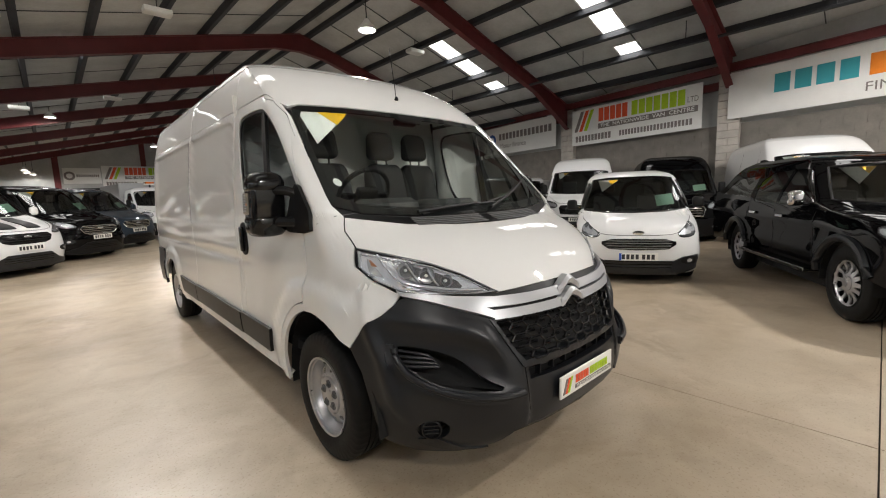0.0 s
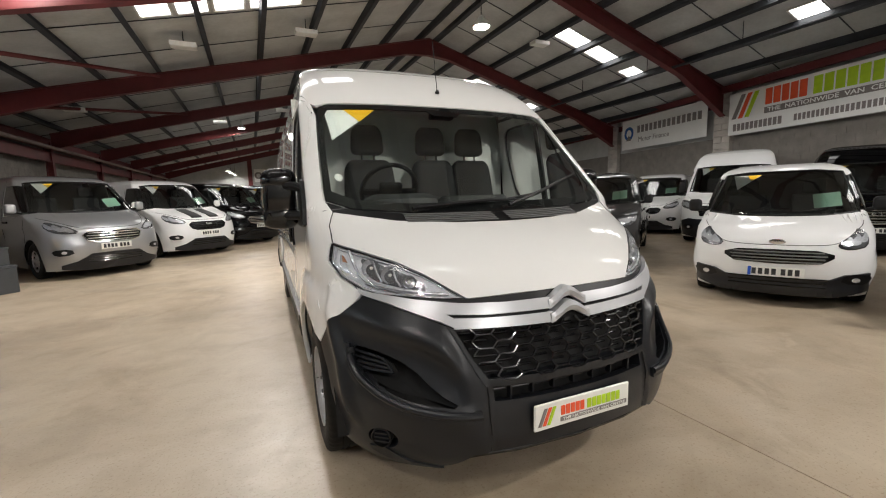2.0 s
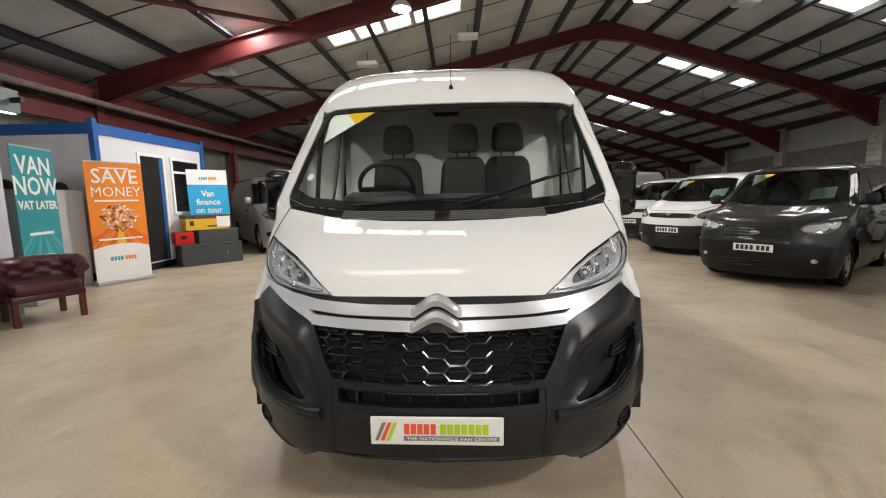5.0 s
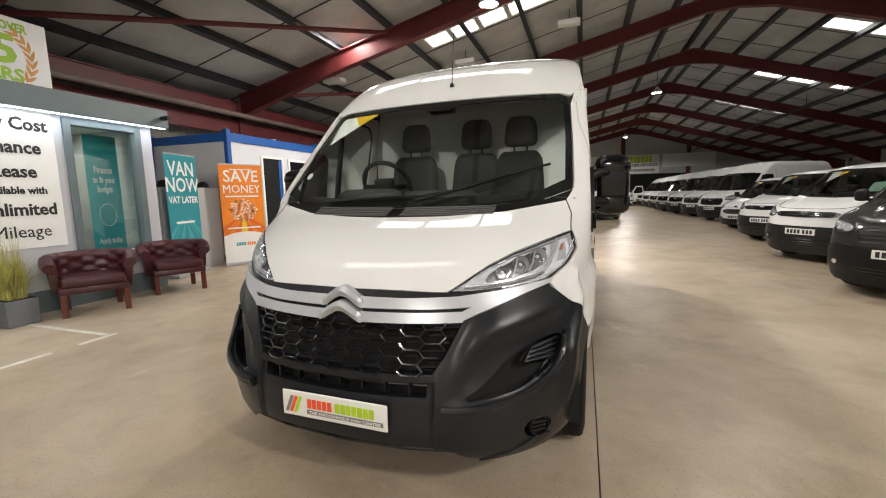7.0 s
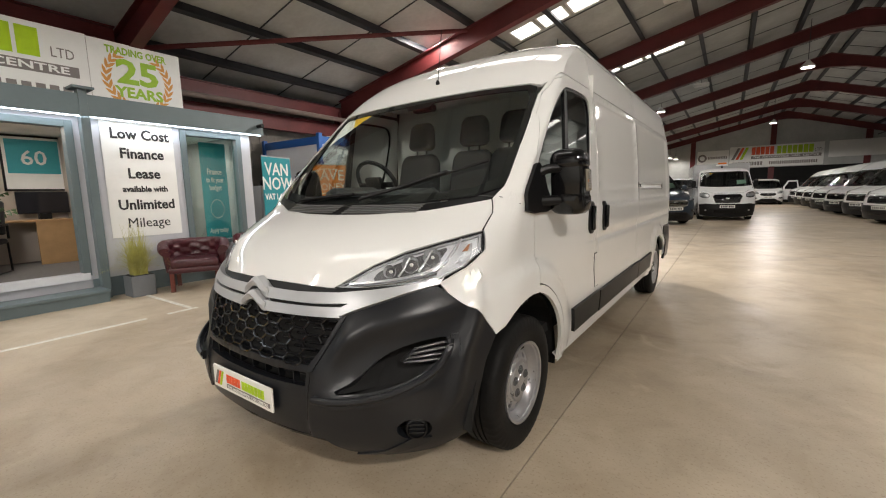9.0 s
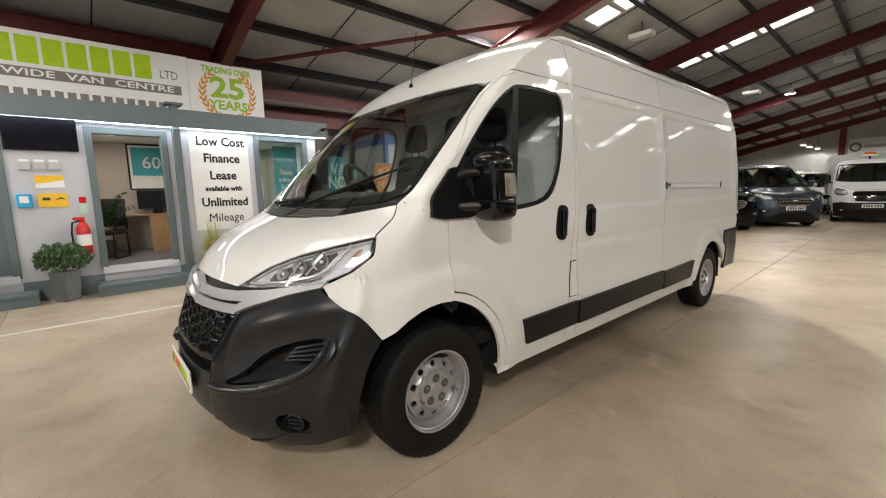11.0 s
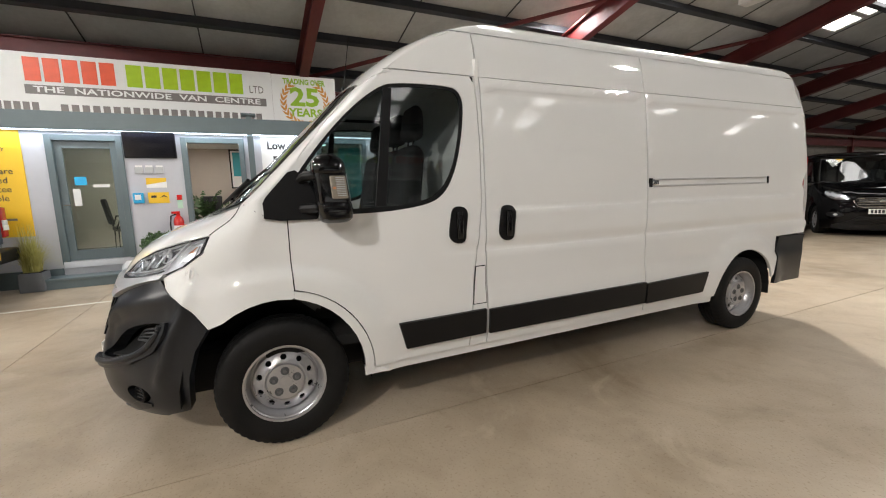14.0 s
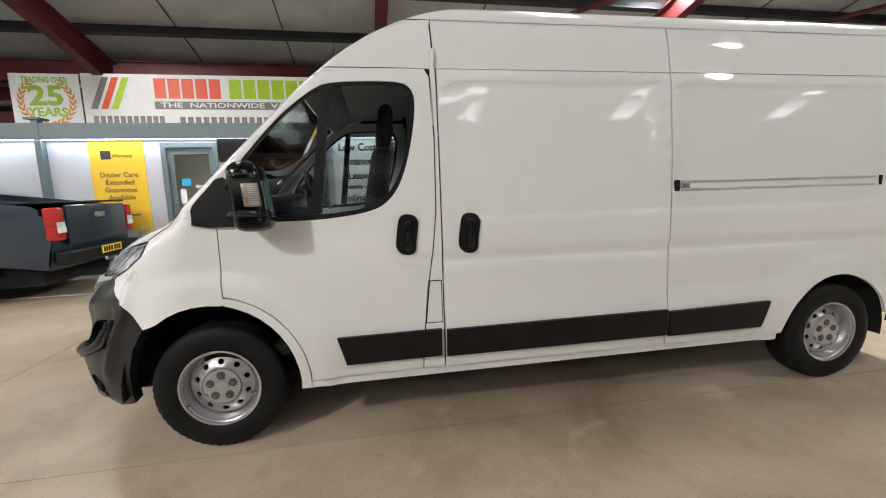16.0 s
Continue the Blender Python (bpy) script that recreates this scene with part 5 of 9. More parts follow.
for s in (1, -1):
    part("roof_rib", tube([(s * 0.62, 2.8 + 0.25 * k, 2.522 - (0.035 if k in (0,) else 0)) for k in range(11)], 0.018, 8), WHITE_VAN, VAN)
ant = part("aerial_base", lathe([(0.014, 0.0), (0.016, 0.012), (0.008, 0.03), (0, 0.032)], 12, "z"), PLASTIC_BLACK, VAN)
ant.location = (0.03, 1.597, 2.162)
part("aerial", tube([(0.03, 1.60, 2.18), (0.03, 1.66, 2.56)], 0.003, 6), PLASTIC_BLACK, VAN)

# headlamps
hl = [HF(0.462, 0.966), HF(0.52, 1.0), HF(0.60, 1.058), HF(0.70, 1.11), HF(0.82, 1.153), HF(0.935, 1.192), HS(0.685, 1.192), HS(0.645, 1.115), HS(0.555, 1.045), HF(0.852, 1.0), HF(0.78, 0.982), HF(0.62, 0.966)]
for s in (1, -1):
    f = (lambda q: q) if s > 0 else mirror_s
    lampo = thing("headlamp", "clear headlamp with chrome reflectors", "")
    del lampo["label"]
    lampo.parent = VAN
    o = skin("lens", f(hl), LENS, thick=0.0, offset=0.004, parent=lampo, step=(0.05, 0.03))[0]
    o.visible_shadow = False
    skin("housing", f(hl), LAMP_BOWL, thick=0.003, offset=-0.030, parent=lampo, step=(0.03, 0.02))
    cx = sum(p[0] for p in hl) / len(hl)
    inner = [(cx + (a - cx) * 0.988, 1.06 + (b - 1.06) * 0.965) for a, b in hl]
    skin("bezel", f(hl), PLASTIC_BLACK, [f(inner)], 0.006, 0.0, parent=lampo, step=(0.05, 0.03))
    wall = [(cx + (a - cx) * 0.95, 1.06 + (b - 1.06) * 0.88) for a, b in hl]
    skin("clear_rim", f(inner), LAMP_CHROME, [f(wall)], 0.012, -0.010, parent=lampo, step=(0.03, 0.02))
    # main chambers: smoked surround with faceted bowls and a glass bulb in each
    chamber = smooth_poly([HF(0.60, 1.000), HF(0.625, 1.052), HF(0.71, 1.096), HF(0.80, 1.132), HF(0.845, 1.148), HF(0.838, 1.085), HF(0.815, 1.042), HF(0.75, 1.022), HF(0.66, 1.008)], 1)
    skin("chamber", f(chamber), LAMP_SMOKE, thick=0.003, offset=-0.028, parent=lampo, step=(0.03, 0.02))
    for x, z, r, a in ((0.665, 1.034, 0.030, 16), (0.735, 1.062, 0.040, 22), (0.802, 1.090, 0.042, 30)):
        c = Vector(HERO.place(s * HF(x, z)[0], z))
        q = pose(c.x, c.y + 0.014, c.z, -14, 0, s * a) @ Matrix.Diagonal((1.0, 1, 1.0, 1))
        part("reflector", moved(lathe([(r, -0.006), (r * 0.9, 0.012), (r * 0.62, 0.028), (r * 0.3, 0.036), (0.010, 0.038)], 10, "y", caps=False), q), LAMP_CHROME, lampo)
        part("bulb", moved(lathe([(0.0, 0.004), (0.007, 0.006), (0.008, 0.014), (0.006, 0.036)], 12, "y"), q), PLATE_WHITE, lampo, smooth=True)
    for rows in (((0.70, 1.012), (0.712, 1.040), (0.716, 1.092)), ((0.768, 1.030), (0.782, 1.070), (0.786, 1.122))):
        P = [Vector(HERO.place(s * HF(x, z)[0], z)) + Vector((0, 0.020, 0)) for x, z in rows]
        part("chamber_rib", tube(P, 0.005, 6), LAMP_CHROME, lampo, smooth=True)
    # bright guide: down between the main chamber and the side lamp, then along the lower edge to the tip
    rows = ((0.872, 1.160), (0.866, 1.110), (0.852, 1.062), (0.83, 1.036), (0.79, 1.020), (0.70, 1.000), (0.60, 0.987), (0.52, 0.981))
    P = [Vector(HERO.place(s * HF(x, z)[0], z)) + Vector((0, 0.012, 0)) for x, z in rows]
    part("light_guide", tube(P, 0.0075, 8), LAMP_CHROME, lampo, smooth=True)
    P = [p + Vector((0, 0.002, -0.016)) for p in P[3:]]
    part("lamp_frame", tube(P, 0.005, 6), CHROME, lampo, smooth=True)
    am = [HF(0.895, 1.065), HF(0.915, 1.150), HS(0.625, 1.155), HS(0.585, 1.075)]
    skin("indicator", f(am), LAMP_CHROME, thick=0.006, offset=-0.022, parent=lampo, step=(0.03, 0.02))
    am = [HF(0.900, 1.118), HF(0.908, 1.148), HS(0.615, 1.150), HS(0.590, 1.118)]
    skin("reflex", f(am), AMBER_DULL, thick=0.006, offset=-0.0215, parent=lampo, step=(0.04, 0.03))

# mirrors
LENS_CLEAR = material("clear_indicator_lens", (0.30, 0.27, 0.22), 0.22, metal=0.4, noise_scale=30, amount=0.25)


def mirror_stack(s, levels, r):
    """Rounded block on side s of the van: levels of (z, x near, x far, y front, y rear), corner radius r."""
    bm = bmesh.new()
    rings = []
    for z, x0, x1, y0, y1 in levels:
        q = min(r, (x1 - x0) * 0.49, (y1 - y0) * 0.49)
        ring = []
        for cx, cy, a0 in ((x1 - q, y1 - q, 0), (x0 + q, y1 - q, 90), (x0 + q, y0 + q, 180), (x1 - q, y0 + q, 270)):
            for i in range(6):
                a = math.radians(a0 + 18 * i)
                ring.append(bm.verts.new((s * (cx + q * math.cos(a)), 0.045 + cy + q * math.sin(a), z)))
        rings.append(ring)
    n = len(rings[0])
    for a, b in zip(rings, rings[1:]):
        for i in range(n):
            bm.faces.new((a[i], a[(i + 1) % n], b[(i + 1) % n], b[i]))
    bm.faces.new(rings[0])
    bm.faces.new(rings[-1])
    bmesh.ops.recalc_face_normals(bm, faces=bm.faces[:])
    return bm


for s in (1, -1):
    mi = thing("door_mirror", "", "")
    mi.parent = VAN
    base = smooth_poly([HS(0.945, 1.258), HS(1.29, 1.258), HS(1.27, 1.33), HS(1.17, 1.48), HS(1.10, 1.53), HS(1.02, 1.44), HS(0.95, 1.32)], 1)
    skin("mirror_base", base if s > 0 else mirror_s(base), PLASTIC_BLACK, thick=0.03, offset=0.02, parent=mi, label="black mirror base", step=(0.05, 0.04))
    part("arm", tube([(s * 1.02, 1.14, 1.315), (s * 1.06, 1.18, 1.318), (s * 1.12, 1.24, 1.32)], 0.028, 10), PLASTIC_BLACK, mi, smooth=True)
    part("arm", tube([(s * 1.00, 1.13, 1.46), (s * 1.05, 1.165, 1.485), (s * 1.12, 1.235, 1.49)], 0.026, 10), PLASTIC_BLACK, mi, smooth=True)
    part("shell", mirror_stack(s, [(1.285, 1.056, 1.216, 1.172, 1.318), (1.33, 1.050, 1.224, 1.164, 1.320), (1.42, 1.046, 1.224, 1.156, 1.312), (1.51, 1.048, 1.220, 1.152, 1.302), (1.54, 1.054, 1.214, 1.156, 1.294)], 0.028), GLOSS_BLACK, mi, smooth=True)
    part("top_cap", mirror_stack(s, [(1.492, 1.042, 1.226, 1.146, 1.300), (1.505, 1.038, 1.232, 1.142, 1.306), (1.54, 1.038, 1.228, 1.142, 1.303), (1.565, 1.046, 1.218, 1.150, 1.292), (1.582, 1.062, 1.200, 1.166, 1.276), (1.590, 1.088, 1.170, 1.19, 1.25)], 0.052), GLOSS_BLACK, mi, "gloss black mirror cap", smooth=True)
    part("bottom_cap", mirror_stack(s, [(1.240, 1.085, 1.180, 1.20, 1.292), (1.247, 1.058, 1.208, 1.178, 1.316), (1.265, 1.044, 1.226, 1.164, 1.330), (1.30, 1.038, 1.232, 1.156, 1.334), (1.338, 1.038, 1.232, 1.152, 1.329), (1.350, 1.042, 1.226, 1.158, 1.322)], 0.048), GLOSS_BLACK, mi, smooth=True)
    part("mirror_glass", mirror_stack(s, [(1.352, 1.07, 1.20, 1.30, 1.3215), (1.49, 1.07, 1.20, 1.29, 1.308)], 0.006), CHROME, mi, "mirror glass")
    rp = part("repeater", mirror_stack(s, [(1.366, 1.20, 1.2275, 1.228, 1.302), (1.372, 1.20, 1.231, 1.224, 1.306), (1.474, 1.20, 1.230, 1.216, 1.296), (1.480, 1.20, 1.2265, 1.220, 1.292)], 0.007), LENS_CLEAR, mi, "clear ribbed indicator lens", smooth=True)
    for k in range(11):
        z = 1.380 + 0.0088 * k
        dy = (1.380 - z) * 0.09
        part("lens_rib", box(min(s * 1.2285, s * 1.2325), max(s * 1.2285, s * 1.2325), 1.297 + dy, 1.340 + dy, z, z + 0.0034), LAMP_CHROME, rp)
    part("repeater_bulb", box(min(s * 1.229, s * 1.2318), max(s * 1.229, s * 1.2318), 1.275, 1.290, 1.413, 1.426), AMBER_DULL, rp)

# door handles and the slide rail
for s in (1, -1):
    for y, z in ((2.068, 1.175), (2.43, 1.17)) if s > 0 else ((2.068, 1.175),):
        hd = thing("handle", "", "")
        hd.parent = VAN
        po = smooth_poly([HS(y - 0.055, z - 0.115), HS(y + 0.055, z - 0.115), HS(y + 0.06, z), HS(y + 0.055, z + 0.115), HS(y - 0.055, z + 0.115), HS(y - 0.06, z)], 2)
        skin("handle_plate", po if s > 0 else mirror_s(po), PLASTIC_BLACK, thick=0.02, offset=0.010, parent=hd, label="black recessed handle", step=(0.03, 0.03))
        x = HERO.place(HS(y, z)[0], z)[0]
        xa, xb = sorted((s * (x + 0.008), s * (x + 0.034)))
        part("grip", box(xa, xb, y - 0.022, y + 0.022, z - 0.09, z + 0.085, 0.01, seg=3), GLOSS_BLACK, hd, smooth=True)
rail = part("slide_rail", box(0.978, 0.994, 3.745, 5.32, 1.372, 1.438, 0.003), RAIL_METAL, VAN, "bright metal slide rail")
part("rail_lip", box(0.990, 1.012, 3.80, 5.27, 1.424, 1.438, 0.003), RAIL_METAL, rail)
part("rail_lip", box(0.990, 1.012, 3.80, 5.27, 1.372, 1.388, 0.003), RAIL_METAL, rail)
part("rail_groove", box(0.990, 1.0, 3.80, 5.27, 1.402, 1.409), DARK_VOID, rail)
part("rail_end", box(0.985, 1.014, 3.742, 3.785, 1.370, 1.440, 0.004), PLASTIC_BLACK, rail)
part("rail_catch", box(0.988, 1.018, 3.79, 3.85, 1.385, 1.425, 0.006), CHROME, rail)
part("rail_end", box(0.985, 1.012, 5.302, 5.325, 1.372, 1.438, 0.004), PLASTIC_BLACK, rail)

# wheels
for x in (0.905, -0.905):
    wheel(VAN, x, 0.988, 0.356, 0.215, 0.216)
    wheel(VAN, x, 5.03, 0.345, 0.215, 0.212)

# wipers
for pts in ([(-0.50, 1.335), (-0.25, 1.352), (0.0, 1.366), (0.20, 1.368)], [(0.09, 1.335), (0.35, 1.40), (0.60, 1.475), (0.80, 1.53)]):
    wp = thing("wiper", "", "")
    wp.parent = VAN
    P = [Vector(HERO.place(HF(x, z)[0], z)) + Vector((0, -0.03, 0.01)) for x, z in pts]
    part("wiper_arm", tube(P[:3], 0.011, 6), PLASTIC_BLACK, wp)
    Q = [Vector(HERO.place(HF(x, z)[0], z)) + Vector((0, -0.012, 0.006)) for x, z in [(pts[1][0] - 0.22, pts[1][1] - 0.028), *pts[1:]]]
    part("wiper_blade", tube(Q, 0.008, 6), PLASTIC_BLACK, wp)

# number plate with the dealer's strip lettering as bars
pl = part("show_plate", box(-0.262, 0.262, -0.012, 0, -0.058, 0.058, 0.004, seg=1), PLATE_WHITE, VAN, "white dealer show plate with coloured bars")
pl.location = (0, -0.008, 0.472)
ORANGE_INK = material("orange_red_ink", (0.80, 0.10, 0.03), 0.5)
LIME_INK = material("lime_green_ink", (0.42, 0.62, 0.01), 0.5)


def slashes(parent, x, z, h, m, names=True):
    """Three slanted stripes: grey, orange and lime."""
    for k, mat in enumerate((GREY_INK, ORANGE_INK, LIME_INK)):
        a = x + k * h * 0.30
        p = part("stripe", prism([(a, z), (a + h * 0.2, z), (a + h * 0.62, z + h), (a + h * 0.42, z + h)], 0.003, "xz", -0.0015), mat, parent)
        p.matrix_local = m


slashes(pl, -0.245, -0.038, 0.075, pose(0, -0.0135, 0))
bars_text(pl, -0.13, 0.0, -0.01, 0.032, ORANGE_INK, pose(0, -0.0135, 0), 5, 0.2)
bars_text(pl, 0.012, 0.205, -0.01, 0.032, LIME_INK, pose(0, -0.0135, 0), 7, 0.2)
part("bar", box(-0.13, 0.245, -0.0145, -0.012, -0.038, -0.018), GREY_INK, pl)
text_mesh("lettering", "THE NATIONWIDE VAN CENTRE", 0.019, PLATE_WHITE, pl, pose(0.058, -0.0155, -0.029) @ FACE_NY, width=1.25, depth=0.0008)

# interior
part("bulkhead", box(-0.96, 0.96, 2.235, 2.255, 0.45, 2.2), BULKHEAD, VAN, "white steel bulkhead")
part("cab_floor", box(-0.95, 0.95, 0.9, 2.235, 0.50, 0.56), DARK_VOID, VAN)
part("headlining", box(-0.86, 0.86, 1.70, 2.235, 2.14, 2.16), BULKHEAD, VAN)
dash = prism([(0.80, 1.05), (0.86, 1.30), (1.02, 1.325), (1.28, 1.27), (1.36, 1.17), (1.30, 0.9), (1.2, 0.7)], 1.86, "yz", -0.93)
bmesh.ops.bevel(dash, geom=dash.edges[:], offset=0.025, segments=2, affect="EDGES")
dash = part("dashboard", dash, DASH, VAN, "dark grey plastic dashboard", smooth=True)
part("binnacle", moved(lathe([(0.0, 0.0), (0.14, 0.0), (0.19, -0.03), (0.2, -0.10)], 20, "z"), pose(-0.43, 1.14, 1.425) @ Matrix.Diagonal((1.25, 0.8, 1, 1))), DASH, dash, smooth=True)
part("storage_bin", moved(lathe([(0.0, 0.0), (0.17, 0.0), (0.20, -0.03), (0.2, -0.10)], 20, "z"), pose(0.08, 1.14, 1.405) @ Matrix.Diagonal((1.3, 0.8, 1, 1))), DASH, dash, smooth=True)
sw = thing("steering_wheel", "", "")
sw.parent = VAN
sw.matrix_local = pose(-0.43, 1.40, 1.455, -58, 0, 0)
part("ring", tube([(0.19 * math.cos(2 * math.pi * k / 28), 0.19 * math.sin(2 * math.pi * k / 28), 0) for k in range(28)], 0.016, 8, closed=True), PLASTIC_BLACK, sw, smooth=True)
part("boss", box(-0.08, 0.08, -0.07, 0.06, -0.05, 0.0, 0.02), PLASTIC_BLACK, sw)
part("spoke", box(-0.18, 0.18, -0.02, 0.02, -0.03, -0.008, 0.006), PLASTIC_BLACK, sw)


HEAD_Z = 1.735


def cushion(w, d, h, bevel, neck, crown):
    """A padded block that narrows towards its top, with a rounded crown."""
    bm = box(-w / 2, w / 2, -d / 2, d / 2, 0, h, bevel, seg=4)
    for v in bm.verts:
        f = v.co.z / h
        v.co.x *= 1 - neck * f ** 2
        v.co.z -= crown * (2 * abs(v.co.x) / w) ** 2 * f
        v.co.y *= 1 - 0.25 * f
    return bm


def cab_seat(x, w, heads):
    st = thing("seat", "", "")
    st.parent = VAN
    part("squab", box(x - w / 2, x + w / 2, 1.45, 1.98, 0.75, 0.93, 0.06, seg=3), CLOTH, st, smooth=True)
    for hx in heads:
        bw = w / len(heads)
        bx = x + (hx - x) * 0.98
        part("backrest", moved(cushion(bw * 0.98, 0.17, 0.72, 0.07, 0.22, 0.05), pose(bx, 1.85, 1.01, -9)), CLOTH, st, "dark cloth backrest", smooth=True)
        part("headrest", moved(cushion(0.265, 0.12, 0.25, 0.055, 0.12, 0.04), pose(hx, 1.97, HEAD_Z + 0.01, -6)), CLOTH, st, smooth=True)
        for d in (-0.05, 0.05):
            part("headrest_rod", tube([(hx + d, 1.96, HEAD_Z - 0.08), (hx + d, 1.97, HEAD_Z + 0.03)], 0.007, 6), PLASTIC_BLACK, st)


cab_seat(-0.43, 0.48, (-0.43,))
cab_seat(0.29, 0.90, (0.11, 0.475))
part("mirror_mount", box(-0.09, 0.09, 1.44, 1.50, 1.95, 1.995, 0.012), PLASTIC_BLACK, VAN)

# price card in the windscreen
card = [HF(-0.825, 1.985), HF(-0.50, 1.992), HF(-0.815, 1.765)]
wc = skin("windscreen_card", card[::-1], PAPER, thick=0.002, offset=-0.012, label="white and yellow corner card", step=(0.05, 0.04))[0]
skin("card_band", [HF(-0.70, 1.988), HF(-0.62, 1.90), HF(-0.50, 1.992)], YELLOW, thick=0.002, offset=-0.009, parent=wc, step=(0.05, 0.04))
skin("tax_label", [HF(x, z) for x, z in circle(-0.83, 1.53, 0.022, 12)], PAPER, thick=0.002, offset=-0.01, step=(0.03, 0.03))


# ---- the other vehicles ----
def pressed(axles, r, hood_z, crease_z, hood_x=0.42):
    """Relief of an ordinary vehicle: arch flares, a side crease with a hollow below it, and bonnet folds."""
    def f(x, y, z, a):
        out = back = 0.0
        if a > 1.7:
            w = min(1.0, (a - 1.7) / 0.3)
            d = z - crease_z
            out += w * 0.016 * math.exp(-(d / (0.02 if d > 0 else 0.07)) ** 2)
            out -= w * 0.014 * math.exp(-((z - crease_z + 0.22) / 0.10) ** 2)
        for c in axles:
            d = math.hypot(y - c, z - r)
            out += 0.022 * math.exp(-((d - r - 0.10) / 0.06) ** 2) * (1.0 if z < crease_z else 0.0)
        if abs(z - hood_z) < 0.16:
            k = 1 - abs(z - hood_z) / 0.16
            back -= 0.05 * k * math.exp(-((x - hood_x - 0.1 * (1 - k)) / 0.05) ** 2)
        return out, back
    return f


class Kind:
    """Sizes of a kind of vehicle; heights of its lamps and grille, outlines of its windows."""

    def __init__(self, surf, length, height, hood, screen, axles, wheel_r, style="van", **more):
        self.surf, self.length, self.height, self.hood, self.screen, self.axles, self.wheel_r, self.style = surf, length, height, hood, screen, axles, wheel_r, style
        self.more = more


def build_vehicle(name, label, category, k, m, paint, bumper=None, group="", rim_style="five", card=True, stripes=False, detail=True, grille_mat=None, frame_mat=None, plate_mat=PLATE_WHITE):
    S = k.surf
    F, D = S.front, S.side
    t = thing(name, label, category, group, m=m)
    bumper = bumper or PLASTIC
    step = (0.12, 0.075)

    def pan(nm, poly, mat, holes=(), thick=0.01, off=0.0, both=False, lab="", par=None, st=None):
        obs = [part(nm, sheet(poly, S.place, st or step, holes, thick, off), mat, par or t, lab, True)]
        if both:
            obs.append(part(nm, sheet(mirror_s(poly), S.place, st or step, [mirror_s(h) for h in holes], thick, off), mat, par or t, lab, True))
        return obs
    z0, zt = k.more.get("low", 0.17), k.height - 0.12
    zb = k.more.get("bumper_top", 0.50)
    wb, wt, wx0, wx1 = k.screen                       # windscreen: bottom, top, half widths there
    ws = [(0, wb), F(wx0 * 0.6, wb + 0.012), F(wx0, wb + 0.05), F((wx0 + wx1) / 2 + 0.01, (wb + wt) / 2), F(wx1, wt - 0.03), F(wx1 * 0.6, wt), (0, wt)]
    ws = ws + [q for q in mirror_s(ws) if abs(q[0]) > 1e-6]
    sides = [[D(y, z) for y, z in w] for w in k.more["windows"]]
    arches = []
    for a in k.axles:
        r = k.wheel_r + 0.075
        arches.append([D(a + r * math.cos(radians(b)), k.wheel_r + r * math.sin(radians(b))) for b in range(0, 181, 15)])

    def belt(lo, hi):
        """The body's outline between two heights, nose to tail, with the arches cut out of its lower edge."""
        right = [(0, lo)] + [F(S.at(S.half, lo) * q, lo) for q in (0.3, 0.6, 0.85)]
        for a, arc in zip(k.axles, arches):
            right += [D(a - k.wheel_r - 0.075, lo)] if lo < k.wheel_r else []
            right += [q for q in reversed(arc) if q[1] > lo + 0.02]
            right += [D(a + k.wheel_r + 0.075, lo)] if lo < k.wheel_r else []
        right += [(S.end(lo), lo)] + [(S.end(lo + (hi - lo) * f), lo + (hi - lo) * f) for f in (0.25, 0.5, 0.75)] + [(S.end(hi), hi)]
        right += [D(S.place(S.end(hi), hi)[1] * f, hi) for f in (0.75, 0.5)] + [F(S.at(S.half, hi) * q, hi) for q in (0.8, 0.4)] + [(0, hi)]
        return right + [q for q in mirror_s(right) if abs(q[0]) > 1e-6]
    body = pan("body", belt(z0, zt), paint, [ws] + sides + [mirror_s(w) for w in sides], lab="")[0]
    part("roof", cap(S, zt, [zt + (k.height - zt) * f for f in (0.4, 0.75, 0.92, 1.0)]), paint, t, "", True, 50)
    part("tail", tail_panel(S, z0, zt), paint, t, "", True)
    # inner lining behind the glass
    ln = bmesh.new()
    rings = []
    for z in (0.5, wb - 0.1, wb + 0.02, (wb + wt) / 2, wt + 0.02, k.height - 0.08):
        x, y, _ = S.place(S.end(z), z)
        y0 = S.at(S.nose, z) + 0.16 if z < wb else S.at(S.nose, wt) + 0.75
        w = S.at(S.half, z) - 0.09
        rings.append([ln.verts.new(p) for p in ((-w, y0 + 0.25, z), (-w * 0.7, y0 + 0.03, z), (w * 0.7, y0 + 0.03, z), (w, y0 + 0.25, z), (w, y - 0.1, z), (-w, y - 0.1, z))])
    for a, b in zip(rings, rings[1:]):
        for i in range(6):
            ln.faces.new((a[i], a[(i + 1) % 6], b[(i + 1) % 6], b[i]))
    ln.faces.new(rings[-1])
    part("cabin", ln, TRIM_DARK, t)
    part("underbody", box(-S.at(S.half, 0.4) + 0.16, S.at(S.half, 0.4) - 0.16, 0.3, k.length - 0.3, 0.2, 0.6), DARK_VOID, t)
    pan("windscreen", ws, GLASS_DARK, thick=0.0, off=-0.004)
    for w in sides:
        pan("side_window", w, GLASS_DARK, thick=0.0, off=-0.004, both=True)
    # bumper and lower grille
    low = k.more.get("lower", [(0.0, zb), (0.5, zb), (0.8, zb - 0.05), (0.80, 0.22), (0.5, 0.165), (0, 0.165)])
    lo = [F(x, z) if x else (0, z) for x, z in low]
    bp = pan("bumper", lo + [q for q in mirror_s(lo) if abs(q[0]) > 1e-6], bumper, thick=0.035, off=0.022, st=(0.06, 0.04))[0]
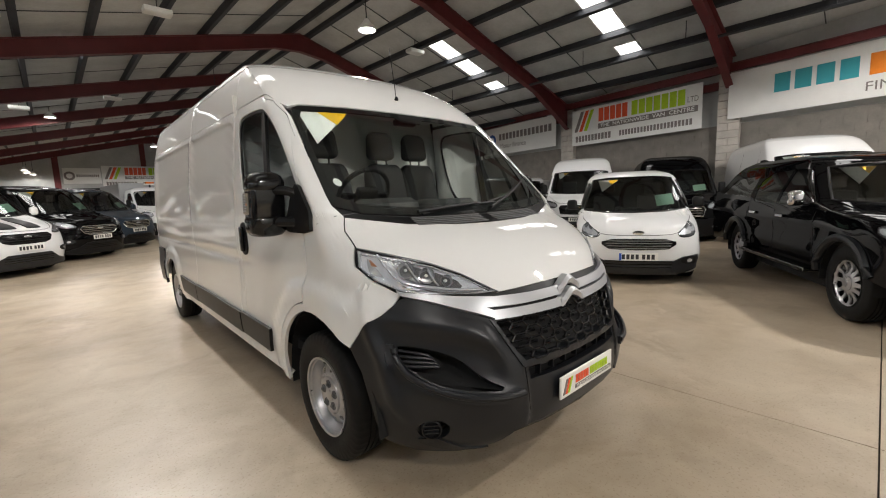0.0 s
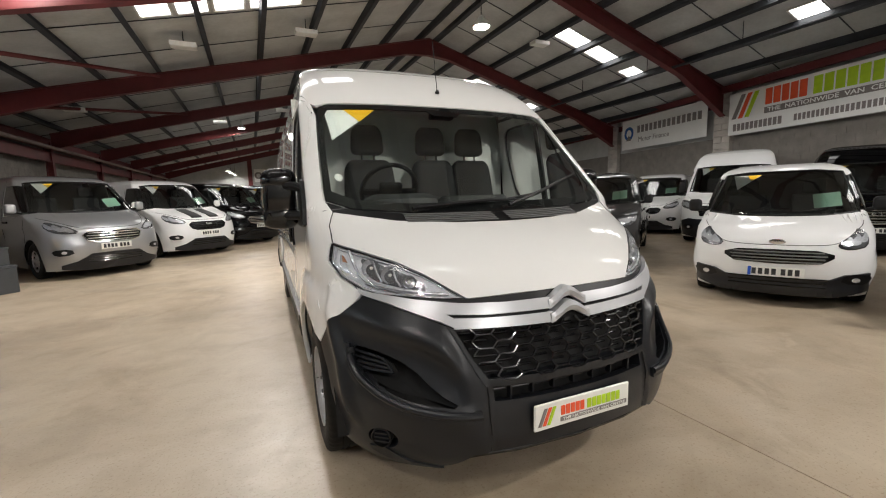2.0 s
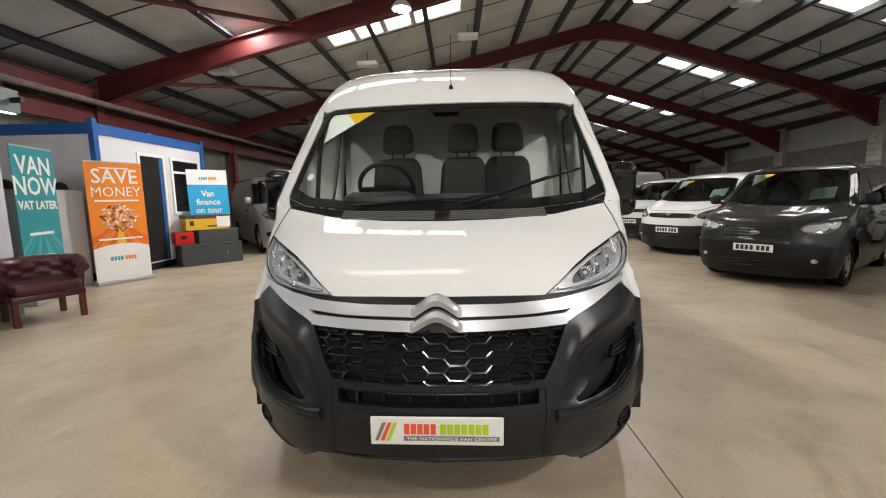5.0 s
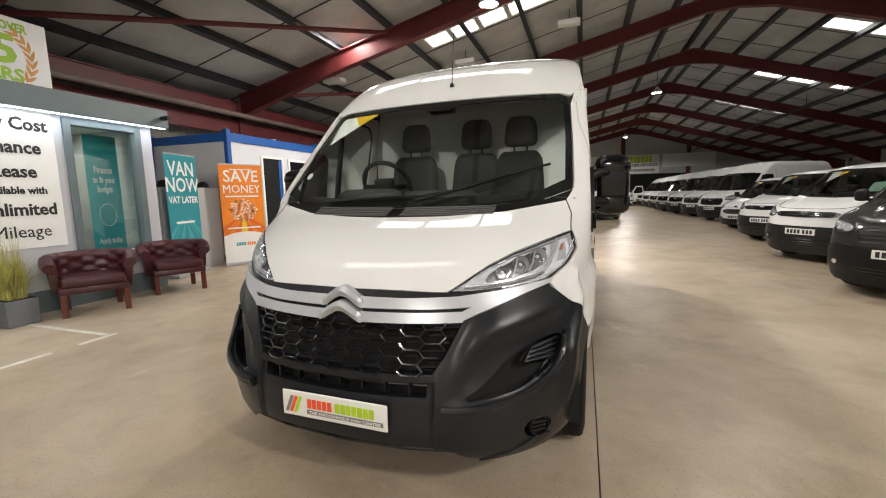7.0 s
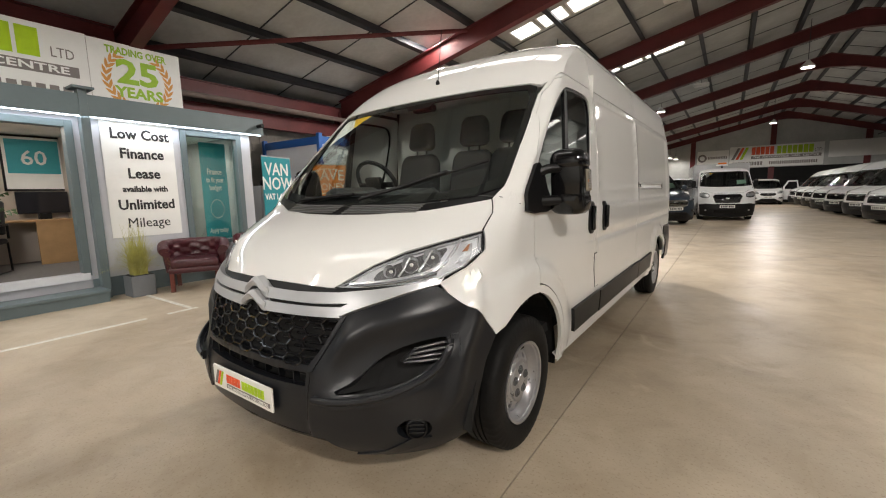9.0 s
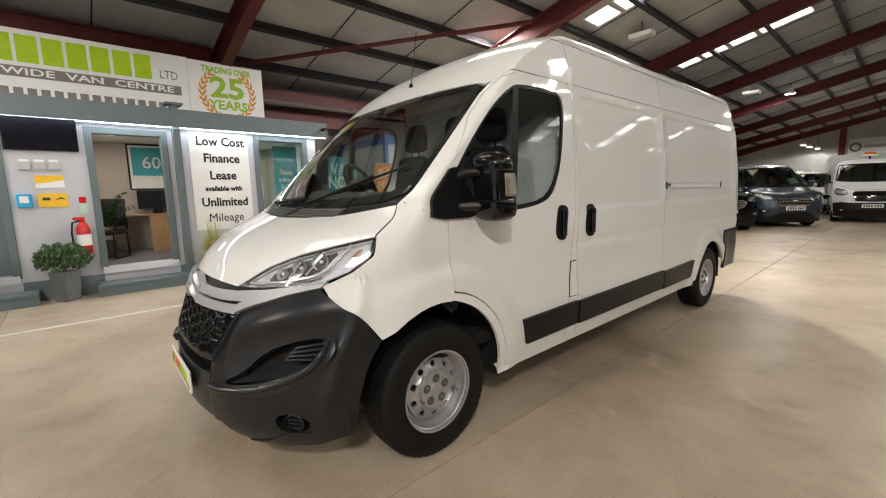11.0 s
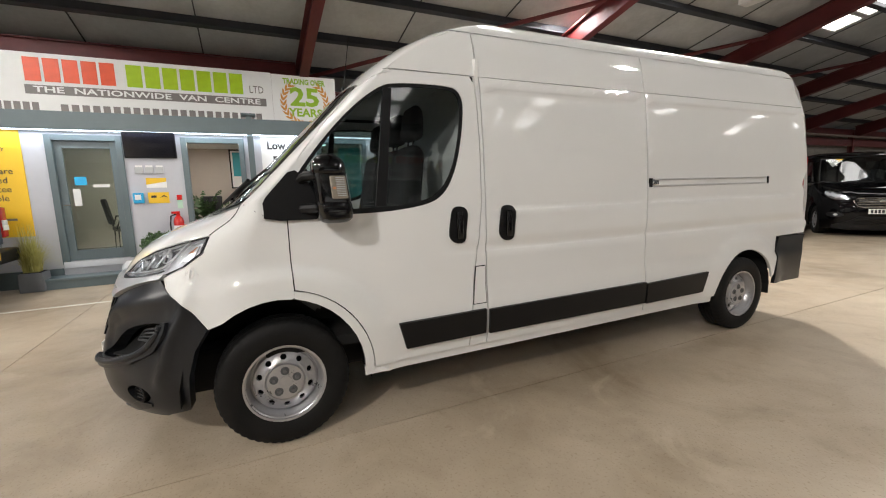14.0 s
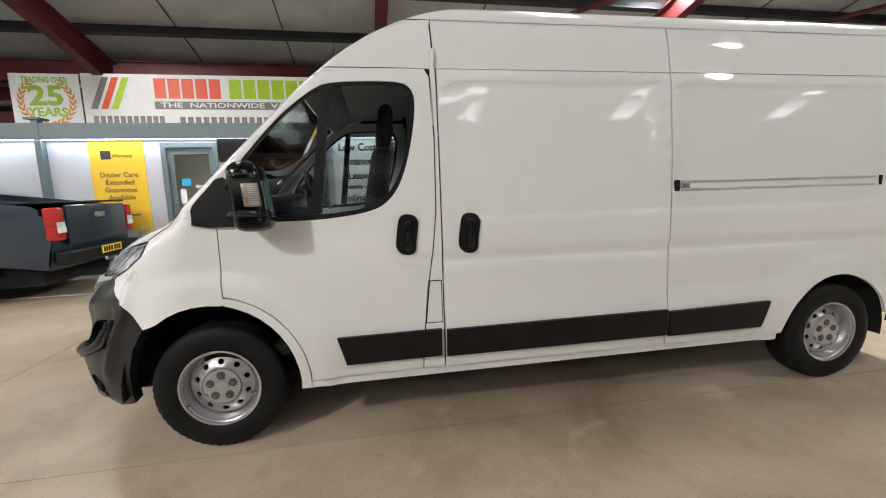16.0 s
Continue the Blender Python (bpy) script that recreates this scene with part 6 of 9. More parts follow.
    gr = k.more.get("grille", [(0, 0.80), (0.40, 0.80), (0.47, 0.74), (0.40, 0.64), (0, 0.63)])
    g = [F(x, z) if x else (0, z) for x, z in gr]
    full = g + [q for q in mirror_s(g) if abs(q[0]) > 1e-6]
    go = pan("grille", full, grille_mat or GLOSS_BLACK, thick=0.03, off=0.008, st=(0.08, 0.05))[0]
    zg0, zg1 = min(z for _, z in gr), max(z for _, z in gr)
    xg = max(x for x, _ in gr)
    nb = 4
    for i in range(nb):
        z = zg0 + (zg1 - zg0) * (i + 0.7) / (nb + 0.5)
        lim = xg * (0.9 - 0.25 * abs((z - zg0) / (zg1 - zg0) - 0.55))
        part("grille_bar", tube([Vector(S.place(F(x, z)[0], z)) + Vector((0, -0.012, 0)) for x in (-lim, -lim / 2, 0, lim / 2, lim)], 0.008, 6), frame_mat or k.more.get("bar_mat", PLASTIC_BLACK), go)
    if frame_mat:
        part("grille_frame", tube([Vector(S.place(a, b)) + Vector((0, -0.012, 0)) for a, b in full], 0.014, 6, closed=True), frame_mat, go)
    part("badge", moved(lathe([(0.0, -0.012), (0.05, -0.010), (0.06, 0.0)], 20, "y"), pose(*(Vector(S.place(0, zg1 - 0.045 if not k.more.get("badge_z") else k.more["badge_z"])) + Vector((0, -0.01, 0)))) @ Matrix.Diagonal((1.3, 1, 0.55, 1))), CHROME, t, smooth=True)
    # lower intake bars and the fold between bonnet and wings
    if detail:
        zi = (z0 + 0.06 + min(zb, zp_ := k.more.get("plate_z", 0.55)) - 0.03) / 2
        for i in range(3):
            z = zi - 0.05 + 0.045 * i
            part("intake_bar", tube([Vector(S.place(F(x, z)[0], z)) + Vector((0, -0.024, 0)) for x in (-0.45, -0.22, 0, 0.22, 0.45)], 0.009, 5), GLOSS_BLACK, bp)
    part("windscreen_seal", tube([S.place(*q) for q in refine(ws, 0.2)], 0.014, 6, closed=True), PLASTIC_BLACK, t, smooth=True)
    if k.more.get("flares"):
        for a in k.axles:
            for s in (1, -1):
                r = k.wheel_r + 0.085
                pts = [Vector(S.place(s * D(a + r * math.cos(radians(b)), max(0.42, k.wheel_r + r * math.sin(radians(b))))[0], max(0.42, k.wheel_r + r * math.sin(radians(b))))) for b in range(8, 173, 11)]
                part("arch_flare", tube(pts, 0.042, 8), PLASTIC, t, "black plastic arch flare", smooth=True)
        for s in (1, -1):
            st_ = part("side_step", box(min(s * 0.84, s * 1.0), max(s * 0.84, s * 1.0), 1.48, 3.42, 0.40, 0.45, 0.015), GLOSS_BLACK, t, "side step with a bright edge")
            part("step_edge", box(min(s * 1.0, s * 1.012), max(s * 1.0, s * 1.012), 1.46, 3.44, 0.405, 0.447, 0.004), CHROME, st_)
    # shut lines of the bonnet
    zf = zg1 + 0.05
    for s in (1, -1):
        xs = [F(s * wx0 * 1.02, wb + 0.02), F(s * wx0 * 1.03, wb - 0.06), F(s * (wx0 * 0.55 + xg * 0.5), (wb + zf) / 2), F(s * (xg + 0.04), zf + 0.02), F(s * xg * 0.6, zf), F(0.001 * s, zf)]
        xs = smooth_open(xs)
        part("bonnet_gap", tube([S.place(*q) for q in xs], 0.004, 5), DARK_VOID, t)
    # cab furniture seen through the glass
    part("dash_top", box(-wx0 + 0.1, wx0 - 0.1, S.at(S.nose, wb) + 0.12, S.at(S.nose, wb) + 0.16, wb - 0.15, wb - 0.02, 0.01), PLASTIC_BLACK, t)
    for x in (-0.38, 0.38):
        zs = wb - 0.28
        seat = part("seat", box(x - 0.24, x + 0.24, S.at(S.nose, wt) + 0.28, S.at(S.nose, wt) + 0.38, zs, wt - 0.32, 0.04, seg=2), CLOTH, t, smooth=True)
        part("headrest", box(x - 0.13, x + 0.13, S.at(S.nose, wt) + 0.30, S.at(S.nose, wt) + 0.38, wt - 0.29, wt - 0.10, 0.035, seg=2), CLOTH, seat, smooth=True)
    # headlamps
    hl = smooth_poly([F(x, z) if c == "x" else D(x, z) for c, x, z in k.more["headlamp"]], 1)
    for s in (1, -1):
        f = (lambda q: q) if s > 0 else mirror_s
        hd = thing("headlamp", "", "")
        hd.parent = t
        pan("lens", f(hl), LENS, thick=0.0, off=0.010, par=hd, st=(0.06, 0.04))
        pan("housing", f(hl), LAMP_SMOKE, thick=0.004, off=0.002, par=hd, st=(0.06, 0.04))
        cx, cz = sum(q[0] for q in hl) / len(hl), sum(q[1] for q in hl) / len(hl)
        sx, lean = math.sqrt(sum((q[0] - cx) ** 2 for q in hl) / len(hl)), sum((q[0] - cx) * (q[1] - cz) for q in hl) / sum((q[0] - cx) ** 2 for q in hl)
        for d, sc in ((-0.75, 0.40), (0.05, 0.46), (0.95, 0.40)):
            bowl = [(cx + d * sx + (q[0] - cx) * sc * 0.8, cz + d * sx * lean + (q[1] - cz) * sc * 1.25) for q in hl]
            pan("reflector", f(bowl), LAMP_CHROME, thick=0.006, off=0.0062, par=hd, st=(0.05, 0.03))
        part("lamp_edge", tube([S.place(*q) for q in f(refine(hl, 0.06))], 0.006, 5, closed=True), PLASTIC_BLACK, hd)
        if detail:
            fogc = k.more.get("fog", (0.70, 0.40))
            po = smooth_poly([F(fogc[0] + 0.13 * a, fogc[1] + 0.065 * b) for a, b in ((-1, -0.7), (0.8, -1), (1.1, 0.7), (-0.7, 1))], 1)
            fo = pan("fog_lamp", f(po), PLASTIC_BLACK, thick=0.02, off=0.024, st=(0.06, 0.04))[0]
            po = [F(fogc[0] + 0.035 * math.cos(a), fogc[1] + 0.026 * math.sin(a)) for a in [math.pi * j / 5 for j in range(10)]]
            pan("fog_lens", f(po), LAMP_CHROME, thick=0.006, off=0.031, st=(0.04, 0.03), par=fo)
        # mirror
        my, mz = k.more["mirror"]
        x = S.place(D(my, mz)[0], mz)[0]
        mi = thing("door_mirror", "", "")
        mi.parent = t
        xa, xb = sorted((s * (x + 0.05), s * (x + 0.22)))
        part("shell", box(xa, xb, my - 0.06, my + 0.05, mz - 0.02, mz + k.more.get("mirror_h", 0.16), 0.05, seg=4), k.more.get("mirror_mat") or paint, mi, smooth=True)
        part("arm", tube([(s * (x - 0.02), my, mz - 0.01), (s * (x + 0.12), my, mz + 0.02)], 0.025, 8), PLASTIC_BLACK, mi)
        for y, z in k.more.get("handles", ()):
            hx = S.place(D(y, z)[0], z)[0]
            xa, xb = sorted((s * (hx - 0.005), s * (hx + 0.025)))
            part("handle", box(xa, xb, y - 0.1, y + 0.1, z - 0.02, z + 0.02, 0.008), k.more.get("handle_mat") or paint, t)
        for a in k.axles:
            wheel(t, s * (S.at(S.half, 0.4) - 0.115), a, k.wheel_r, 0.22, k.wheel_r * 0.64, rim_style, k.more.get("rim_mat", RIM))
            bm = bmesh.new()
            rows = []
            r = k.wheel_r + 0.07
            for b in range(-5, 186, 19):
                rows.append([bm.verts.new((s * xx, a + r * math.cos(radians(b)), k.wheel_r + r * math.sin(radians(b)))) for xx in (S.at(S.half, 0.5) - 0.02, S.at(S.half, 0.5) - 0.35)])
            for p0, p1 in zip(rows, rows[1:]):
                bm.faces.new((p0[0], p0[1], p1[1], p1[0]))
            part("wheel_housing", bm, DARK_VOID, t)
        # panel gaps as thin dark channels
        for y, za, zb_ in k.more.get("seams", ()):
            pts = [Vector(S.place(s * D(y, za + (zb_ - za) * i / 8)[0], za + (zb_ - za) * i / 8)) for i in range(9)]
            part("door_gap", tube(pts, 0.0035, 5), PLASTIC_BLACK, t)
    zp = k.more.get("plate_z", 0.55)
    number_plate(t, pose(0, S.at(S.nose, zp) - 0.018, zp), plate_mat)
    if card:
        cz = wt - 0.03
        cx = -wx1 * 0.86
        c = [F(cx, cz), F(cx + 0.33, cz), F(cx + 0.06, cz - 0.20)]
        co = pan("windscreen_card", c[::-1], PAPER, thick=0.002, off=-0.008, st=(0.1, 0.08))[0]
        pan("card_band", [F(cx + 0.17, cz - 0.004), F(cx + 0.21, cz - 0.085), F(cx + 0.325, cz - 0.003)], YELLOW, thick=0.002, off=-0.005, par=co, st=(0.1, 0.08))
        c = [F(wx0 * 0.45, wb + 0.10), F(wx0 * 0.80, wb + 0.13), F(wx0 * 0.78, wb + 0.30), F(wx0 * 0.43, wb + 0.27)]
        pan("price_card", c, GREEN_CARD, thick=0.002, off=-0.008, st=(0.1, 0.08))
    for pts in ([(-0.45, wb + 0.03), (-0.1, wb + 0.05), (0.15, wb + 0.06)], [(0.1, wb + 0.03), (0.4, wb + 0.06), (0.62, wb + 0.10)]) if detail else ():
        part("wiper", tube([Vector(S.place(F(x * wx0, z)[0], z)) + Vector((0, -0.012, 0.006)) for x, z in pts], 0.009, 6), PLASTIC_BLACK, t)
    if stripes:
        for x0, x1 in ((-0.36, -0.10), (0.10, 0.36)):
            zh0, zh1 = zg1 + 0.10, wb - 0.03
            poly = [F(x0, zh0), F(x1, zh0), F(x1, zh1), F(x0, zh1)]
            pan("bonnet_stripe", poly, PLASTIC_BLACK, thick=0.02, off=0.016, st=(0.05, 0.03))
    return t


CUSTOM = Kind(Surf(
    nose=[(0.12, 0.12), (0.2, 0.06), (0.3, 0.05), (0.42, 0.01), (0.6, 0.0), (0.8, 0.03), (0.92, 0.08), (0.99, 0.17), (1.05, 0.36), (1.11, 0.62), (1.17, 0.90), (1.23, 1.00), (1.80, 1.66), (1.90, 1.85), (1.95, 2.1), (1.98, 2.5)],
    half=[(0.2, 0.93), (0.4, 0.97), (0.8, 0.99), (1.1, 0.98), (1.3, 0.955), (1.75, 0.86), (1.88, 0.80), (1.95, 0.7), (1.98, 0.55)],
    corner=[(0.2, 0.45), (0.6, 0.55), (0.9, 0.62), (1.1, 0.45), (1.25, 0.30), (1.98, 0.28)],
    tail=[(0.2, 4.9), (1.0, 4.97), (1.6, 4.93), (1.98, 4.75)], relief=pressed((0.93, 3.86), 0.335, 1.05, 0.98, 0.46)), 4.97, 1.98, 1.1, (1.20, 1.83, 0.87, 0.72), (0.93, 3.86), 0.335,
    windows=[[(1.10, 1.22), (1.25, 1.38), (1.66, 1.72), (1.78, 1.755), (2.18, 1.75), (2.22, 1.5), (2.16, 1.17), (1.5, 1.15)]],
    headlamp=[("x", 0.52, 0.84), ("x", 0.60, 0.93), ("x", 0.75, 1.00), ("y", 0.62, 1.06), ("y", 0.52, 0.98), ("x", 0.86, 0.87), ("x", 0.72, 0.83)],
    grille=[(0, 0.865), (0.42, 0.865), (0.50, 0.80), (0.44, 0.70), (0.32, 0.66), (0, 0.655)], badge_z=0.80,
    lower=[(0, 0.46), (0.40, 0.455), (0.50, 0.39), (0.60, 0.33), (0.80, 0.27), (0.80, 0.20), (0.5, 0.165), (0, 0.165)], fog=(0.76, 0.50), mirror=(1.30, 1.24), plate_z=0.575,
    handles=((2.05, 1.05),), seams=((1.18, 0.55, 1.2), (2.25, 0.35, 1.85), (3.45, 0.35, 1.85)), handle_mat=PLASTIC_BLACK)
COURIER = Kind(Surf(
    nose=[(0.12, 0.12), (0.2, 0.02), (0.3, 0.04), (0.42, 0.0), (0.62, 0.0), (0.74, 0.03), (0.83, 0.10), (0.90, 0.22), (0.96, 0.45), (1.01, 0.70), (1.05, 0.80), (1.58, 1.42), (1.66, 1.58), (1.71, 1.8), (1.74, 2.2)],
    half=[(0.2, 0.80), (0.4, 0.86), (0.7, 0.882), (0.95, 0.87), (1.2, 0.83), (1.55, 0.74), (1.66, 0.68), (1.74, 0.5)],
    corner=[(0.2, 0.42), (0.6, 0.52), (0.88, 0.62), (1.02, 0.42), (1.15, 0.28), (1.74, 0.25)],
    tail=[(0.2, 4.1), (1.0, 4.16), (1.74, 4.0)], relief=pressed((0.85, 3.34), 0.315, 0.93, 0.88, 0.4)), 4.16, 1.74, 1.0, (1.03, 1.615, 0.77, 0.63), (0.85, 3.34), 0.315,
    windows=[[(1.0, 1.12), (1.15, 1.28), (1.48, 1.53), (1.6, 1.56), (2.0, 1.56), (2.02, 1.3), (1.95, 1.03), (1.3, 1.01)]],
    headlamp=[("x", 0.52, 0.72), ("x", 0.56, 0.79), ("x", 0.68, 0.86), ("y", 0.50, 0.92), ("y", 0.44, 0.84), ("x", 0.78, 0.73), ("x", 0.64, 0.69)],
    grille=[(0, 0.685), (0.36, 0.68), (0.50, 0.64), (0.50, 0.60), (0.40, 0.535), (0, 0.52)], badge_z=0.77,
    lower=[(0, 0.36), (0.48, 0.36), (0.60, 0.42), (0.80, 0.44), (0.80, 0.23), (0.5, 0.165), (0, 0.165)], fog=(0.68, 0.37), mirror=(1.16, 1.10), plate_z=0.425,
    handles=((1.85, 0.98),), seams=((1.02, 0.5, 1.08), (2.05, 0.35, 1.6)), mirror_mat=PLASTIC_BLACK, bar_mat=TRIM_GREY)
BERLINGO = Kind(Surf(
    nose=[(0.12, 0.12), (0.2, 0.06), (0.3, 0.05), (0.42, 0.0), (0.62, 0.0), (0.85, 0.03), (0.97, 0.09), (1.04, 0.20), (1.10, 0.45), (1.16, 0.74), (1.20, 0.84), (1.68, 1.45), (1.76, 1.62), (1.80, 1.85), (1.84, 2.3)],
    half=[(0.2, 0.85), (0.4, 0.91), (0.8, 0.925), (1.05, 0.91), (1.3, 0.87), (1.65, 0.77), (1.76, 0.71), (1.84, 0.5)],
    corner=[(0.2, 0.40), (0.6, 0.48), (0.95, 0.55), (1.1, 0.40), (1.22, 0.28), (1.84, 0.25)],
    tail=[(0.2, 4.35), (1.0, 4.40), (1.84, 4.25)], relief=pressed((0.89, 3.67), 0.325, 1.06, 0.92, 0.44)), 4.40, 1.84, 1.1, (1.17, 1.70, 0.79, 0.65), (0.89, 3.67), 0.325,
    windows=[[(1.05, 1.2), (1.2, 1.36), (1.52, 1.62), (1.65, 1.66), (2.05, 1.66), (2.08, 1.4), (2.0, 1.15), (1.3, 1.13)]],
    headlamp=[("x", 0.55, 0.86), ("x", 0.60, 0.93), ("x", 0.70, 0.99), ("y", 0.50, 1.04), ("y", 0.45, 0.93), ("x", 0.82, 0.83), ("x", 0.66, 0.82)],
    grille=[(0, 0.93), (0.45, 0.925), (0.55, 0.90), (0.5, 0.84), (0, 0.82)], badge_z=0.90,
    lower=[(0, 0.66), (0.5, 0.66), (0.72, 0.68), (0.84, 0.62), (0.82, 0.23), (0.5, 0.165), (0, 0.165)], bumper_top=0.66, fog=(0.68, 0.44), mirror=(1.20, 1.20), plate_z=0.56,
    handles=((1.9, 1.05),), seams=((1.06, 0.5, 1.15), (2.12, 0.35, 1.7)), mirror_mat=PLASTIC_BLACK)
EXPERT = Kind(Surf(
    nose=[(0.12, 0.12), (0.2, 0.06), (0.3, 0.05), (0.42, 0.0), (0.62, 0.0), (0.85, 0.03), (0.97, 0.10), (1.04, 0.22), (1.10, 0.50), (1.16, 0.80), (1.22, 0.92), (1.74, 1.58), (1.82, 1.75), (1.87, 2.0), (1.90, 2.4)],
    half=[(0.2, 0.88), (0.4, 0.94), (0.8, 0.96), (1.1, 0.945), (1.3, 0.91), (1.7, 0.80), (1.82, 0.74), (1.90, 0.5)],
    corner=[(0.2, 0.42), (0.6, 0.50), (0.95, 0.58), (1.1, 0.42), (1.25, 0.28), (1.90, 0.25)],
    tail=[(0.2, 4.9), (1.0, 4.96), (1.90, 4.8)], relief=pressed((0.90, 3.65), 0.335, 1.06, 0.95, 0.46)), 4.40, 1.90, 1.1, (1.19, 1.76, 0.82, 0.68), (0.90, 3.65), 0.335,
    windows=[[(1.1, 1.22), (1.25, 1.38), (1.6, 1.66), (1.72, 1.70), (2.15, 1.70), (2.18, 1.45), (2.1, 1.18), (1.4, 1.15)], [(2.26, 1.20), (2.28, 1.68), (3.1, 1.68), (3.1, 1.2)]],
    headlamp=[("x", 0.50, 0.86), ("x", 0.55, 0.95), ("x", 0.72, 0.99), ("y", 0.50, 1.02), ("y", 0.42, 0.92), ("x", 0.82, 0.81), ("x", 0.64, 0.80)],
    grille=[(0, 0.90), (0.42, 0.90), (0.48, 0.85), (0.42, 0.72), (0, 0.70)], badge_z=0.81,
    lower=[(0, 0.66), (0.5, 0.66), (0.72, 0.68), (0.86, 0.62), (0.83, 0.23), (0.5, 0.165), (0, 0.165)], fog=(0.70, 0.43), mirror=(1.26, 1.22), plate_z=0.58, mirror_mat=PLASTIC_BLACK,
    handles=((2.0, 1.05),), seams=((1.1, 0.5, 1.15), (2.22, 0.35, 1.75), (3.3, 0.35, 1.75)))
BIGVAN = Kind(Surf(
    nose=[(0.12, 0.12), (0.2, 0.06), (0.3, 0.05), (0.45, 0.0), (0.7, 0.0), (0.95, 0.05), (1.08, 0.14), (1.15, 0.30), (1.22, 0.60), (1.28, 0.80), (1.34, 0.90), (2.02, 1.55), (2.2, 1.75), (2.36, 2.0), (2.46, 2.3), (2.5, 2.7)],
    half=[(0.2, 0.94), (0.45, 1.0), (1.0, 1.02), (1.4, 1.0), (2.0, 0.94), (2.3, 0.87), (2.44, 0.76), (2.5, 0.6)],
    corner=[(0.2, 0.45), (0.7, 0.55), (1.0, 0.6), (1.2, 0.45), (1.36, 0.28), (2.5, 0.28)],
    tail=[(0.2, 5.45), (1.0, 5.5), (2.0, 5.45), (2.5, 5.25)], relief=pressed((1.0, 4.4), 0.35, 1.16, 1.02, 0.5)), 5.5, 2.5, 1.2, (1.30, 2.02, 0.90, 0.82), (1.0, 4.4), 0.35,
    windows=[[(1.15, 1.32), (1.3, 1.50), (1.62, 1.90), (1.75, 1.95), (2.15, 1.95), (2.2, 1.6), (2.1, 1.28), (1.4, 1.25)]],
    headlamp=[("x", 0.58, 0.94), ("x", 0.64, 1.05), ("x", 0.76, 1.10), ("y", 0.62, 1.14), ("y", 0.5, 1.0), ("x", 0.88, 0.92), ("x", 0.72, 0.90)],
    grille=[(0, 0.98), (0.50, 0.98), (0.55, 0.90), (0.5, 0.72), (0, 0.70)], badge_z=0.90, bumper_top=0.66,
    lower=[(0, 0.64), (0.55, 0.64), (0.75, 0.66), (0.93, 0.60), (0.90, 0.23), (0.5, 0.165), (0, 0.165)], fog=(0.74, 0.44), mirror=(1.36, 1.34), plate_z=0.56, mirror_h=0.3,
    handles=((2.1, 1.12),), seams=((1.2, 0.5, 1.3), (2.3, 0.35, 2.2), (3.6, 0.35, 2.2)), mirror_mat=PLASTIC_BLACK)
PICKUP = Kind(Surf(
    nose=[(0.3, 0.15), (0.45, 0.06), (0.7, 0.0), (0.9, 0.02), (1.0, 0.09), (1.05, 0.22), (1.10, 0.75), (1.14, 1.25), (1.18, 1.38), (1.62, 1.98), (1.70, 2.15), (1.75, 2.4), (1.78, 2.8)],
    half=[(0.3, 0.84), (0.5, 0.90), (0.9, 0.915), (1.1, 0.89), (1.3, 0.83), (1.62, 0.68), (1.72, 0.60), (1.78, 0.45)],
    corner=[(0.3, 0.35), (0.7, 0.45), (1.0, 0.5), (1.1, 0.42), (1.2, 0.3), (1.78, 0.25)],
    tail=[(0.3, 5.2), (1.1, 5.25), (1.25, 5.1), (1.6, 4.75), (1.78, 4.5)], relief=pressed((0.95, 3.95), 0.385, 1.06, 1.0, 0.42)), 5.25, 1.78, 1.1, (1.165, 1.62, 0.74, 0.58), (0.95, 3.95), 0.385,
    windows=[[(1.62, 1.18), (1.75, 1.28), (2.1, 1.56), (2.2, 1.59), (2.52, 1.60), (2.55, 1.15)], [(2.62, 1.15), (2.60, 1.60), (3.15, 1.58), (3.42, 1.45), (3.38, 1.16)], [(3.55, 1.22), (3.60, 1.55), (4.5, 1.50), (4.85, 1.25)]],
    headlamp=[("x", 0.50, 0.90), ("x", 0.55, 0.97), ("x", 0.70, 1.0), ("y", 0.52, 1.02), ("y", 0.46, 0.92), ("x", 0.80, 0.88), ("x", 0.62, 0.87)],
    grille=[(0, 0.98), (0.40, 0.97), (0.46, 0.90), (0.40, 0.66), (0, 0.64)], badge_z=0.90, bumper_top=0.55,
    lower=[(0, 0.52), (0.55, 0.52), (0.80, 0.58), (0.84, 0.50), (0.80, 0.42), (0.5, 0.34), (0, 0.33)], fog=(0.70, 0.62), mirror=(1.76, 1.17), plate_z=0.55, mirror_mat=CHROME, flares=True, low=0.40,
    handles=((2.35, 1.0), (3.25, 1.0)), seams=((1.55, 0.5, 1.15), (2.58, 0.5, 1.6), (3.5, 0.8, 1.55)), handle_mat=CHROME)


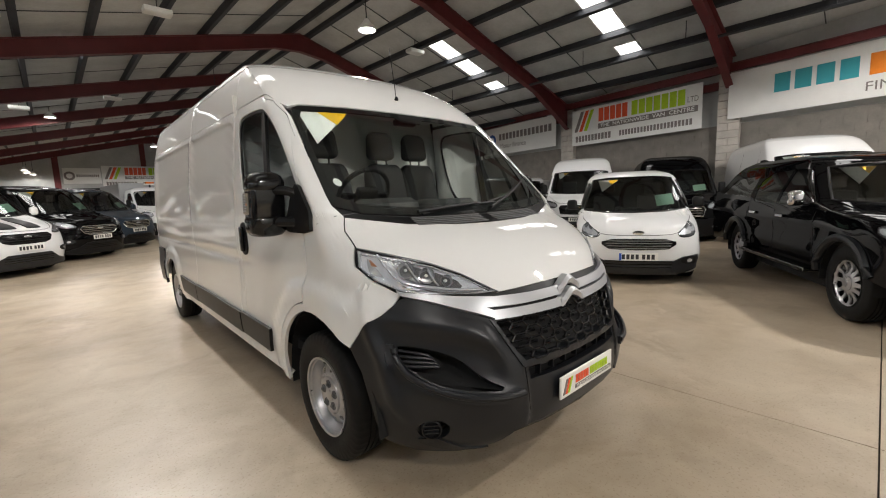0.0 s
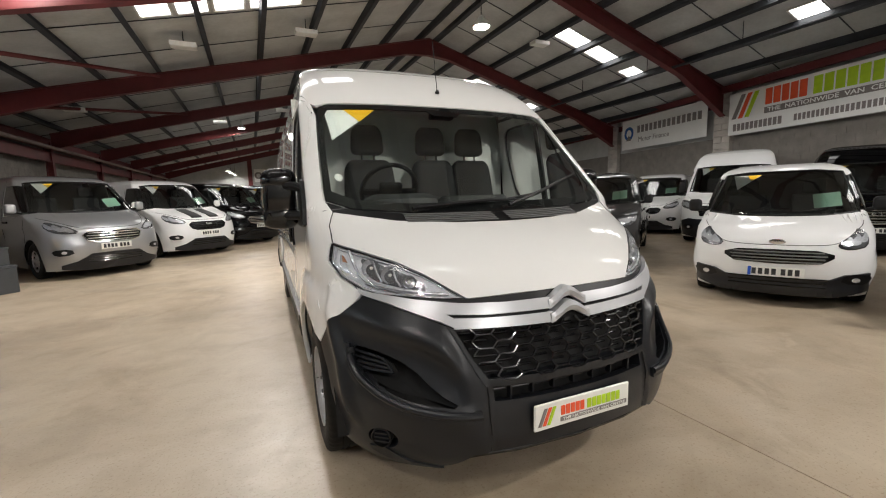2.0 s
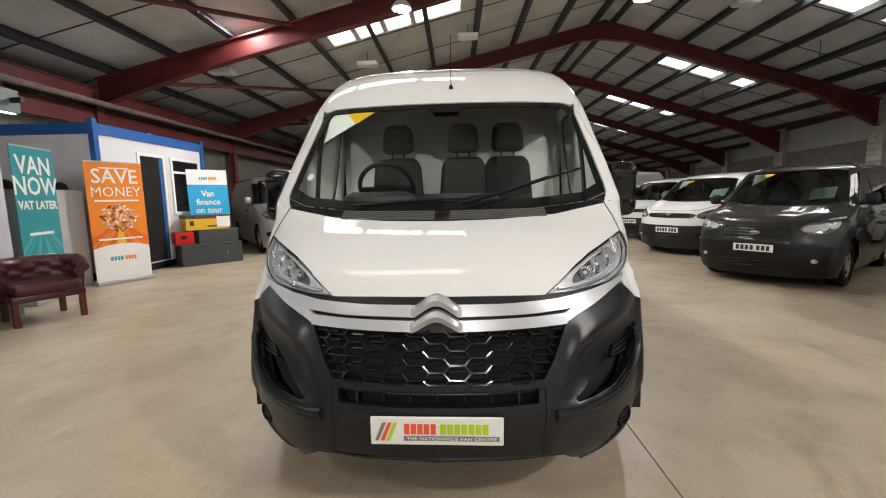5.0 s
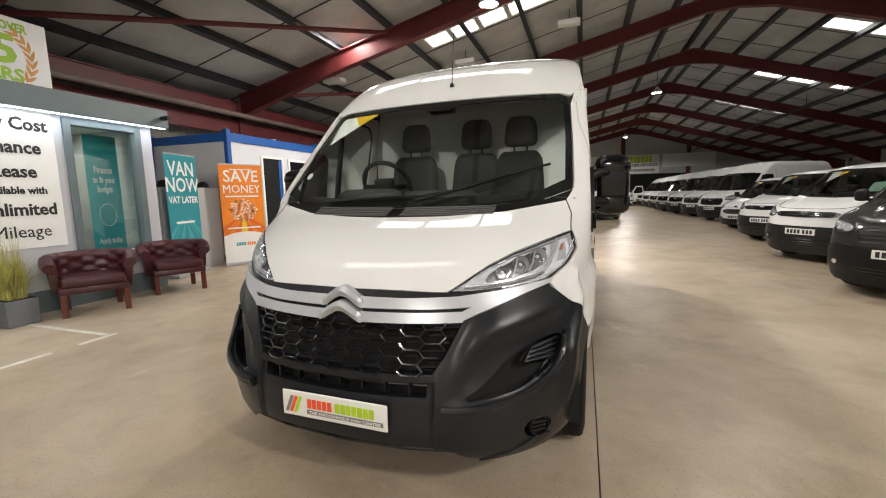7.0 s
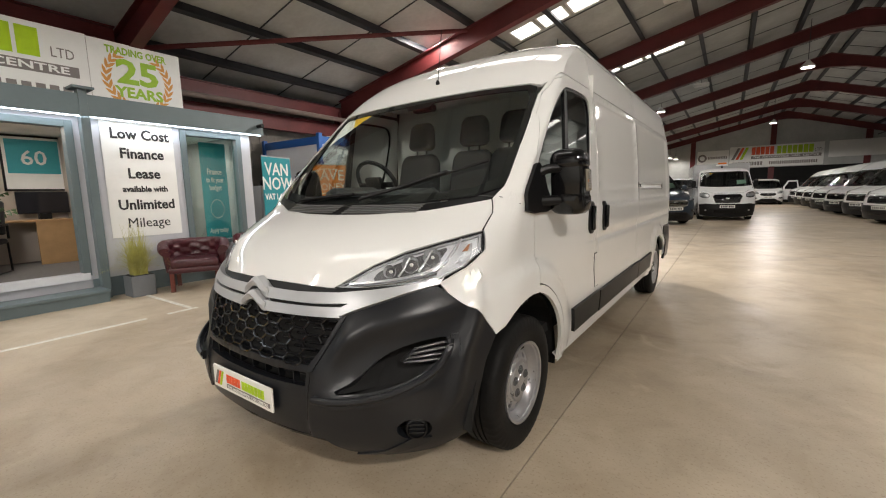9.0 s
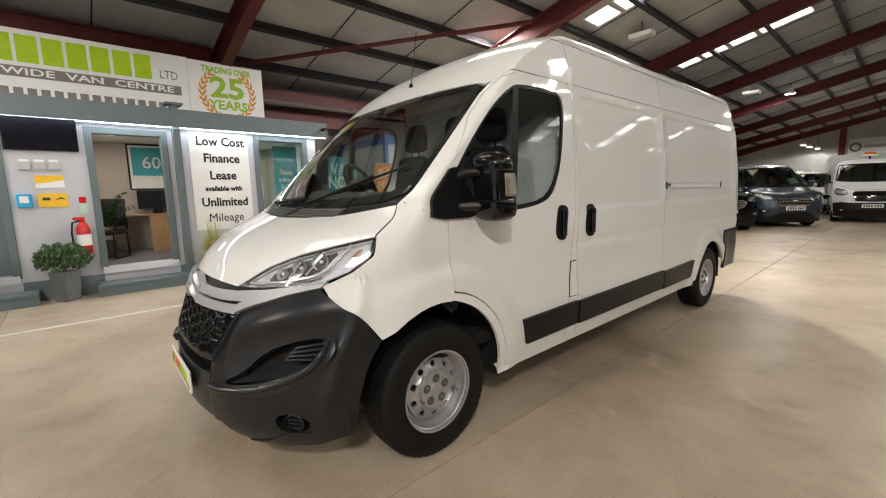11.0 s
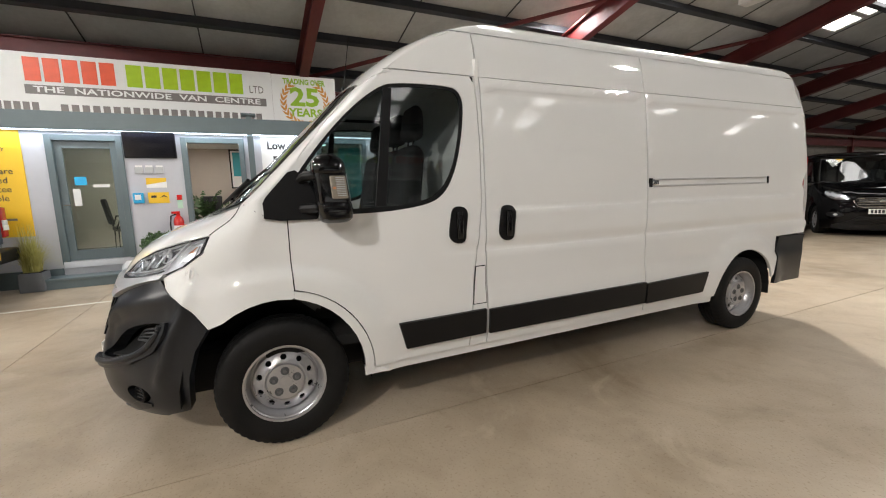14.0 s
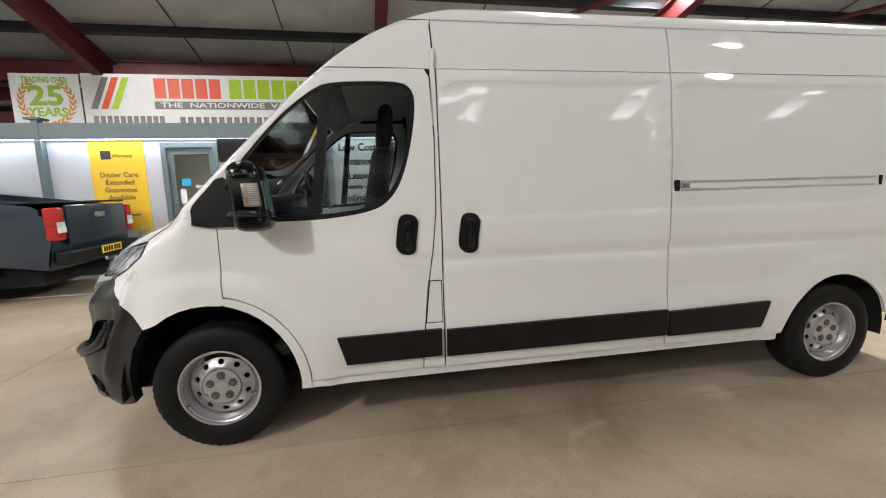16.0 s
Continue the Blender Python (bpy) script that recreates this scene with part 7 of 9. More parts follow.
TRUCK = Kind(Surf(
    nose=[(0.12, 0.12), (0.2, 0.06), (0.3, 0.05), (0.45, 0.0), (0.7, 0.0), (0.95, 0.04), (1.12, 0.12), (1.22, 0.30), (1.30, 0.55), (1.38, 0.72), (1.44, 0.80), (2.05, 1.42), (2.14, 1.55), (2.20, 1.75), (2.24, 2.1)],
    half=[(0.2, 0.94), (0.45, 1.0), (1.0, 1.02), (1.4, 1.0), (2.0, 0.94), (2.14, 0.87), (2.20, 0.76), (2.24, 0.6)],
    corner=[(0.2, 0.4), (0.7, 0.45), (1.0, 0.5), (1.2, 0.4), (1.36, 0.28), (2.24, 0.28)],
    tail=[(0.2, 2.6), (1.0, 2.62), (2.0, 2.6), (2.24, 2.5)]), 2.62, 2.24, 1.2, (1.40, 2.05, 0.93, 0.86), (1.0, 4.4), 0.35,
    windows=[[(1.15, 1.42), (1.3, 1.60), (1.62, 1.95), (1.75, 1.98), (2.15, 1.98), (2.2, 1.6), (2.1, 1.32), (1.4, 1.30)]],
    headlamp=[("x", 0.62, 0.98), ("x", 0.64, 1.10), ("x", 0.76, 1.17), ("y", 0.50, 1.20), ("y", 0.42, 1.05), ("x", 0.90, 0.96), ("x", 0.74, 0.94)],
    grille=[(0, 1.08), (0.44, 1.08), (0.52, 1.0), (0.42, 0.74), (0, 0.72)], badge_z=0.92, bumper_top=0.70,
    lower=[(0, 0.69), (0.55, 0.69), (0.75, 0.71), (0.97, 0.68), (0.93, 0.23), (0.5, 0.165), (0, 0.165)], fog=(0.74, 0.44), mirror=(1.36, 1.40), plate_z=0.58, mirror_h=0.3, mirror_mat=PLASTIC_BLACK)


def nose_at(x, y, dx, dy):
    """A pose that puts a vehicle's nose at a place, facing (dx, dy)."""
    return pose(x, y, 0, 0, 0, math.degrees(math.atan2(dx, -dy)))


def by_axle(k, x, y, dx, dy):
    """A pose that puts the middle of the front axle at a place, facing (dx, dy)."""
    d = math.hypot(dx, dy)
    return nose_at(x + dx / d * k.axles[0], y + dy / d * k.axles[0], dx, dy)


ROW_L = "row of compact vans with raised noses"
build_vehicle("compact_van", "silver compact panel van parked beside a cabin", "van", CUSTOM, by_axle(CUSTOM, -2.45, 10.95, 0.60, -0.80) @ Matrix.Diagonal((1.03, 1.03, 1.07, 1)), SILVER_PAINT, frame_mat=CHROME)
build_vehicle("compact_van", "white compact van with black bonnet stripes", "van", CUSTOM, by_axle(CUSTOM, -0.95, 13.45, 0.60, -0.80) @ Matrix.Diagonal((1.03, 1.03, 1.07, 1)), WHITE_PAINT, stripes=True)
build_vehicle("compact_van", "black compact panel van with a chrome grille", "van", CUSTOM, by_axle(CUSTOM, 0.45, 15.95, 0.60, -0.80) @ Matrix.Diagonal((1.03, 1.03, 1.07, 1)), BLACK_PAINT, bumper=PLASTIC_BLACK, frame_mat=CHROME)
build_vehicle("compact_van", "dark blue compact panel van", "van", CUSTOM, by_axle(CUSTOM, 1.65, 18.5, 0.60, -0.80) @ Matrix.Diagonal((1.03, 1.03, 1.07, 1)), BLUE_PAINT, bumper=PLASTIC_BLACK, frame_mat=CHROME)
truck = build_vehicle("tipper_truck", "white light truck with a body and an orange light bar", "truck", TRUCK, by_axle(TRUCK, 3.65, 21.9, 0.13, -0.99), WHITE_PAINT, bumper=PLASTIC_BLACK)
part("truck_body", box(-1.08, 1.08, 2.75, 5.9, 0.95, 1.35, 0.02), DARK_GREY, truck, "grey steel load body")
for s in (1, -1):
    part("body_side", box(min(s * 1.06, s * 1.10), max(s * 1.06, s * 1.10), 2.7, 5.9, 1.35, 2.42, 0.01), SILVER_PAINT, truck)
part("headboard", box(-1.08, 1.08, 2.66, 2.74, 0.95, 2.46, 0.01), SILVER_PAINT, truck)
bar = part("light_bar", box(-0.22, 0.22, 2.3, 2.45, 2.36, 2.42, 0.01), PLATE_WHITE, truck, "roof light bar")
for x in (0.0,):
    part("beacon", box(x - 0.16, x + 0.16, 2.29, 2.46, 2.42, 2.50, 0.02), AMBER, bar)
    part("beacon_foot", box(x - 0.03, x + 0.03, 2.34, 2.40, 2.24, 2.36), PLASTIC_BLACK, bar)
op = build_vehicle("compact_van", "white van with an open door beyond the truck", "van", CUSTOM, by_axle(CUSTOM, 6.2, 41.2, 0.05, -1), WHITE_PAINT, card=False, bumper=PLASTIC_BLACK)
od = part("open_door", prism([(0, 0.45), (1.05, 0.45), (1.1, 1.3), (0.95, 2.05), (0.3, 2.05), (0, 1.5)], 0.05, "xz"), WHITE_PAINT, op, "white door standing open")
od.matrix_local = pose(1.0, 1.1, -0.05, 0, 0, 8) @ Matrix.Diagonal((0.9, 1, 0.9, 1))
part("door_glass", prism([(0.12, 1.32), (1.0, 1.32), (0.9, 1.95), (0.38, 1.95), (0.12, 1.55)], 0.07, "xz", -0.01), GLOSS_BLACK, od)
courier = build_vehicle("small_van", "white small panel van with grey lower bumper", "van", COURIER, by_axle(COURIER, 6.95, 2.80, -0.89, -0.45), WHITE_PAINT)
build_vehicle("pickup_truck", "black double-cab pickup with a hardtop", "pickup", PICKUP, by_axle(PICKUP, 6.25, -0.55, -0.876, -0.48), BLACK_PAINT, bumper=PLASTIC_BLACK, rim_style="six", grille_mat=CHROME)
build_vehicle("crew_van", "dark grey crew van with a sold card", "van", EXPERT, by_axle(EXPERT, 7.14, 6.24, -0.80, -0.60) @ Matrix.Diagonal((0.95, 0.95, 0.965, 1)), GREY_PAINT, bumper=PLASTIC_BLACK, grille_mat=PLASTIC_BLACK, frame_mat=GREY_PAINT)
first_plate = [o for o in courier.children if o.name.startswith("number_plate")][0]
part("country_band", box(-0.258, -0.226, -0.0105, -0.008, -0.052, 0.052), BLUE_BAND, first_plate, "blue plate band")
ROW_R = "row of white vans along the aisle"
build_vehicle("small_van", "white small van with black bumper", "van", BERLINGO, by_axle(BERLINGO, 7.54, 9.42, -0.85, -0.53), WHITE_PAINT, group=ROW_R)
build_vehicle("small_van", "white small van with a dark oval grille", "van", BERLINGO, by_axle(BERLINGO, 8.0, 12.66, -0.85, -0.53), WHITE_PAINT, group=ROW_R)
build_vehicle("small_van", "white small van with black bumper", "van", COURIER, by_axle(COURIER, 8.52, 16.46, -0.85, -0.53), WHITE_PAINT, group=ROW_R)
first_big = build_vehicle("large_van", "white high-roof panel van with black bumper", "van", BIGVAN, by_axle(BIGVAN, 8.92, 20.66, -0.85, -0.53), WHITE_PAINT, group=ROW_R, card=False)
for x, y in ((8.93, 23.97), (8.72, 26.8), (8.6, 29.9), (8.6, 33.4), (8.6, 37.0), (8.6, 40.6)):
    copy_thing(first_big, by_axle(BIGVAN, x, y, -0.85, -0.53))
# vans against the block wall
build_vehicle("large_van", "white high-roof van against the block wall", "van", BIGVAN, by_axle(BIGVAN, 12.2, 6.6, -0.90, -0.43), WHITE_PAINT)
build_vehicle("large_van", "black high-roof van against the block wall", "van", BIGVAN, by_axle(BIGVAN, 12.5, 3.9, -0.90, -0.43) @ Matrix.Diagonal((0.95, 0.85, 0.92, 1)), BLACK_PAINT, bumper=PLASTIC_BLACK, frame_mat=CHROME)
build_vehicle("large_van", "white high-roof van behind a pickup", "van", BIGVAN, by_axle(BIGVAN, 11.6, 0.7, -0.90, -0.43), WHITE_PAINT)
build_vehicle("compact_van", "white compact van near the block wall", "van", CUSTOM, by_axle(CUSTOM, 13.0, 9.6, -0.90, -0.43), WHITE_PAINT)
build_vehicle("compact_van", "white compact van near the block wall", "van", CUSTOM, by_axle(CUSTOM, 13.4, 13.0, -0.90, -0.43), WHITE_PAINT)
# vans on the far side of the aisle
far_left = build_vehicle("compact_van", "white compact van far down the hall", "van", CUSTOM, by_axle(CUSTOM, 1.2, 23.4, 0.60, -0.80), WHITE_PAINT, group=ROW_L)
for x, y in ((1.9, 26.4), (2.5, 29.5), (2.7, 32.6)):
    copy_thing(far_left, by_axle(CUSTOM, x, y, 0.60, -0.80))


# ---- sales office along the west side ----
OFFICE_GREY = material("office_wall_grey", (0.50, 0.51, 0.55), 0.6, noise_scale=1.5, amount=0.05)
OFFICE_TRIM = material("slate_green_trim", (0.115, 0.15, 0.16), 0.45, noise_scale=3, amount=0.10)
OFFICE_IN = material("beige_office_wall", (0.52, 0.46, 0.40), 0.7, noise_scale=1.5, amount=0.05)
OFFICE_FLOOR = material("grey_carpet", (0.16, 0.15, 0.145), 0.95, noise_scale=30, amount=0.2)
TEAL = material("teal_print", (0.015, 0.25, 0.30), 0.45, noise_scale=2, amount=0.10)
TEAL_LIGHT = material("light_teal_print", (0.05, 0.36, 0.42), 0.45, noise_scale=2, amount=0.08)
ORANGE = material("orange_print", (0.80, 0.23, 0.015), 0.45, noise_scale=2, amount=0.12)
ORANGE_DEEP = material("deep_orange_print", (0.72, 0.13, 0.015), 0.45, noise_scale=2, amount=0.1)
SKY_BLUE = material("sky_blue_print", (0.015, 0.36, 0.66), 0.45, noise_scale=2, amount=0.06)
BLUE_STEEL = material("blue_cabin_steel", (0.015, 0.10, 0.36), 0.45, noise_scale=3, amount=0.12)
CABIN_WHITE = material("white_cabin_sheet", (0.66, 0.68, 0.72), 0.5, noise_scale=1.5, amount=0.08)
LEATHER = material("burgundy_leather", (0.050, 0.008, 0.012), 0.32, noise_scale=5, amount=0.25, bump=0.15, bump_scale=140)
MAHOGANY = material("mahogany_leg", (0.11, 0.022, 0.012), 0.35, noise_scale=9, amount=0.3)
OAK = material("oak_desk", (0.42, 0.26, 0.12), 0.45, noise_scale=6, amount=0.15)
EXTINGUISHER = material("extinguisher_red", (0.55, 0.015, 0.012), 0.25, noise_scale=4, amount=0.08)
LEAF = material("box_leaf", (0.05, 0.10, 0.03), 0.5, noise_scale=9, amount=0.5)
GRASS = material("ornamental_grass", (0.42, 0.40, 0.12), 0.6, noise_scale=9, amount=0.4)
POT_GREY = material("grey_planter", (0.14, 0.15, 0.16), 0.6, noise_scale=5, amount=0.15)
FLOOR_TAPE = material("white_floor_line", (0.70, 0.68, 0.62), 0.6, noise_scale=14, amount=0.25)
LAUREL = material("laurel_gold", (0.66, 0.30, 0.06), 0.5)
LEAF_INK = material("fresh_green_ink", (0.30, 0.50, 0.02), 0.5)
DARK_GREY_BOX = material("dark_grey_steel", (0.055, 0.06, 0.065), 0.5, noise_scale=4, amount=0.15)
TOOL_YELLOW = material("tool_yellow", (0.75, 0.45, 0.02), 0.4, noise_scale=4, amount=0.1)
GREY_CABINET = material("grey_cabinet", (0.42, 0.43, 0.43), 0.5, noise_scale=2, amount=0.06)
SCREEN = material("dark_screen", (0.010, 0.010, 0.014), 0.12)

OX = -3.5          # the office front
OF = 0.36          # its floor
OY0, OY1 = -6.5, 4.45


def panel_yz(name, y0, y1, z0, z1, x, t, mat, parent=None, bevel=0.0, label=""):
    return part(name, box(x - t, x, y0, y1, z0, z1, bevel), mat, parent, label)


front = thing("wall_office", "pale grey office partition front with slate trim", "wall", kind="structure")
OPEN = [(-0.88, -0.01, OF + 0.02, 2.38), (0.98, 1.86, OF + 0.02, 2.38), (3.33, 4.20, 0.66, 2.42)]
edges = [OY0] + [v for o in OPEN for v in o[:2]] + [OY1]
for a, b in zip(edges[::2], edges[1::2]):
    panel_yz("wall_panel", a, b, 0, 2.55, OX, 0.10, OFFICE_GREY, front)
for y0, y1, z0, z1 in OPEN:
    panel_yz("wall_panel", y0, y1, z1, 2.55, OX, 0.10, OFFICE_GREY, front)
    panel_yz("wall_panel", y0, y1, 0, z0, OX, 0.10, OFFICE_GREY, front)
    # slate frame round the opening
    for ya, yb, za, zb in ((y0 - 0.07, y0 + 0.02, z0 - 0.04, z1 + 0.07), (y1 - 0.02, y1 + 0.07, z0 - 0.04, z1 + 0.07), (y0 + 0.02, y1 - 0.02, z1 - 0.02, z1 + 0.07)):
        panel_yz("opening_frame", ya, yb, za, zb, OX + 0.03, 0.16, OFFICE_TRIM, front, 0.005)
panel_yz("window_sill", 3.28, 4.26, 0.60, 0.66, OX + 0.05, 0.18, OFFICE_TRIM, front, 0.005)
for a, b in ((OY0, -0.95), (0.06, 0.93), (1.93, OY1)):
    panel_yz("plinth", a, b, 0, 0.28, OX + 0.035, 0.03, OFFICE_TRIM, front, 0.004)
for y in (-2.87, 2.05):
    panel_yz("pilaster", y - 0.05, y + 0.05, 0, 2.86, OX + 0.14, 0.14, OFFICE_TRIM, front, 0.006)
    panel_yz("pilaster_cap", y - 0.12, y + 0.12, 2.86, 2.89, OX + 0.2, 0.26, OFFICE_TRIM, front)
panel_yz("fascia", OY0, OY1 + 0.22, 2.52, 2.80, OX + 0.13, 0.12, OFFICE_TRIM, front, 0.006)
led = panel_yz("led_strip", OY0, OY1 + 0.18, 2.505, 2.519, OX + 0.10, 0.03, LED_GLOW, front, label="cool white LED strip")
area_lamp("office_led_light", pose(OX + 0.12, (OY0 + OY1) / 2, 2.50, 0, -12, 0), 0.06, OY1 - OY0, 40, (0.80, 0.90, 1.0))
panel_yz("office_roof", OY0, OY1, 2.55, 2.62, OX, 2.9, OFFICE_TRIM, front)
for y in (OY1 - 0.1, OY0):
    part("end_wall", box(OX - 2.9, OX - 0.1, y, y + 0.1, 0, 2.55), OFFICE_GREY, front)
part("back_wall", box(OX - 2.58, OX - 2.48, OY0, OY1, 0, 2.55), OFFICE_IN, front)
part("office_floor", box(OX - 2.85, OX - 0.1, OY0 + 0.1, OY1 - 0.1, 0.0, OF), OFFICE_FLOOR, front)
part("office_ceiling", box(OX - 2.85, OX - 0.1, OY0 + 0.1, OY1 - 0.1, 2.50, 2.545), PAPER, front)
for y in (0.45, 2.35):
    part("room_divider", box(OX - 2.85, OX - 0.1, y, y + 0.06, OF, 2.5), OFFICE_IN, front)
for y in (-0.3, 1.3, 3.6):
    o = part("downlight", lathe([(0, 0.0), (0.05, 0.0), (0.055, 0.01)], 16, "z"), LED_GLOW, front)
    o.location = (OX - 1.2, y, 2.488)
    area_lamp("office_ceiling_light", pose(OX - 1.2, y, 2.47), 0.5, 0.5, 14, (1.0, 0.93, 0.84))

# office step blocks
for y0, y1 in ((-1.12, 0.22), (0.82, 2.0)):
    st = thing("step", "slate painted step below an office doorway", "step", "office steps", "structure")
    part("tread", box(OX + 0.036, OX + 0.42, y0, y1, 0.13, 0.17, 0.008), OFFICE_TRIM, st)
    part("riser", box(OX + 0.036, OX + 0.40, y0 + 0.01, y1 - 0.01, 0, 0.13), OFFICE_TRIM, st)
for y0, y1 in ((-0.88, -0.01), (0.98, 1.86)):
    tagged(panel_yz("threshold", y0 - 0.05, y1 + 0.05, OF - 0.08, OF + 0.02, OX + 0.04, 0.16, CABIN_WHITE), "pale worn door threshold", "threshold", kind="structure")

# glazed door and fixed panes
dr = thing("door_1", "slate framed glazed office door with notices", "door", kind="structure", m=pose(OX - 0.03, 0, 0))
for ya, yb, za, zb in ((-0.86, -0.76, OF + 0.03, 2.36), (-0.13, -0.03, OF + 0.03, 2.36), (-0.76, -0.13, 2.24, 2.36), (-0.76, -0.13, OF + 0.03, OF + 0.2)):
    part("door_rail", box(-0.045, 0, ya, yb, za, zb, 0.004), OFFICE_TRIM, dr)
g = part("pane", box(-0.025, -0.019, -0.76, -0.13, OF + 0.2, 2.24), GLASS, dr)
g.visible_shadow = False
part("notice", box(-0.017, -0.014, -0.66, -0.50, 1.64, 1.78), SKY_BLUE, dr)
part("notice", box(-0.017, -0.014, -0.70, -0.60, 1.30, 1.58), PAPER, dr)
part("notice", box(-0.017, -0.014, -0.42, -0.20, 1.60, 1.65), PAPER, dr)
part("door_handle", tube([(0.0, -0.81, 1.32), (0.05, -0.81, 1.32), (0.05, -0.73, 1.32)], 0.010, 8), CHROME, dr)
w = thing("window_1", "slate framed fixed office window", "window", kind="structure")
g = part("pane", box(OX - 0.06, OX - 0.054, 3.33, 4.20, 0.66, 2.42), GLASS, w)
g.visible_shadow = False


# ---- signs: built facing -y, then turned ----
def sign(name, label, category, w, h, mat, m, thick=0.012, kind="", group=""):
    t = thing(name, label, category, group, kind, m)
    part("board", box(-w / 2, w / 2, 0, thick, -h / 2, h / 2), mat, t)
    return t


def words(t, text, x, z, size, mat, width=1.0, bold=0.0):
    return text_mesh("lettering", text, size, mat, t, pose(x, -0.003, z) @ FACE_NY, width=width, bold=bold)


def patch(t, x0, x1, z0, z1, mat, name="printed_panel", up=0.002):
    return part(name, box(x0, x1, -up - 0.001, -up, z0, z1), mat, t)


def laurel(t, x, z, r):
    """A wreath of two curved sprigs."""
    for s in (1, -1):
        for k in range(11):
            a = radians(-84 + 13.5 * k)
            for rr, turn in ((0.94, 0.55), (1.06, -0.45)):
                c = (x + s * r * rr * math.cos(a), z + r * rr * math.sin(a))
                d = a + math.pi / 2 + turn
                leaf = [(c[0] + s * r * (0.19 * math.cos(d) * u - 0.055 * math.sin(d) * v), c[1] + r * (0.19 * math.sin(d) * u + 0.055 * math.cos(d) * v)) for u, v in ((-0.9, 0), (-0.3, 0.9), (0.4, 0.8), (1.1, 0), (0.4, -0.8), (-0.3, -0.9))]
                part("laurel_leaf", prism(leaf, 0.0015, "xz", -0.004), LAUREL, t)


def name_banner(m, w, h, label, low=True):
    """The dealer's banner: stripes, the name as bars, and the readable line below it."""
    t = sign("banner", label, "banner", w, h, PAPER, m, 0.006)
    s = h / 1.3
    slashes(t, -w / 2 + 0.022 * w, h / 2 - 0.80 * s, 0.72 * s, pose(0, -0.004, 0))
    x0 = -w / 2 + 0.246 * w
    span = 0.73 * w
    bars_text(t, x0, x0 + span * 0.342, h / 2 - 0.55 * s, h / 2 - 0.09 * s, ORANGE_INK, pose(0, -0.004, 0), 5, 0.16)
    bars_text(t, x0 + span * 0.375, x0 + span * 0.895, h / 2 - 0.55 * s, h / 2 - 0.09 * s, LIME_INK, pose(0, -0.004, 0), 7, 0.16)
    words(t, "LTD", x0 + span * 0.955, h / 2 - 0.43 * s, 0.24 * s, GREY_INK, 0.75)
    patch(t, x0, x0 + span, h / 2 - 0.80 * s, h / 2 - 0.62 * s, GREY_INK)
    words(t, "THE  NATIONWIDE  VAN  CENTRE", x0 + span / 2, h / 2 - 0.71 * s, 0.165 * s, PAPER, span / (2.75 * s), 0.003).location.y = -0.006
    if low:
        bars_text(t, -w / 2 + 0.15 * s, -w / 2 + 1.7 * s, -h / 2 + 0.12 * s, -h / 2 + 0.34 * s, GREY_INK, pose(0, -0.004, 0), 11, 0.25)
        bars_text(t, -w / 2 + 2.0 * s, w / 2 - 0.25 * s, -h / 2 + 0.14 * s, -h / 2 + 0.32 * s, GREY_INK, pose(0, -0.004, 0), 22, 0.3)
    return t


def years_banner(m, w, h):
    t = sign("anniversary_banner", "white banner with a lime 25 in a gold wreath", "banner", w, h, PAPER, m, 0.006, group="anniversary banners")
    words(t, "TRADING OVER", 0, h * 0.375, 0.16, LEAF_INK, w / 1.75, 0.008)
    words(t, "25", 0, 0.06, 0.54, LEAF_INK, 1.2, 0.018)
    words(t, "YEARS", 0, -h * 0.25, 0.24, LEAF_INK, 1.05, 0.01)
    laurel(t, 0, -0.04, 0.47)
    return t


# big banners on the office roof
name_banner(pose(-4.85, -0.14, 3.455, 0, 0, 90), 5.48, 1.165, "white dealer banner with orange and lime lettering bars", low=True)
years_banner(pose(-4.84, 3.29, 3.484, 0, 0, 90), 1.375, 1.07)
years_banner(pose(-4.84, -3.54, 3.50, 0, 0, 90), 1.26, 1.03)
# banners on the long block wall
def on_east(y, z):
    return pose(wall_r(y) - 0.33, y, z, 0, 0, R_ANG - 180)


EDD_W = (8.82 - 3.98) * math.hypot(1, 0.18)
name_banner(on_east(6.42, 3.86), EDD_W, 1.36, "white dealer banner hung between block piers")
cl = sign("finance_banner", "white finance banner with a navy ring emblem", "banner", 4.6, 1.3, PAPER, on_east(11.95, 3.95), 0.006)
part("emblem", moved(lathe([(0.30, 0.004), (0.30, 0), (0.17, 0), (0.17, 0.004)], 28, "y", caps=False), pose(-1.85, -0.005, 0.05)), BLUE_STEEL, cl)
part("emblem_foot", prism([(-2.03, -0.26), (-1.85, -0.02), (-1.67, -0.26)], 0.002, "xz", -0.006), GREY_INK, cl)
bars_text(cl, -1.35, 2.1, 0.02, 0.32, GREY_INK, pose(0, -0.004, 0), 14, 0.3)
words(cl, "Motor Finance", -0.35, -0.28, 0.30, GREY_INK)
mo = sign("finance_banner", "white finance banner with teal and orange bars", "banner", 5.6, 1.28, PAPER, on_east(0.55, 3.95), 0.006)
bars_text(mo, -1.75, 0.0, -0.12, 0.36, TEAL_LIGHT, pose(0, -0.004, 0), 4, 0.22)
bars_text(mo, 0.08, 1.9, -0.12, 0.36, ORANGE, pose(0, -0.004, 0), 4, 0.22)
words(mo, "FINANCE", 0.75, -0.38, 0.30, GREY_INK, 1.1)
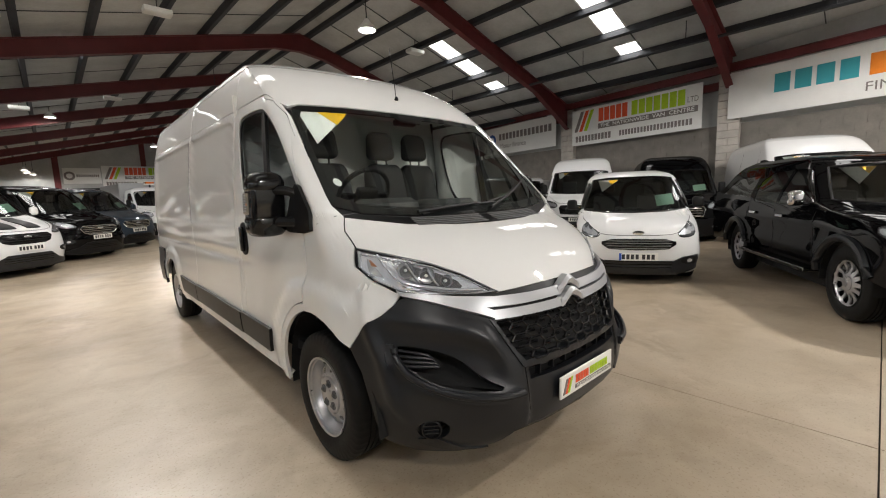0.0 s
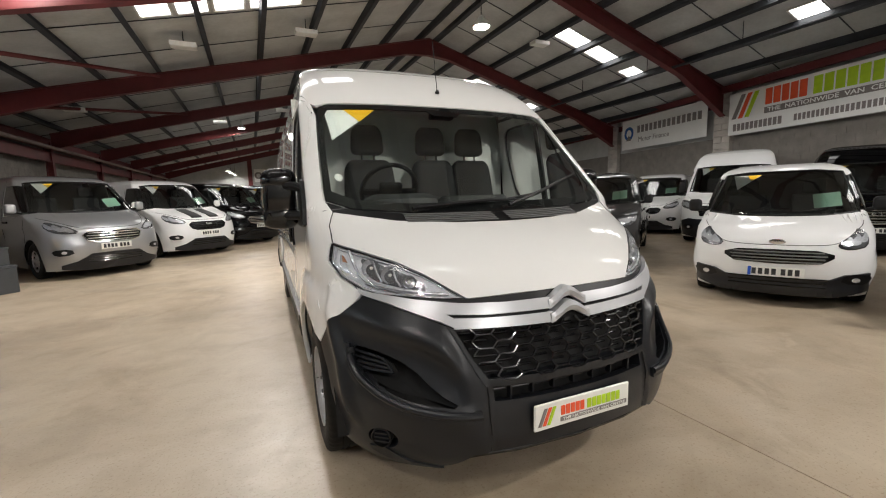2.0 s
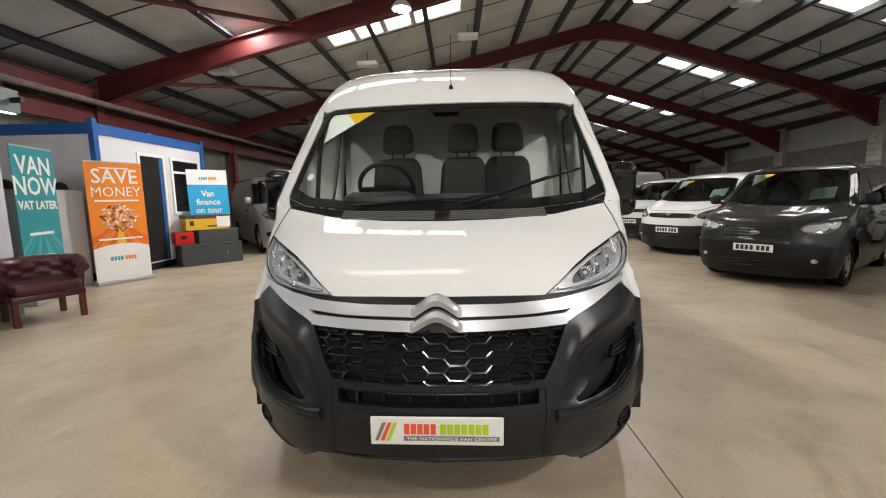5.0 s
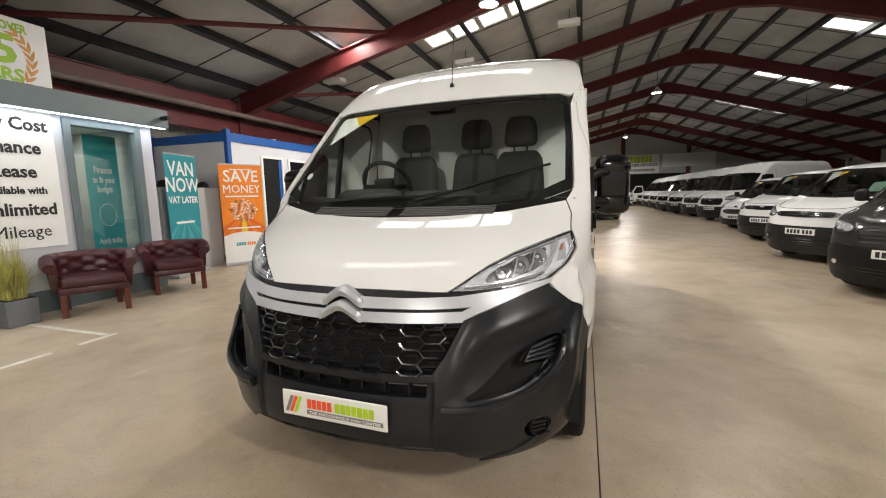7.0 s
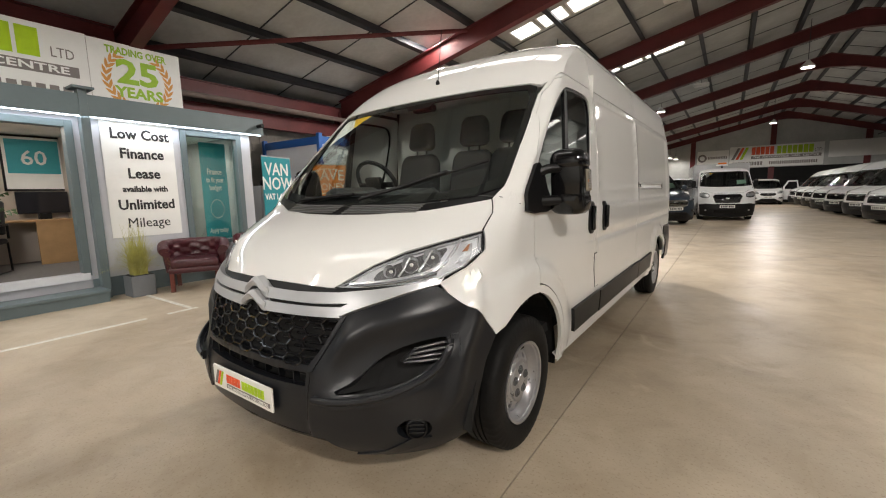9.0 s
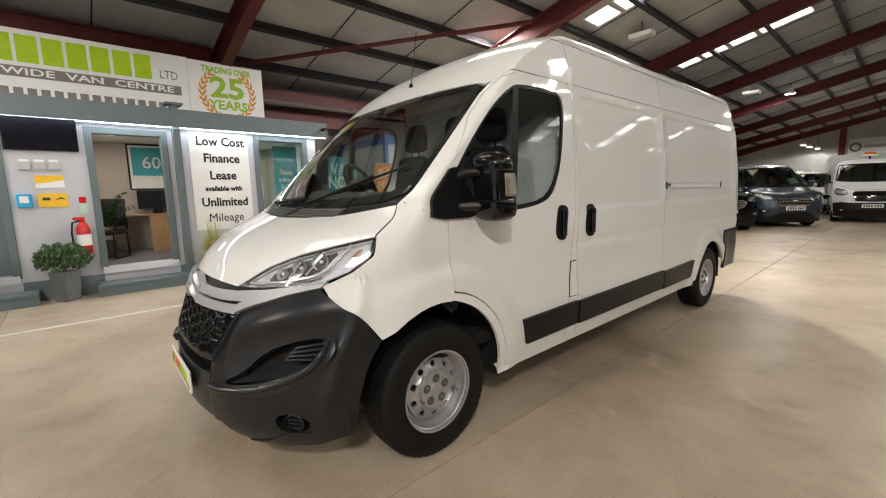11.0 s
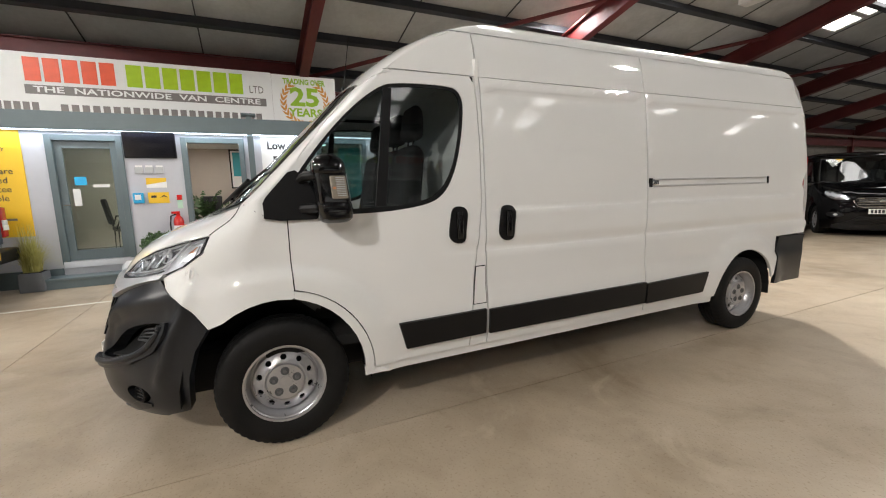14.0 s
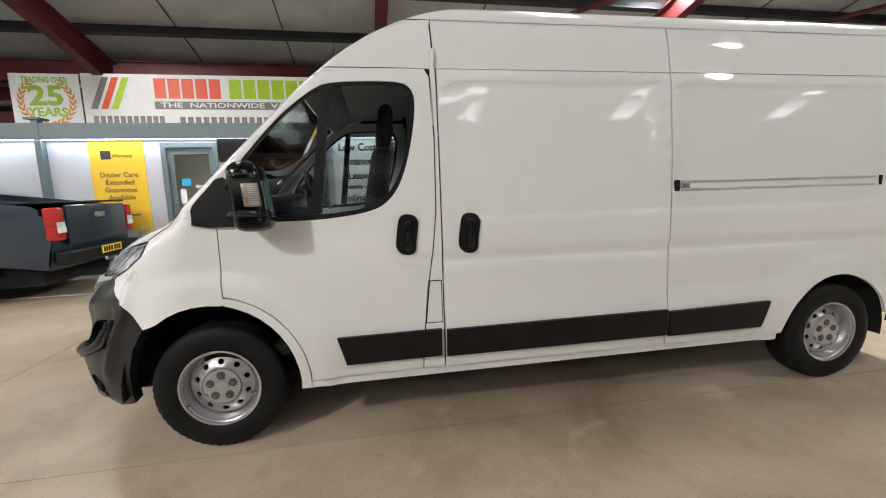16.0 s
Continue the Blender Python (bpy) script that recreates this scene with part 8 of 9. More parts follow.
# banners on the far gable
name_banner(pose(6.82, Y_FAR - 0.1, 4.02), 6.4, 1.85, "large dealer banner on the far gable wall")
fb = sign("finance_banner", "white finance banner on the far gable wall", "banner", 2.45, 1.3, PAPER, pose(2.34, Y_FAR - 0.1, 4.08), 0.006)
fb2 = sign("finance_banner", "white finance banner on the far gable wall", "banner", 4.6, 1.3, PAPER, pose(12.6, Y_FAR - 0.1, 4.3), 0.006)
for x in (0.75, 6.67, 12.6):
    tagged(part("gable_column", box(x - 0.2, x + 0.2, Y_FAR - 0.09, Y_FAR - 0.002, 0, roof_z(x) - 0.1), RED_STEEL), "dark red steel gable column", "column", "gable columns", "structure")
# flat near-black panel on the gable; its colour stands for the unlit space beyond
tagged(part("doorway", box(1.2, 14.5, Y_FAR - 0.06, Y_FAR - 0.003, 0, 3.05), DARK_VOID), "near-black panel painted as the unlit opening at the far end of the hall", "opening", kind="structure")
part("emblem", moved(lathe([(0.36, 0.004), (0.36, 0), (0.2, 0), (0.2, 0.004)], 24, "y", caps=False), pose(-0.82, -0.005, 0.0)), GREY_INK, fb)
bars_text(fb, -0.4, 1.1, -0.1, 0.12, GREY_INK, pose(0, -0.004, 0), 12, 0.3)

# boards on the office front
lo = sign("notice_board", "white board offering low cost finance", "sign", 0.93, 1.68, PAPER, pose(OX + 0.012, 2.69, 1.67, 0, 0, 90))
for text, z, size in (("Low Cost", 0.66, 0.215), ("Finance", 0.38, 0.215), ("Lease", 0.09, 0.215), ("available with", -0.135, 0.125), ("Unlimited", -0.37, 0.215), ("Mileage", -0.64, 0.215)):
    words(lo, text, 0.02, z, size * 0.96, INK, 0.92, 0.0055)
yb = sign("notice_board", "tall yellow warranty board with dark lettering", "sign", 0.92, 1.72, YELLOW, pose(OX + 0.012, -1.70, 1.70, 0, 0, 90))
patch(yb, -0.27, -0.10, 0.46, 0.62, INK)
words(yb, "Warranty", 0.09, 0.52, 0.085, INK)
for text, z in (("Dealer Care", 0.17), ("Extended", 0.03), ("Guarantee", -0.11), ("Available", -0.25)):
    words(yb, text, 0.0, z, 0.135, INK, 0.95)
patch(yb, -0.25, 0.28, -0.60, -0.565, GREY_INK, "line_bar")
tv = thing("wall_screen", "black flat television on the office front", "television", m=pose(OX + 0.06, 0.46, 2.30, 0, 8, 0))
part("bezel", box(-0.03, 0.012, -0.38, 0.38, -0.22, 0.22, 0.006), PLASTIC_BLACK, tv)
part("screen", box(0.012, 0.014, -0.365, 0.365, -0.2, 0.205), SCREEN, tv)
part("bracket", box(-0.06, -0.03, -0.1, 0.1, -0.1, 0.1), PLASTIC_BLACK, tv)
for y in (0.25, 0.40, 0.55):
    lh = thing("leaflet_holder", "clear leaflet holder with white cards", "leaflet holder", "leaflet holders", m=pose(OX, y, 1.90))
    part("tray", box(0, 0.03, -0.06, 0.06, -0.08, 0.03, 0.004), GREY_CABINET, lh)
    part("cards", box(0.005, 0.02, -0.05, 0.05, -0.07, 0.06), PAPER, lh)
s1 = sign("wall_sign", "yellow and white warranty plaque", "sign", 0.30, 0.17, PAPER, pose(OX + 0.012, 0.48, 1.66, 0, 0, 90))
part("band", prism([(-0.15, 0.085), (0.15, 0.085), (0.15, 0.02), (-0.15, -0.03)], 0.002, "xz", -0.003), YELLOW, s1)
s2 = sign("wall_sign", "yellow warranty plaque with dark marks", "sign", 0.31, 0.19, YELLOW, pose(OX + 0.012, 0.49, 1.40, 0, 0, 90))
part("mark", prism([(0.02, 0.0), (0.08, 0.045), (0.14, 0.0), (0.08, 0.02)], 0.002, "xz", -0.003), INK, s2)
patch(s2, -0.11, -0.03, 0.0, 0.04, INK, "mark")
bx = thing("sanitiser_box", "small blue dispenser with a white label", "dispenser", m=pose(OX, 0.20, 1.40))
part("case", box(0, 0.08, -0.075, 0.075, -0.09, 0.09, 0.012), SKY_BLUE, bx)
part("label", box(0.08, 0.083, -0.045, 0.045, -0.03, 0.06), PAPER, bx)
ex = thing("fire_extinguisher", "red fire extinguisher on a wall hook", "extinguisher", m=pose(OX + 0.10, 0.76, 0.62))
part("cylinder", lathe([(0.0, 0), (0.07, 0.0), (0.08, 0.02), (0.08, 0.36), (0.06, 0.42), (0.03, 0.45), (0.03, 0.49), (0.0, 0.49)], 24, "z"), EXTINGUISHER, ex, smooth=True)
part("label", lathe([(0.0812, 0.12), (0.0812, 0.28)], 24, "z", caps=False), PAPER, ex)
part("lever", box(-0.02, 0.02, -0.10, 0.03, 0.49, 0.53, 0.006), EXTINGUISHER, ex)
part("hose", tube([(0, -0.03, 0.48), (0.0, -0.11, 0.45), (0.01, -0.13, 0.30), (0.02, -0.12, 0.12)], 0.013, 8), PLASTIC_BLACK, ex, smooth=True)
es = sign("wall_sign", "small red and green extinguisher notice", "sign", 0.08, 0.24, GREEN_CARD, pose(OX + 0.012, 0.80, 1.32, 0, 0, 90))
patch(es, -0.04, 0.04, 0.03, 0.12, EXTINGUISHER)
cl_ = thing("spot_lamp", "small dark camera on the fascia", "camera", m=pose(OX + 0.16, OY1 + 0.1, 2.66))
part("body", lathe([(0.0, 0.0), (0.035, 0.0), (0.035, 0.14), (0, 0.14)], 14, "x"), PLASTIC_BLACK, cl_)

# things inside the office
pf = thing("framed_poster", "framed teal poster with a large 60", "poster", m=pose(OX - 2.46, 2.0, 2.03, 0, 0, 90))
part("frame", box(-0.40, 0.40, -0.02, 0, -0.46, 0.46, 0.004), PLASTIC_BLACK, pf)
part("print", box(-0.37, 0.37, -0.023, -0.0205, -0.43, 0.43), PAPER, pf)
part("panel", box(-0.33, 0.33, -0.026, -0.0235, -0.17, 0.39), TEAL_LIGHT, pf)
text_mesh("lettering", "60", 0.34, PAPER, pf, pose(0, -0.029, 0.08) @ FACE_NY, bold=0.004)
dk = thing("desk", "oak office desk with a dark monitor beside the wall", "desk", m=pose(OX - 2.3, 1.95, OF))
part("top", box(-0.4, 0.45, -0.75, 0.35, 0.70, 0.73, 0.004), OAK, dk)
part("side_panel", box(-0.38, -0.35, -0.7, 0.33, 0, 0.70), OAK, dk)
part("side_panel", box(0.40, 0.43, -0.15, 0.33, 0, 0.70), OAK, dk)
mn = thing("monitor", "black computer monitor on a desk", "monitor", m=pose(OX - 2.25, 2.0, OF + 0.73))
part("screen", box(-0.02, 0.02, -0.33, 0.33, 0.10, 0.46, 0.006), SCREEN, mn)
part("stand", box(-0.06, 0.06, -0.08, 0.08, 0, 0.1, 0.01), PLASTIC_BLACK, mn)


def office_chair(m, label):
    t = thing("office_chair", label, "chair", "office chairs", m=m)
    part("seat", box(-0.25, 0.25, -0.24, 0.24, 0.42, 0.50, 0.03, seg=3), CLOTH, t, smooth=True)
    part("backrest", moved(box(-0.22, 0.22, -0.03, 0.03, 0, 0.5, 0.03, seg=3), pose(0, 0.26, 0.55, -10)), CLOTH, t, smooth=True)
    for s in (-1, 1):
        part("arm", tube([(s * 0.26, 0.22, 0.50), (s * 0.29, 0.15, 0.70), (s * 0.29, -0.12, 0.70), (s * 0.27, -0.20, 0.50)], 0.017, 8), PLASTIC_BLACK, t, smooth=True)
        part("leg", tube([(s * 0.25, 0.20, 0.44), (s * 0.25, 0.22, 0.02), (s * 0.25, -0.24, 0.02), (s * 0.24, -0.20, 0.44)], 0.014, 8), PLASTIC_BLACK, t, smooth=True)


office_chair(pose(OX - 1.3, 1.05, OF, 0, 0, 60), "black office armchair on a sled base")
office_chair(pose(OX - 1.2, -0.25, OF, 0, 0, 200), "black office armchair near the glazed door")
pb = thing("pull_up_banner", "teal pull-up banner behind the office window", "banner", m=pose(OX - 0.55, 4.04, OF, 0, 0, 96) @ Matrix.Diagonal((0.62, 1, 1, 1)))
part("base", box(-0.42, 0.42, -0.05, 0.05, 0, 0.07, 0.01), SILVER_TRIM, pb)
part("sheet", box(-0.4, 0.4, -0.004, 0.004, 0.07, 2.02), TEAL_LIGHT, pb)
for text, z, size in (("Finance", 1.50, 0.15), ("to fit your", 1.35, 0.13), ("budget", 1.21, 0.14), ("Apply today", 0.42, 0.12)):
    text_mesh("lettering", text, size, PAPER, pb, pose(0, -0.008, z) @ FACE_NY, bold=0.003)
part("drawing", tube([(0.2 * math.cos(k * math.pi / 10) * (1 + 0.1 * (k % 2)), -0.008, 0.82 + 0.17 * math.sin(k * math.pi / 10)) for k in range(20)], 0.006, 4, closed=True), PAPER, pb)
yp = sign("framed_poster", "yellow and white notice inside the office", "poster", 0.42, 0.55, PAPER, pose(OX - 2.46, 4.0, 1.62, 0, 0, 90))
patch(yp, -0.17, 0.05, -0.22, 0.2, YELLOW)

# plants
def leaf_cloud(center, radii, n, size, seed):
    rnd = random.Random(seed)
    bm = bmesh.new()
    for _ in range(n):
        a, c = rnd.uniform(0, 2 * math.pi), rnd.uniform(-0.7, 1)
        rr = rnd.uniform(0.70, 1.04) * (1 + 0.12 * math.sin(5 * a) * math.cos(4 * c))
        q = math.sqrt(1 - c * c)
        p = Vector((center[0] + radii[0] * rr * q * math.cos(a), center[1] + radii[1] * rr * q * math.sin(a), center[2] + radii[2] * rr * c))
        m = Matrix.Translation(p) @ Euler((rnd.uniform(0, 6.3), rnd.uniform(0, 6.3), rnd.uniform(0, 6.3))).to_matrix().to_4x4()
        s = size * rnd.uniform(0.6, 1.3)
        vs = [bm.verts.new(m @ Vector(v)) for v in ((-s, 0, 0), (0, -0.45 * s, 0.1 * s), (s, 0, 0), (0, 0.45 * s, 0.1 * s))]
        bm.faces.new(vs)
    return bm


pl_ = thing("potted_shrub", "clipped green shrub in a grey planter", "plant", m=pose(OX + 0.30, 0.50, 0))
part("planter", lathe([(0.0, 0), (0.13, 0), (0.17, 0.40), (0.18, 0.42), (0.155, 0.42), (0.14, 0.38), (0, 0.38)], 4, "z"), POT_GREY, pl_)
part("foliage", leaf_cloud((0, 0, 0.60), (0.30, 0.30, 0.20), 1500, 0.030, 3), LEAF, pl_)
part("stems", tube([(0, 0, 0.36), (0.01, 0, 0.6)], 0.02, 6), MAHOGANY, pl_)


def grass_plant(m, seed):
    t = thing("grass_plant", "tall yellow-green ornamental grass in a grey planter", "plant", "grass planters", m=m)
    part("planter", box(-0.15, 0.15, -0.15, 0.15, 0, 0.30, 0.012), POT_GREY, t)
    part("soil", box(-0.135, 0.135, -0.135, 0.135, 0.28, 0.305), DARK_VOID, t)
    rnd = random.Random(seed)
    bm = bmesh.new()
    for k in range(620):
        a = rnd.uniform(0, 2 * math.pi)
        ln = rnd.uniform(0.35, 0.80)
        lean = rnd.uniform(0.04, 0.36) if k > 90 else rnd.uniform(0.35, 0.62)
        b = Vector((rnd.uniform(-0.09, 0.09), rnd.uniform(-0.09, 0.09), 0.29))
        d = Vector((math.cos(a), math.sin(a), 0))
        side = Vector((-d.y, d.x, 0)) * 0.006
        prev = None
        for i in range(6):
            f = i / 5
            p = b + d * lean * f * f + Vector((0, 0, ln * (f - (0.42 * f * f * lean / 0.3 if lean > 0.12 else 0))))
            q = (bm.verts.new(p - side * (1 - f * 0.9)), bm.verts.new(p + side * (1 - f * 0.9)))
            if prev:
                bm.faces.new((prev[0], prev[1], q[1], q[0]))
            prev = q
    part("foliage", bm, GRASS, t)
    return t


grass_plant(pose(OX + 0.33, 2.38, 0), 5)
grass_plant(pose(OX + 0.33, -1.22, 0), 6)
pm = thing("potted_palm", "green palm in the office beside the doorway", "plant", m=pose(OX - 1.5, 1.04, OF))
part("pot", lathe([(0, 0), (0.14, 0), (0.18, 0.3), (0.16, 0.3), (0, 0.27)], 20, "z"), POT_GREY, pm, smooth=True)
rnd = random.Random(9)
bm = bmesh.new()
for k in range(16):
    a, up = rnd.uniform(0, 6.28), rnd.uniform(0.75, 1.25)
    prev = None
    for i in range(9):
        f = i / 8
        p = Vector((math.cos(a) * 0.5 * f, math.sin(a) * 0.5 * f, 0.28 + up * (1.5 * f - 0.75 * f * f)))
        if prev is not None and i > 2:
            d = (p - prev).normalized()
            s = d.cross(Vector((0, 0, 1))).normalized()
            for g_ in (1, -1):
                tip = p + s * g_ * 0.17 * (1.1 - f) + Vector((0, 0, -0.05))
                bm.faces.new([bm.verts.new(v) for v in (prev, p, tip)])
        prev = p
part("fronds", bm, LEAF, pm)


# ---- burgundy tub chairs ----
def tub_chair(m, label):
    t = thing("tub_chair", label, "armchair", "burgundy tub chairs", m=m)
    # seat cushion
    part("seat", box(-0.26, 0.26, -0.30, 0.22, 0.33, 0.45, 0.04, seg=3), LEATHER, t, smooth=True)
    # curved back with a rolled top, buttoned inside
    bm = bmesh.new()
    rings = []
    n = 73
    for i in range(n):
        a = radians(-20 + 220 * i / (n - 1))
        c, s = math.cos(a), math.sin(a)
        top = 0.70 if 0.15 < i / (n - 1) < 0.85 else 0.70 - 0.10 * abs(abs(i / (n - 1) - 0.5) - 0.35) / 0.15
        ring = []
        prof = [(0.27, 0.34)]
        for k in range(11):
            z = 0.40 + (top - 0.44) * k / 10
            u, v = a * 3.9, (z - 0.46) * 26
            puff = abs(math.cos(u + v)) * abs(math.cos(u - v))
            prof.append((0.292 - 0.028 * math.sqrt(puff), z))
        prof += [(0.285, top - 0.015), (0.30, top), (0.345, top + 0.012), (0.385, top - 0.015), (0.39, top - 0.05), (0.365, top - 0.09), (0.345, 0.5), (0.33, 0.34), (0.32, 0.26), (0.28, 0.26)]
        for r, z in prof:
            ring.append(bm.verts.new((r * c * 1.02, r * s * 0.95 - 0.02, z)))
        rings.append(ring)
    for r0, r1 in zip(rings, rings[1:]):
        for k in range(len(r0)):
            j = (k + 1) % len(r0)
            bm.faces.new((r0[k], r0[j], r1[j], r1[k]))
    bm.faces.new(rings[0])
    bm.faces.new(rings[-1][::-1])
    part("backrest", bm, LEATHER, t, smooth=True, angle=50)
    part("seat_rail", box(-0.28, 0.28, -0.29, 0.24, 0.26, 0.34, 0.02), LEATHER, t, smooth=True)
    for x, y in ((-0.25, -0.25), (0.25, -0.25), (-0.22, 0.22), (0.22, 0.22)):
        part("leg", box(x - 0.025, x + 0.025, y - 0.025, y + 0.025, 0, 0.28, 0.006), MAHOGANY, t)


tub_chair(pose(OX + 0.50, 3.10, 0, 0, 0, 62) @ Matrix.Diagonal((1.22, 1.12, 1.06, 1)), "burgundy buttoned leather tub chair against the office")
tub_chair(pose(OX + 0.46, 4.28, 0, 0, 0, 62) @ Matrix.Diagonal((1.22, 1.12, 1.06, 1)), "burgundy buttoned leather tub chair by the office end")

# ---- site cabin and the stand-up banners ----
cb = thing("site_cabin", "white site cabin with blue steel edges", "cabin", m=pose(-4.2, 6.63, 0))
part("body", box(-2.2, 0, 0, 3.02, 0.15, 2.62), CABIN_WHITE, cb)
for x in (-2.2, 0.0):
    for y in (0.0, 3.02):
        part("corner_post", box(x - 0.05, x + 0.05, y - 0.05, y + 0.05, 0, 2.85, 0.006), BLUE_STEEL, cb)
for y in (-0.03, 2.99):
    part("top_rail", box(-2.15, -0.05, y, y + 0.06, 2.60, 2.78), BLUE_STEEL, cb)
part("top_rail", box(-0.03, 0.03, 0.05, 2.97, 2.60, 2.78), BLUE_STEEL, cb)
part("roof", box(-2.2, 0.0, 0.0, 3.02, 2.63, 2.76), CABIN_WHITE, cb)
part("skirt", box(-2.15, -0.05, 0.05, 2.97, 0.0, 0.15), DARK_VOID, cb)
# no opening is cut: a near-black sheet paints the shade inside the door
part("doorway", box(-0.02, 0.006, 0.98, 1.62, 0.18, 2.32), DARK_VOID, cb, "near-black panel painted as a shaded open doorway")
for ya, yb, za, zb in ((0.92, 0.98, 0.15, 2.38), (1.62, 1.68, 0.15, 2.38), (0.98, 1.62, 2.32, 2.38)):
    part("door_frame", box(0.0, 0.03, ya, yb, za, zb), PAPER, cb)
part("door_edge", box(0.007, 0.012, 1.52, 1.60, 0.2, 2.3), BLUE_STEEL, cb)
win = part("window", box(0.0, 0.012, 1.92, 2.82, 1.18, 2.30), SCREEN, cb)
for ya, yb, za, zb in ((1.86, 1.92, 1.12, 2.36), (2.82, 2.88, 1.12, 2.36), (1.92, 2.82, 2.30, 2.36), (1.92, 2.82, 1.12, 1.18), (1.92, 2.82, 2.02, 2.07)):
    part("window_frame", box(0.0, 0.035, ya, yb, za, zb), PAPER, win)
for x, y, z, sx, sy, sz, mt in ((-0.5, 0.6, 2.76, 0.25, 0.15, 0.08, TUBE_BODY), (-0.4, 1.0, 2.76, 0.12, 0.2, 0.06, PLASTIC_BLACK), (-0.5, 2.0, 2.76, 0.05, 0.05, 0.14, PAPER), (-0.6, 2.5, 2.76, 0.2, 0.1, 0.07, PLASTIC_BLACK)):
    o = part("roof_clutter", box(-sx, sx, -sy, sy, 0, sz, 0.015), mt)
    o.location = (-4.2 + x, 6.63 + y, z)
    tagged(o, "small odd part lying on the cabin roof", "clutter")
gc = thing("steel_cabinet", "grey steel cabinet with clutter on top", "cabinet", m=pose(-4.55, 5.55, 0))
part("body", box(-0.4, 0.25, -0.45, 0.85, 0, 1.62, 0.008), GREY_CABINET, gc)
part("door", box(0.25, 0.262, -0.43, 0.19, 0.05, 1.58), GREY_CABINET, gc)
part("door", box(0.25, 0.262, 0.21, 0.83, 0.05, 1.58), GREY_CABINET, gc)
part("handle", box(0.262, 0.275, 0.15, 0.17, 0.8, 1.0), CHROME, gc)
for y, r, mt, lab in ((5.35, 0.12, PLASTIC_BLACK, "black helmet on a steel cabinet"), (5.85, 0.13, LIME_INK, "lime hard hat on a steel cabinet"), (6.2, 0.11, PLASTIC_BLACK, "dark helmet on a steel cabinet")):
    hp = thing("helmet", lab, "helmet", m=pose(-4.5, y, 1.62))
    part("shell", lathe([(r, 0.0), (r * 0.98, r * 0.5), (r * 0.75, r * 0.95), (r * 0.3, r * 1.2), (0, r * 1.22)], 20, "z"), mt, hp, smooth=True)
    part("brim", lathe([(r * 0.9, 0.0), (r * 1.25, 0.005), (r * 1.25, 0.012), (r * 0.95, 0.02)], 20, "z", caps=False), mt, hp)


def roller_banner(m, w, h, mat, label):
    t = thing("roller_banner", label, "banner", m=m)
    part("base", box(-w / 2 - 0.02, w / 2 + 0.02, -0.09, 0.09, 0, 0.07, 0.015), SILVER_TRIM, t)
    part("sheet", box(-w / 2, w / 2, -0.003, 0.003, 0.07, h), mat, t)
    part("top_rail", box(-w / 2, w / 2, -0.010, 0.010, h, h + 0.025, 0.004), SILVER_TRIM, t)
    part("pole", tube([(0, 0.03, 0.05), (0, 0.03, h)], 0.01, 6), SILVER_TRIM, t)
    return t


def fan(t, cx, cz, r0, r1, a0, a1, mat, y, clip):
    """A printed ray."""
    pts = [(cx + r0 * math.cos(a0), cz + r0 * math.sin(a0)), (cx + r1 * math.cos(a0), cz + r1 * math.sin(a0)), (cx + r1 * math.cos(a1), cz + r1 * math.sin(a1)), (cx + r0 * math.cos(a1), cz + r0 * math.sin(a1))]
    pts = [(max(-clip[0], min(clip[0], a)), max(clip[1], min(clip[2], b))) for a, b in pts]
    part("printed_ray", prism(pts, 0.001, "xz", y), mat, t)


sv = roller_banner(pose(-3.85, 6.56, 0, 0, 0, 63), 0.85, 2.08, ORANGE, "orange pull-up banner about saving money")
for text, z, size, wd in (("SAVE", 1.84, 0.34, 0.92), ("MONEY", 1.58, 0.235, 0.92)):
    text_mesh("lettering", text, size, PAPER, sv, pose(0, -0.006, z) @ FACE_NY, width=wd, bold=0.004)
part("line_bar", box(-0.33, 0.33, -0.006, -0.003, 1.42, 1.45), PAPER, sv)
part("line_bar", box(-0.22, 0.22, -0.006, -0.003, 1.98, 2.0), PAPER, sv)
for k in range(6):
    fan(sv, 0, 1.05, 0.05, 0.7, radians(200 + 25 * k), radians(212 + 25 * k), ORANGE_DEEP, -0.0045, (0.42, 0.62, 1.4))
rnd = random.Random(4)
coin = lathe([(0, 0.0), (0.026, 0.0)], 10, "y")
for k in range(58):
    a, r = k * 2.39996, 0.275 * math.sqrt((k + 0.5) / 58)
    tilt = rnd.uniform(-70, 70)
    o = part("printed_leaf", coin, PAPER, sv) if k == 0 else new("printed_leaf", first_leaf.data)
    if k == 0:
        first_leaf = o
    o.parent = sv
    o.matrix_local = pose(r * math.cos(a), -0.0065, 1.14 + 0.86 * r * math.sin(a), 0, tilt, 0) @ Matrix.Diagonal((1.25, 1, 0.62, 1))
part("printed_trunk", prism([(-0.07, 0.70), (0.07, 0.70), (0.035, 0.95), (-0.035, 0.95)], 0.001, "xz", -0.0058), YELLOW, sv)
part("printed_panel", prism([(-0.425, 0.07), (0.425, 0.07), (0.425, 0.62), (0.2, 0.68), (0, 0.695), (-0.2, 0.68), (-0.425, 0.62)], 0.001, "xz", -0.0055), PAPER, sv)
part("line_bar", box(-0.33, 0.33, -0.006, -0.003, 0.76, 0.79), PAPER, sv)
bars_text(sv, -0.20, 0.0, 0.40, 0.47, TEAL_LIGHT, pose(0, -0.008, 0), 4, 0.25)
bars_text(sv, 0.02, 0.2, 0.40, 0.47, ORANGE, pose(0, -0.008, 0), 4, 0.25)
vn = roller_banner(pose(-3.95, 5.28, 0, 0, 0, 106), 0.85, 2.18, TEAL, "teal pull-up banner about van payment")
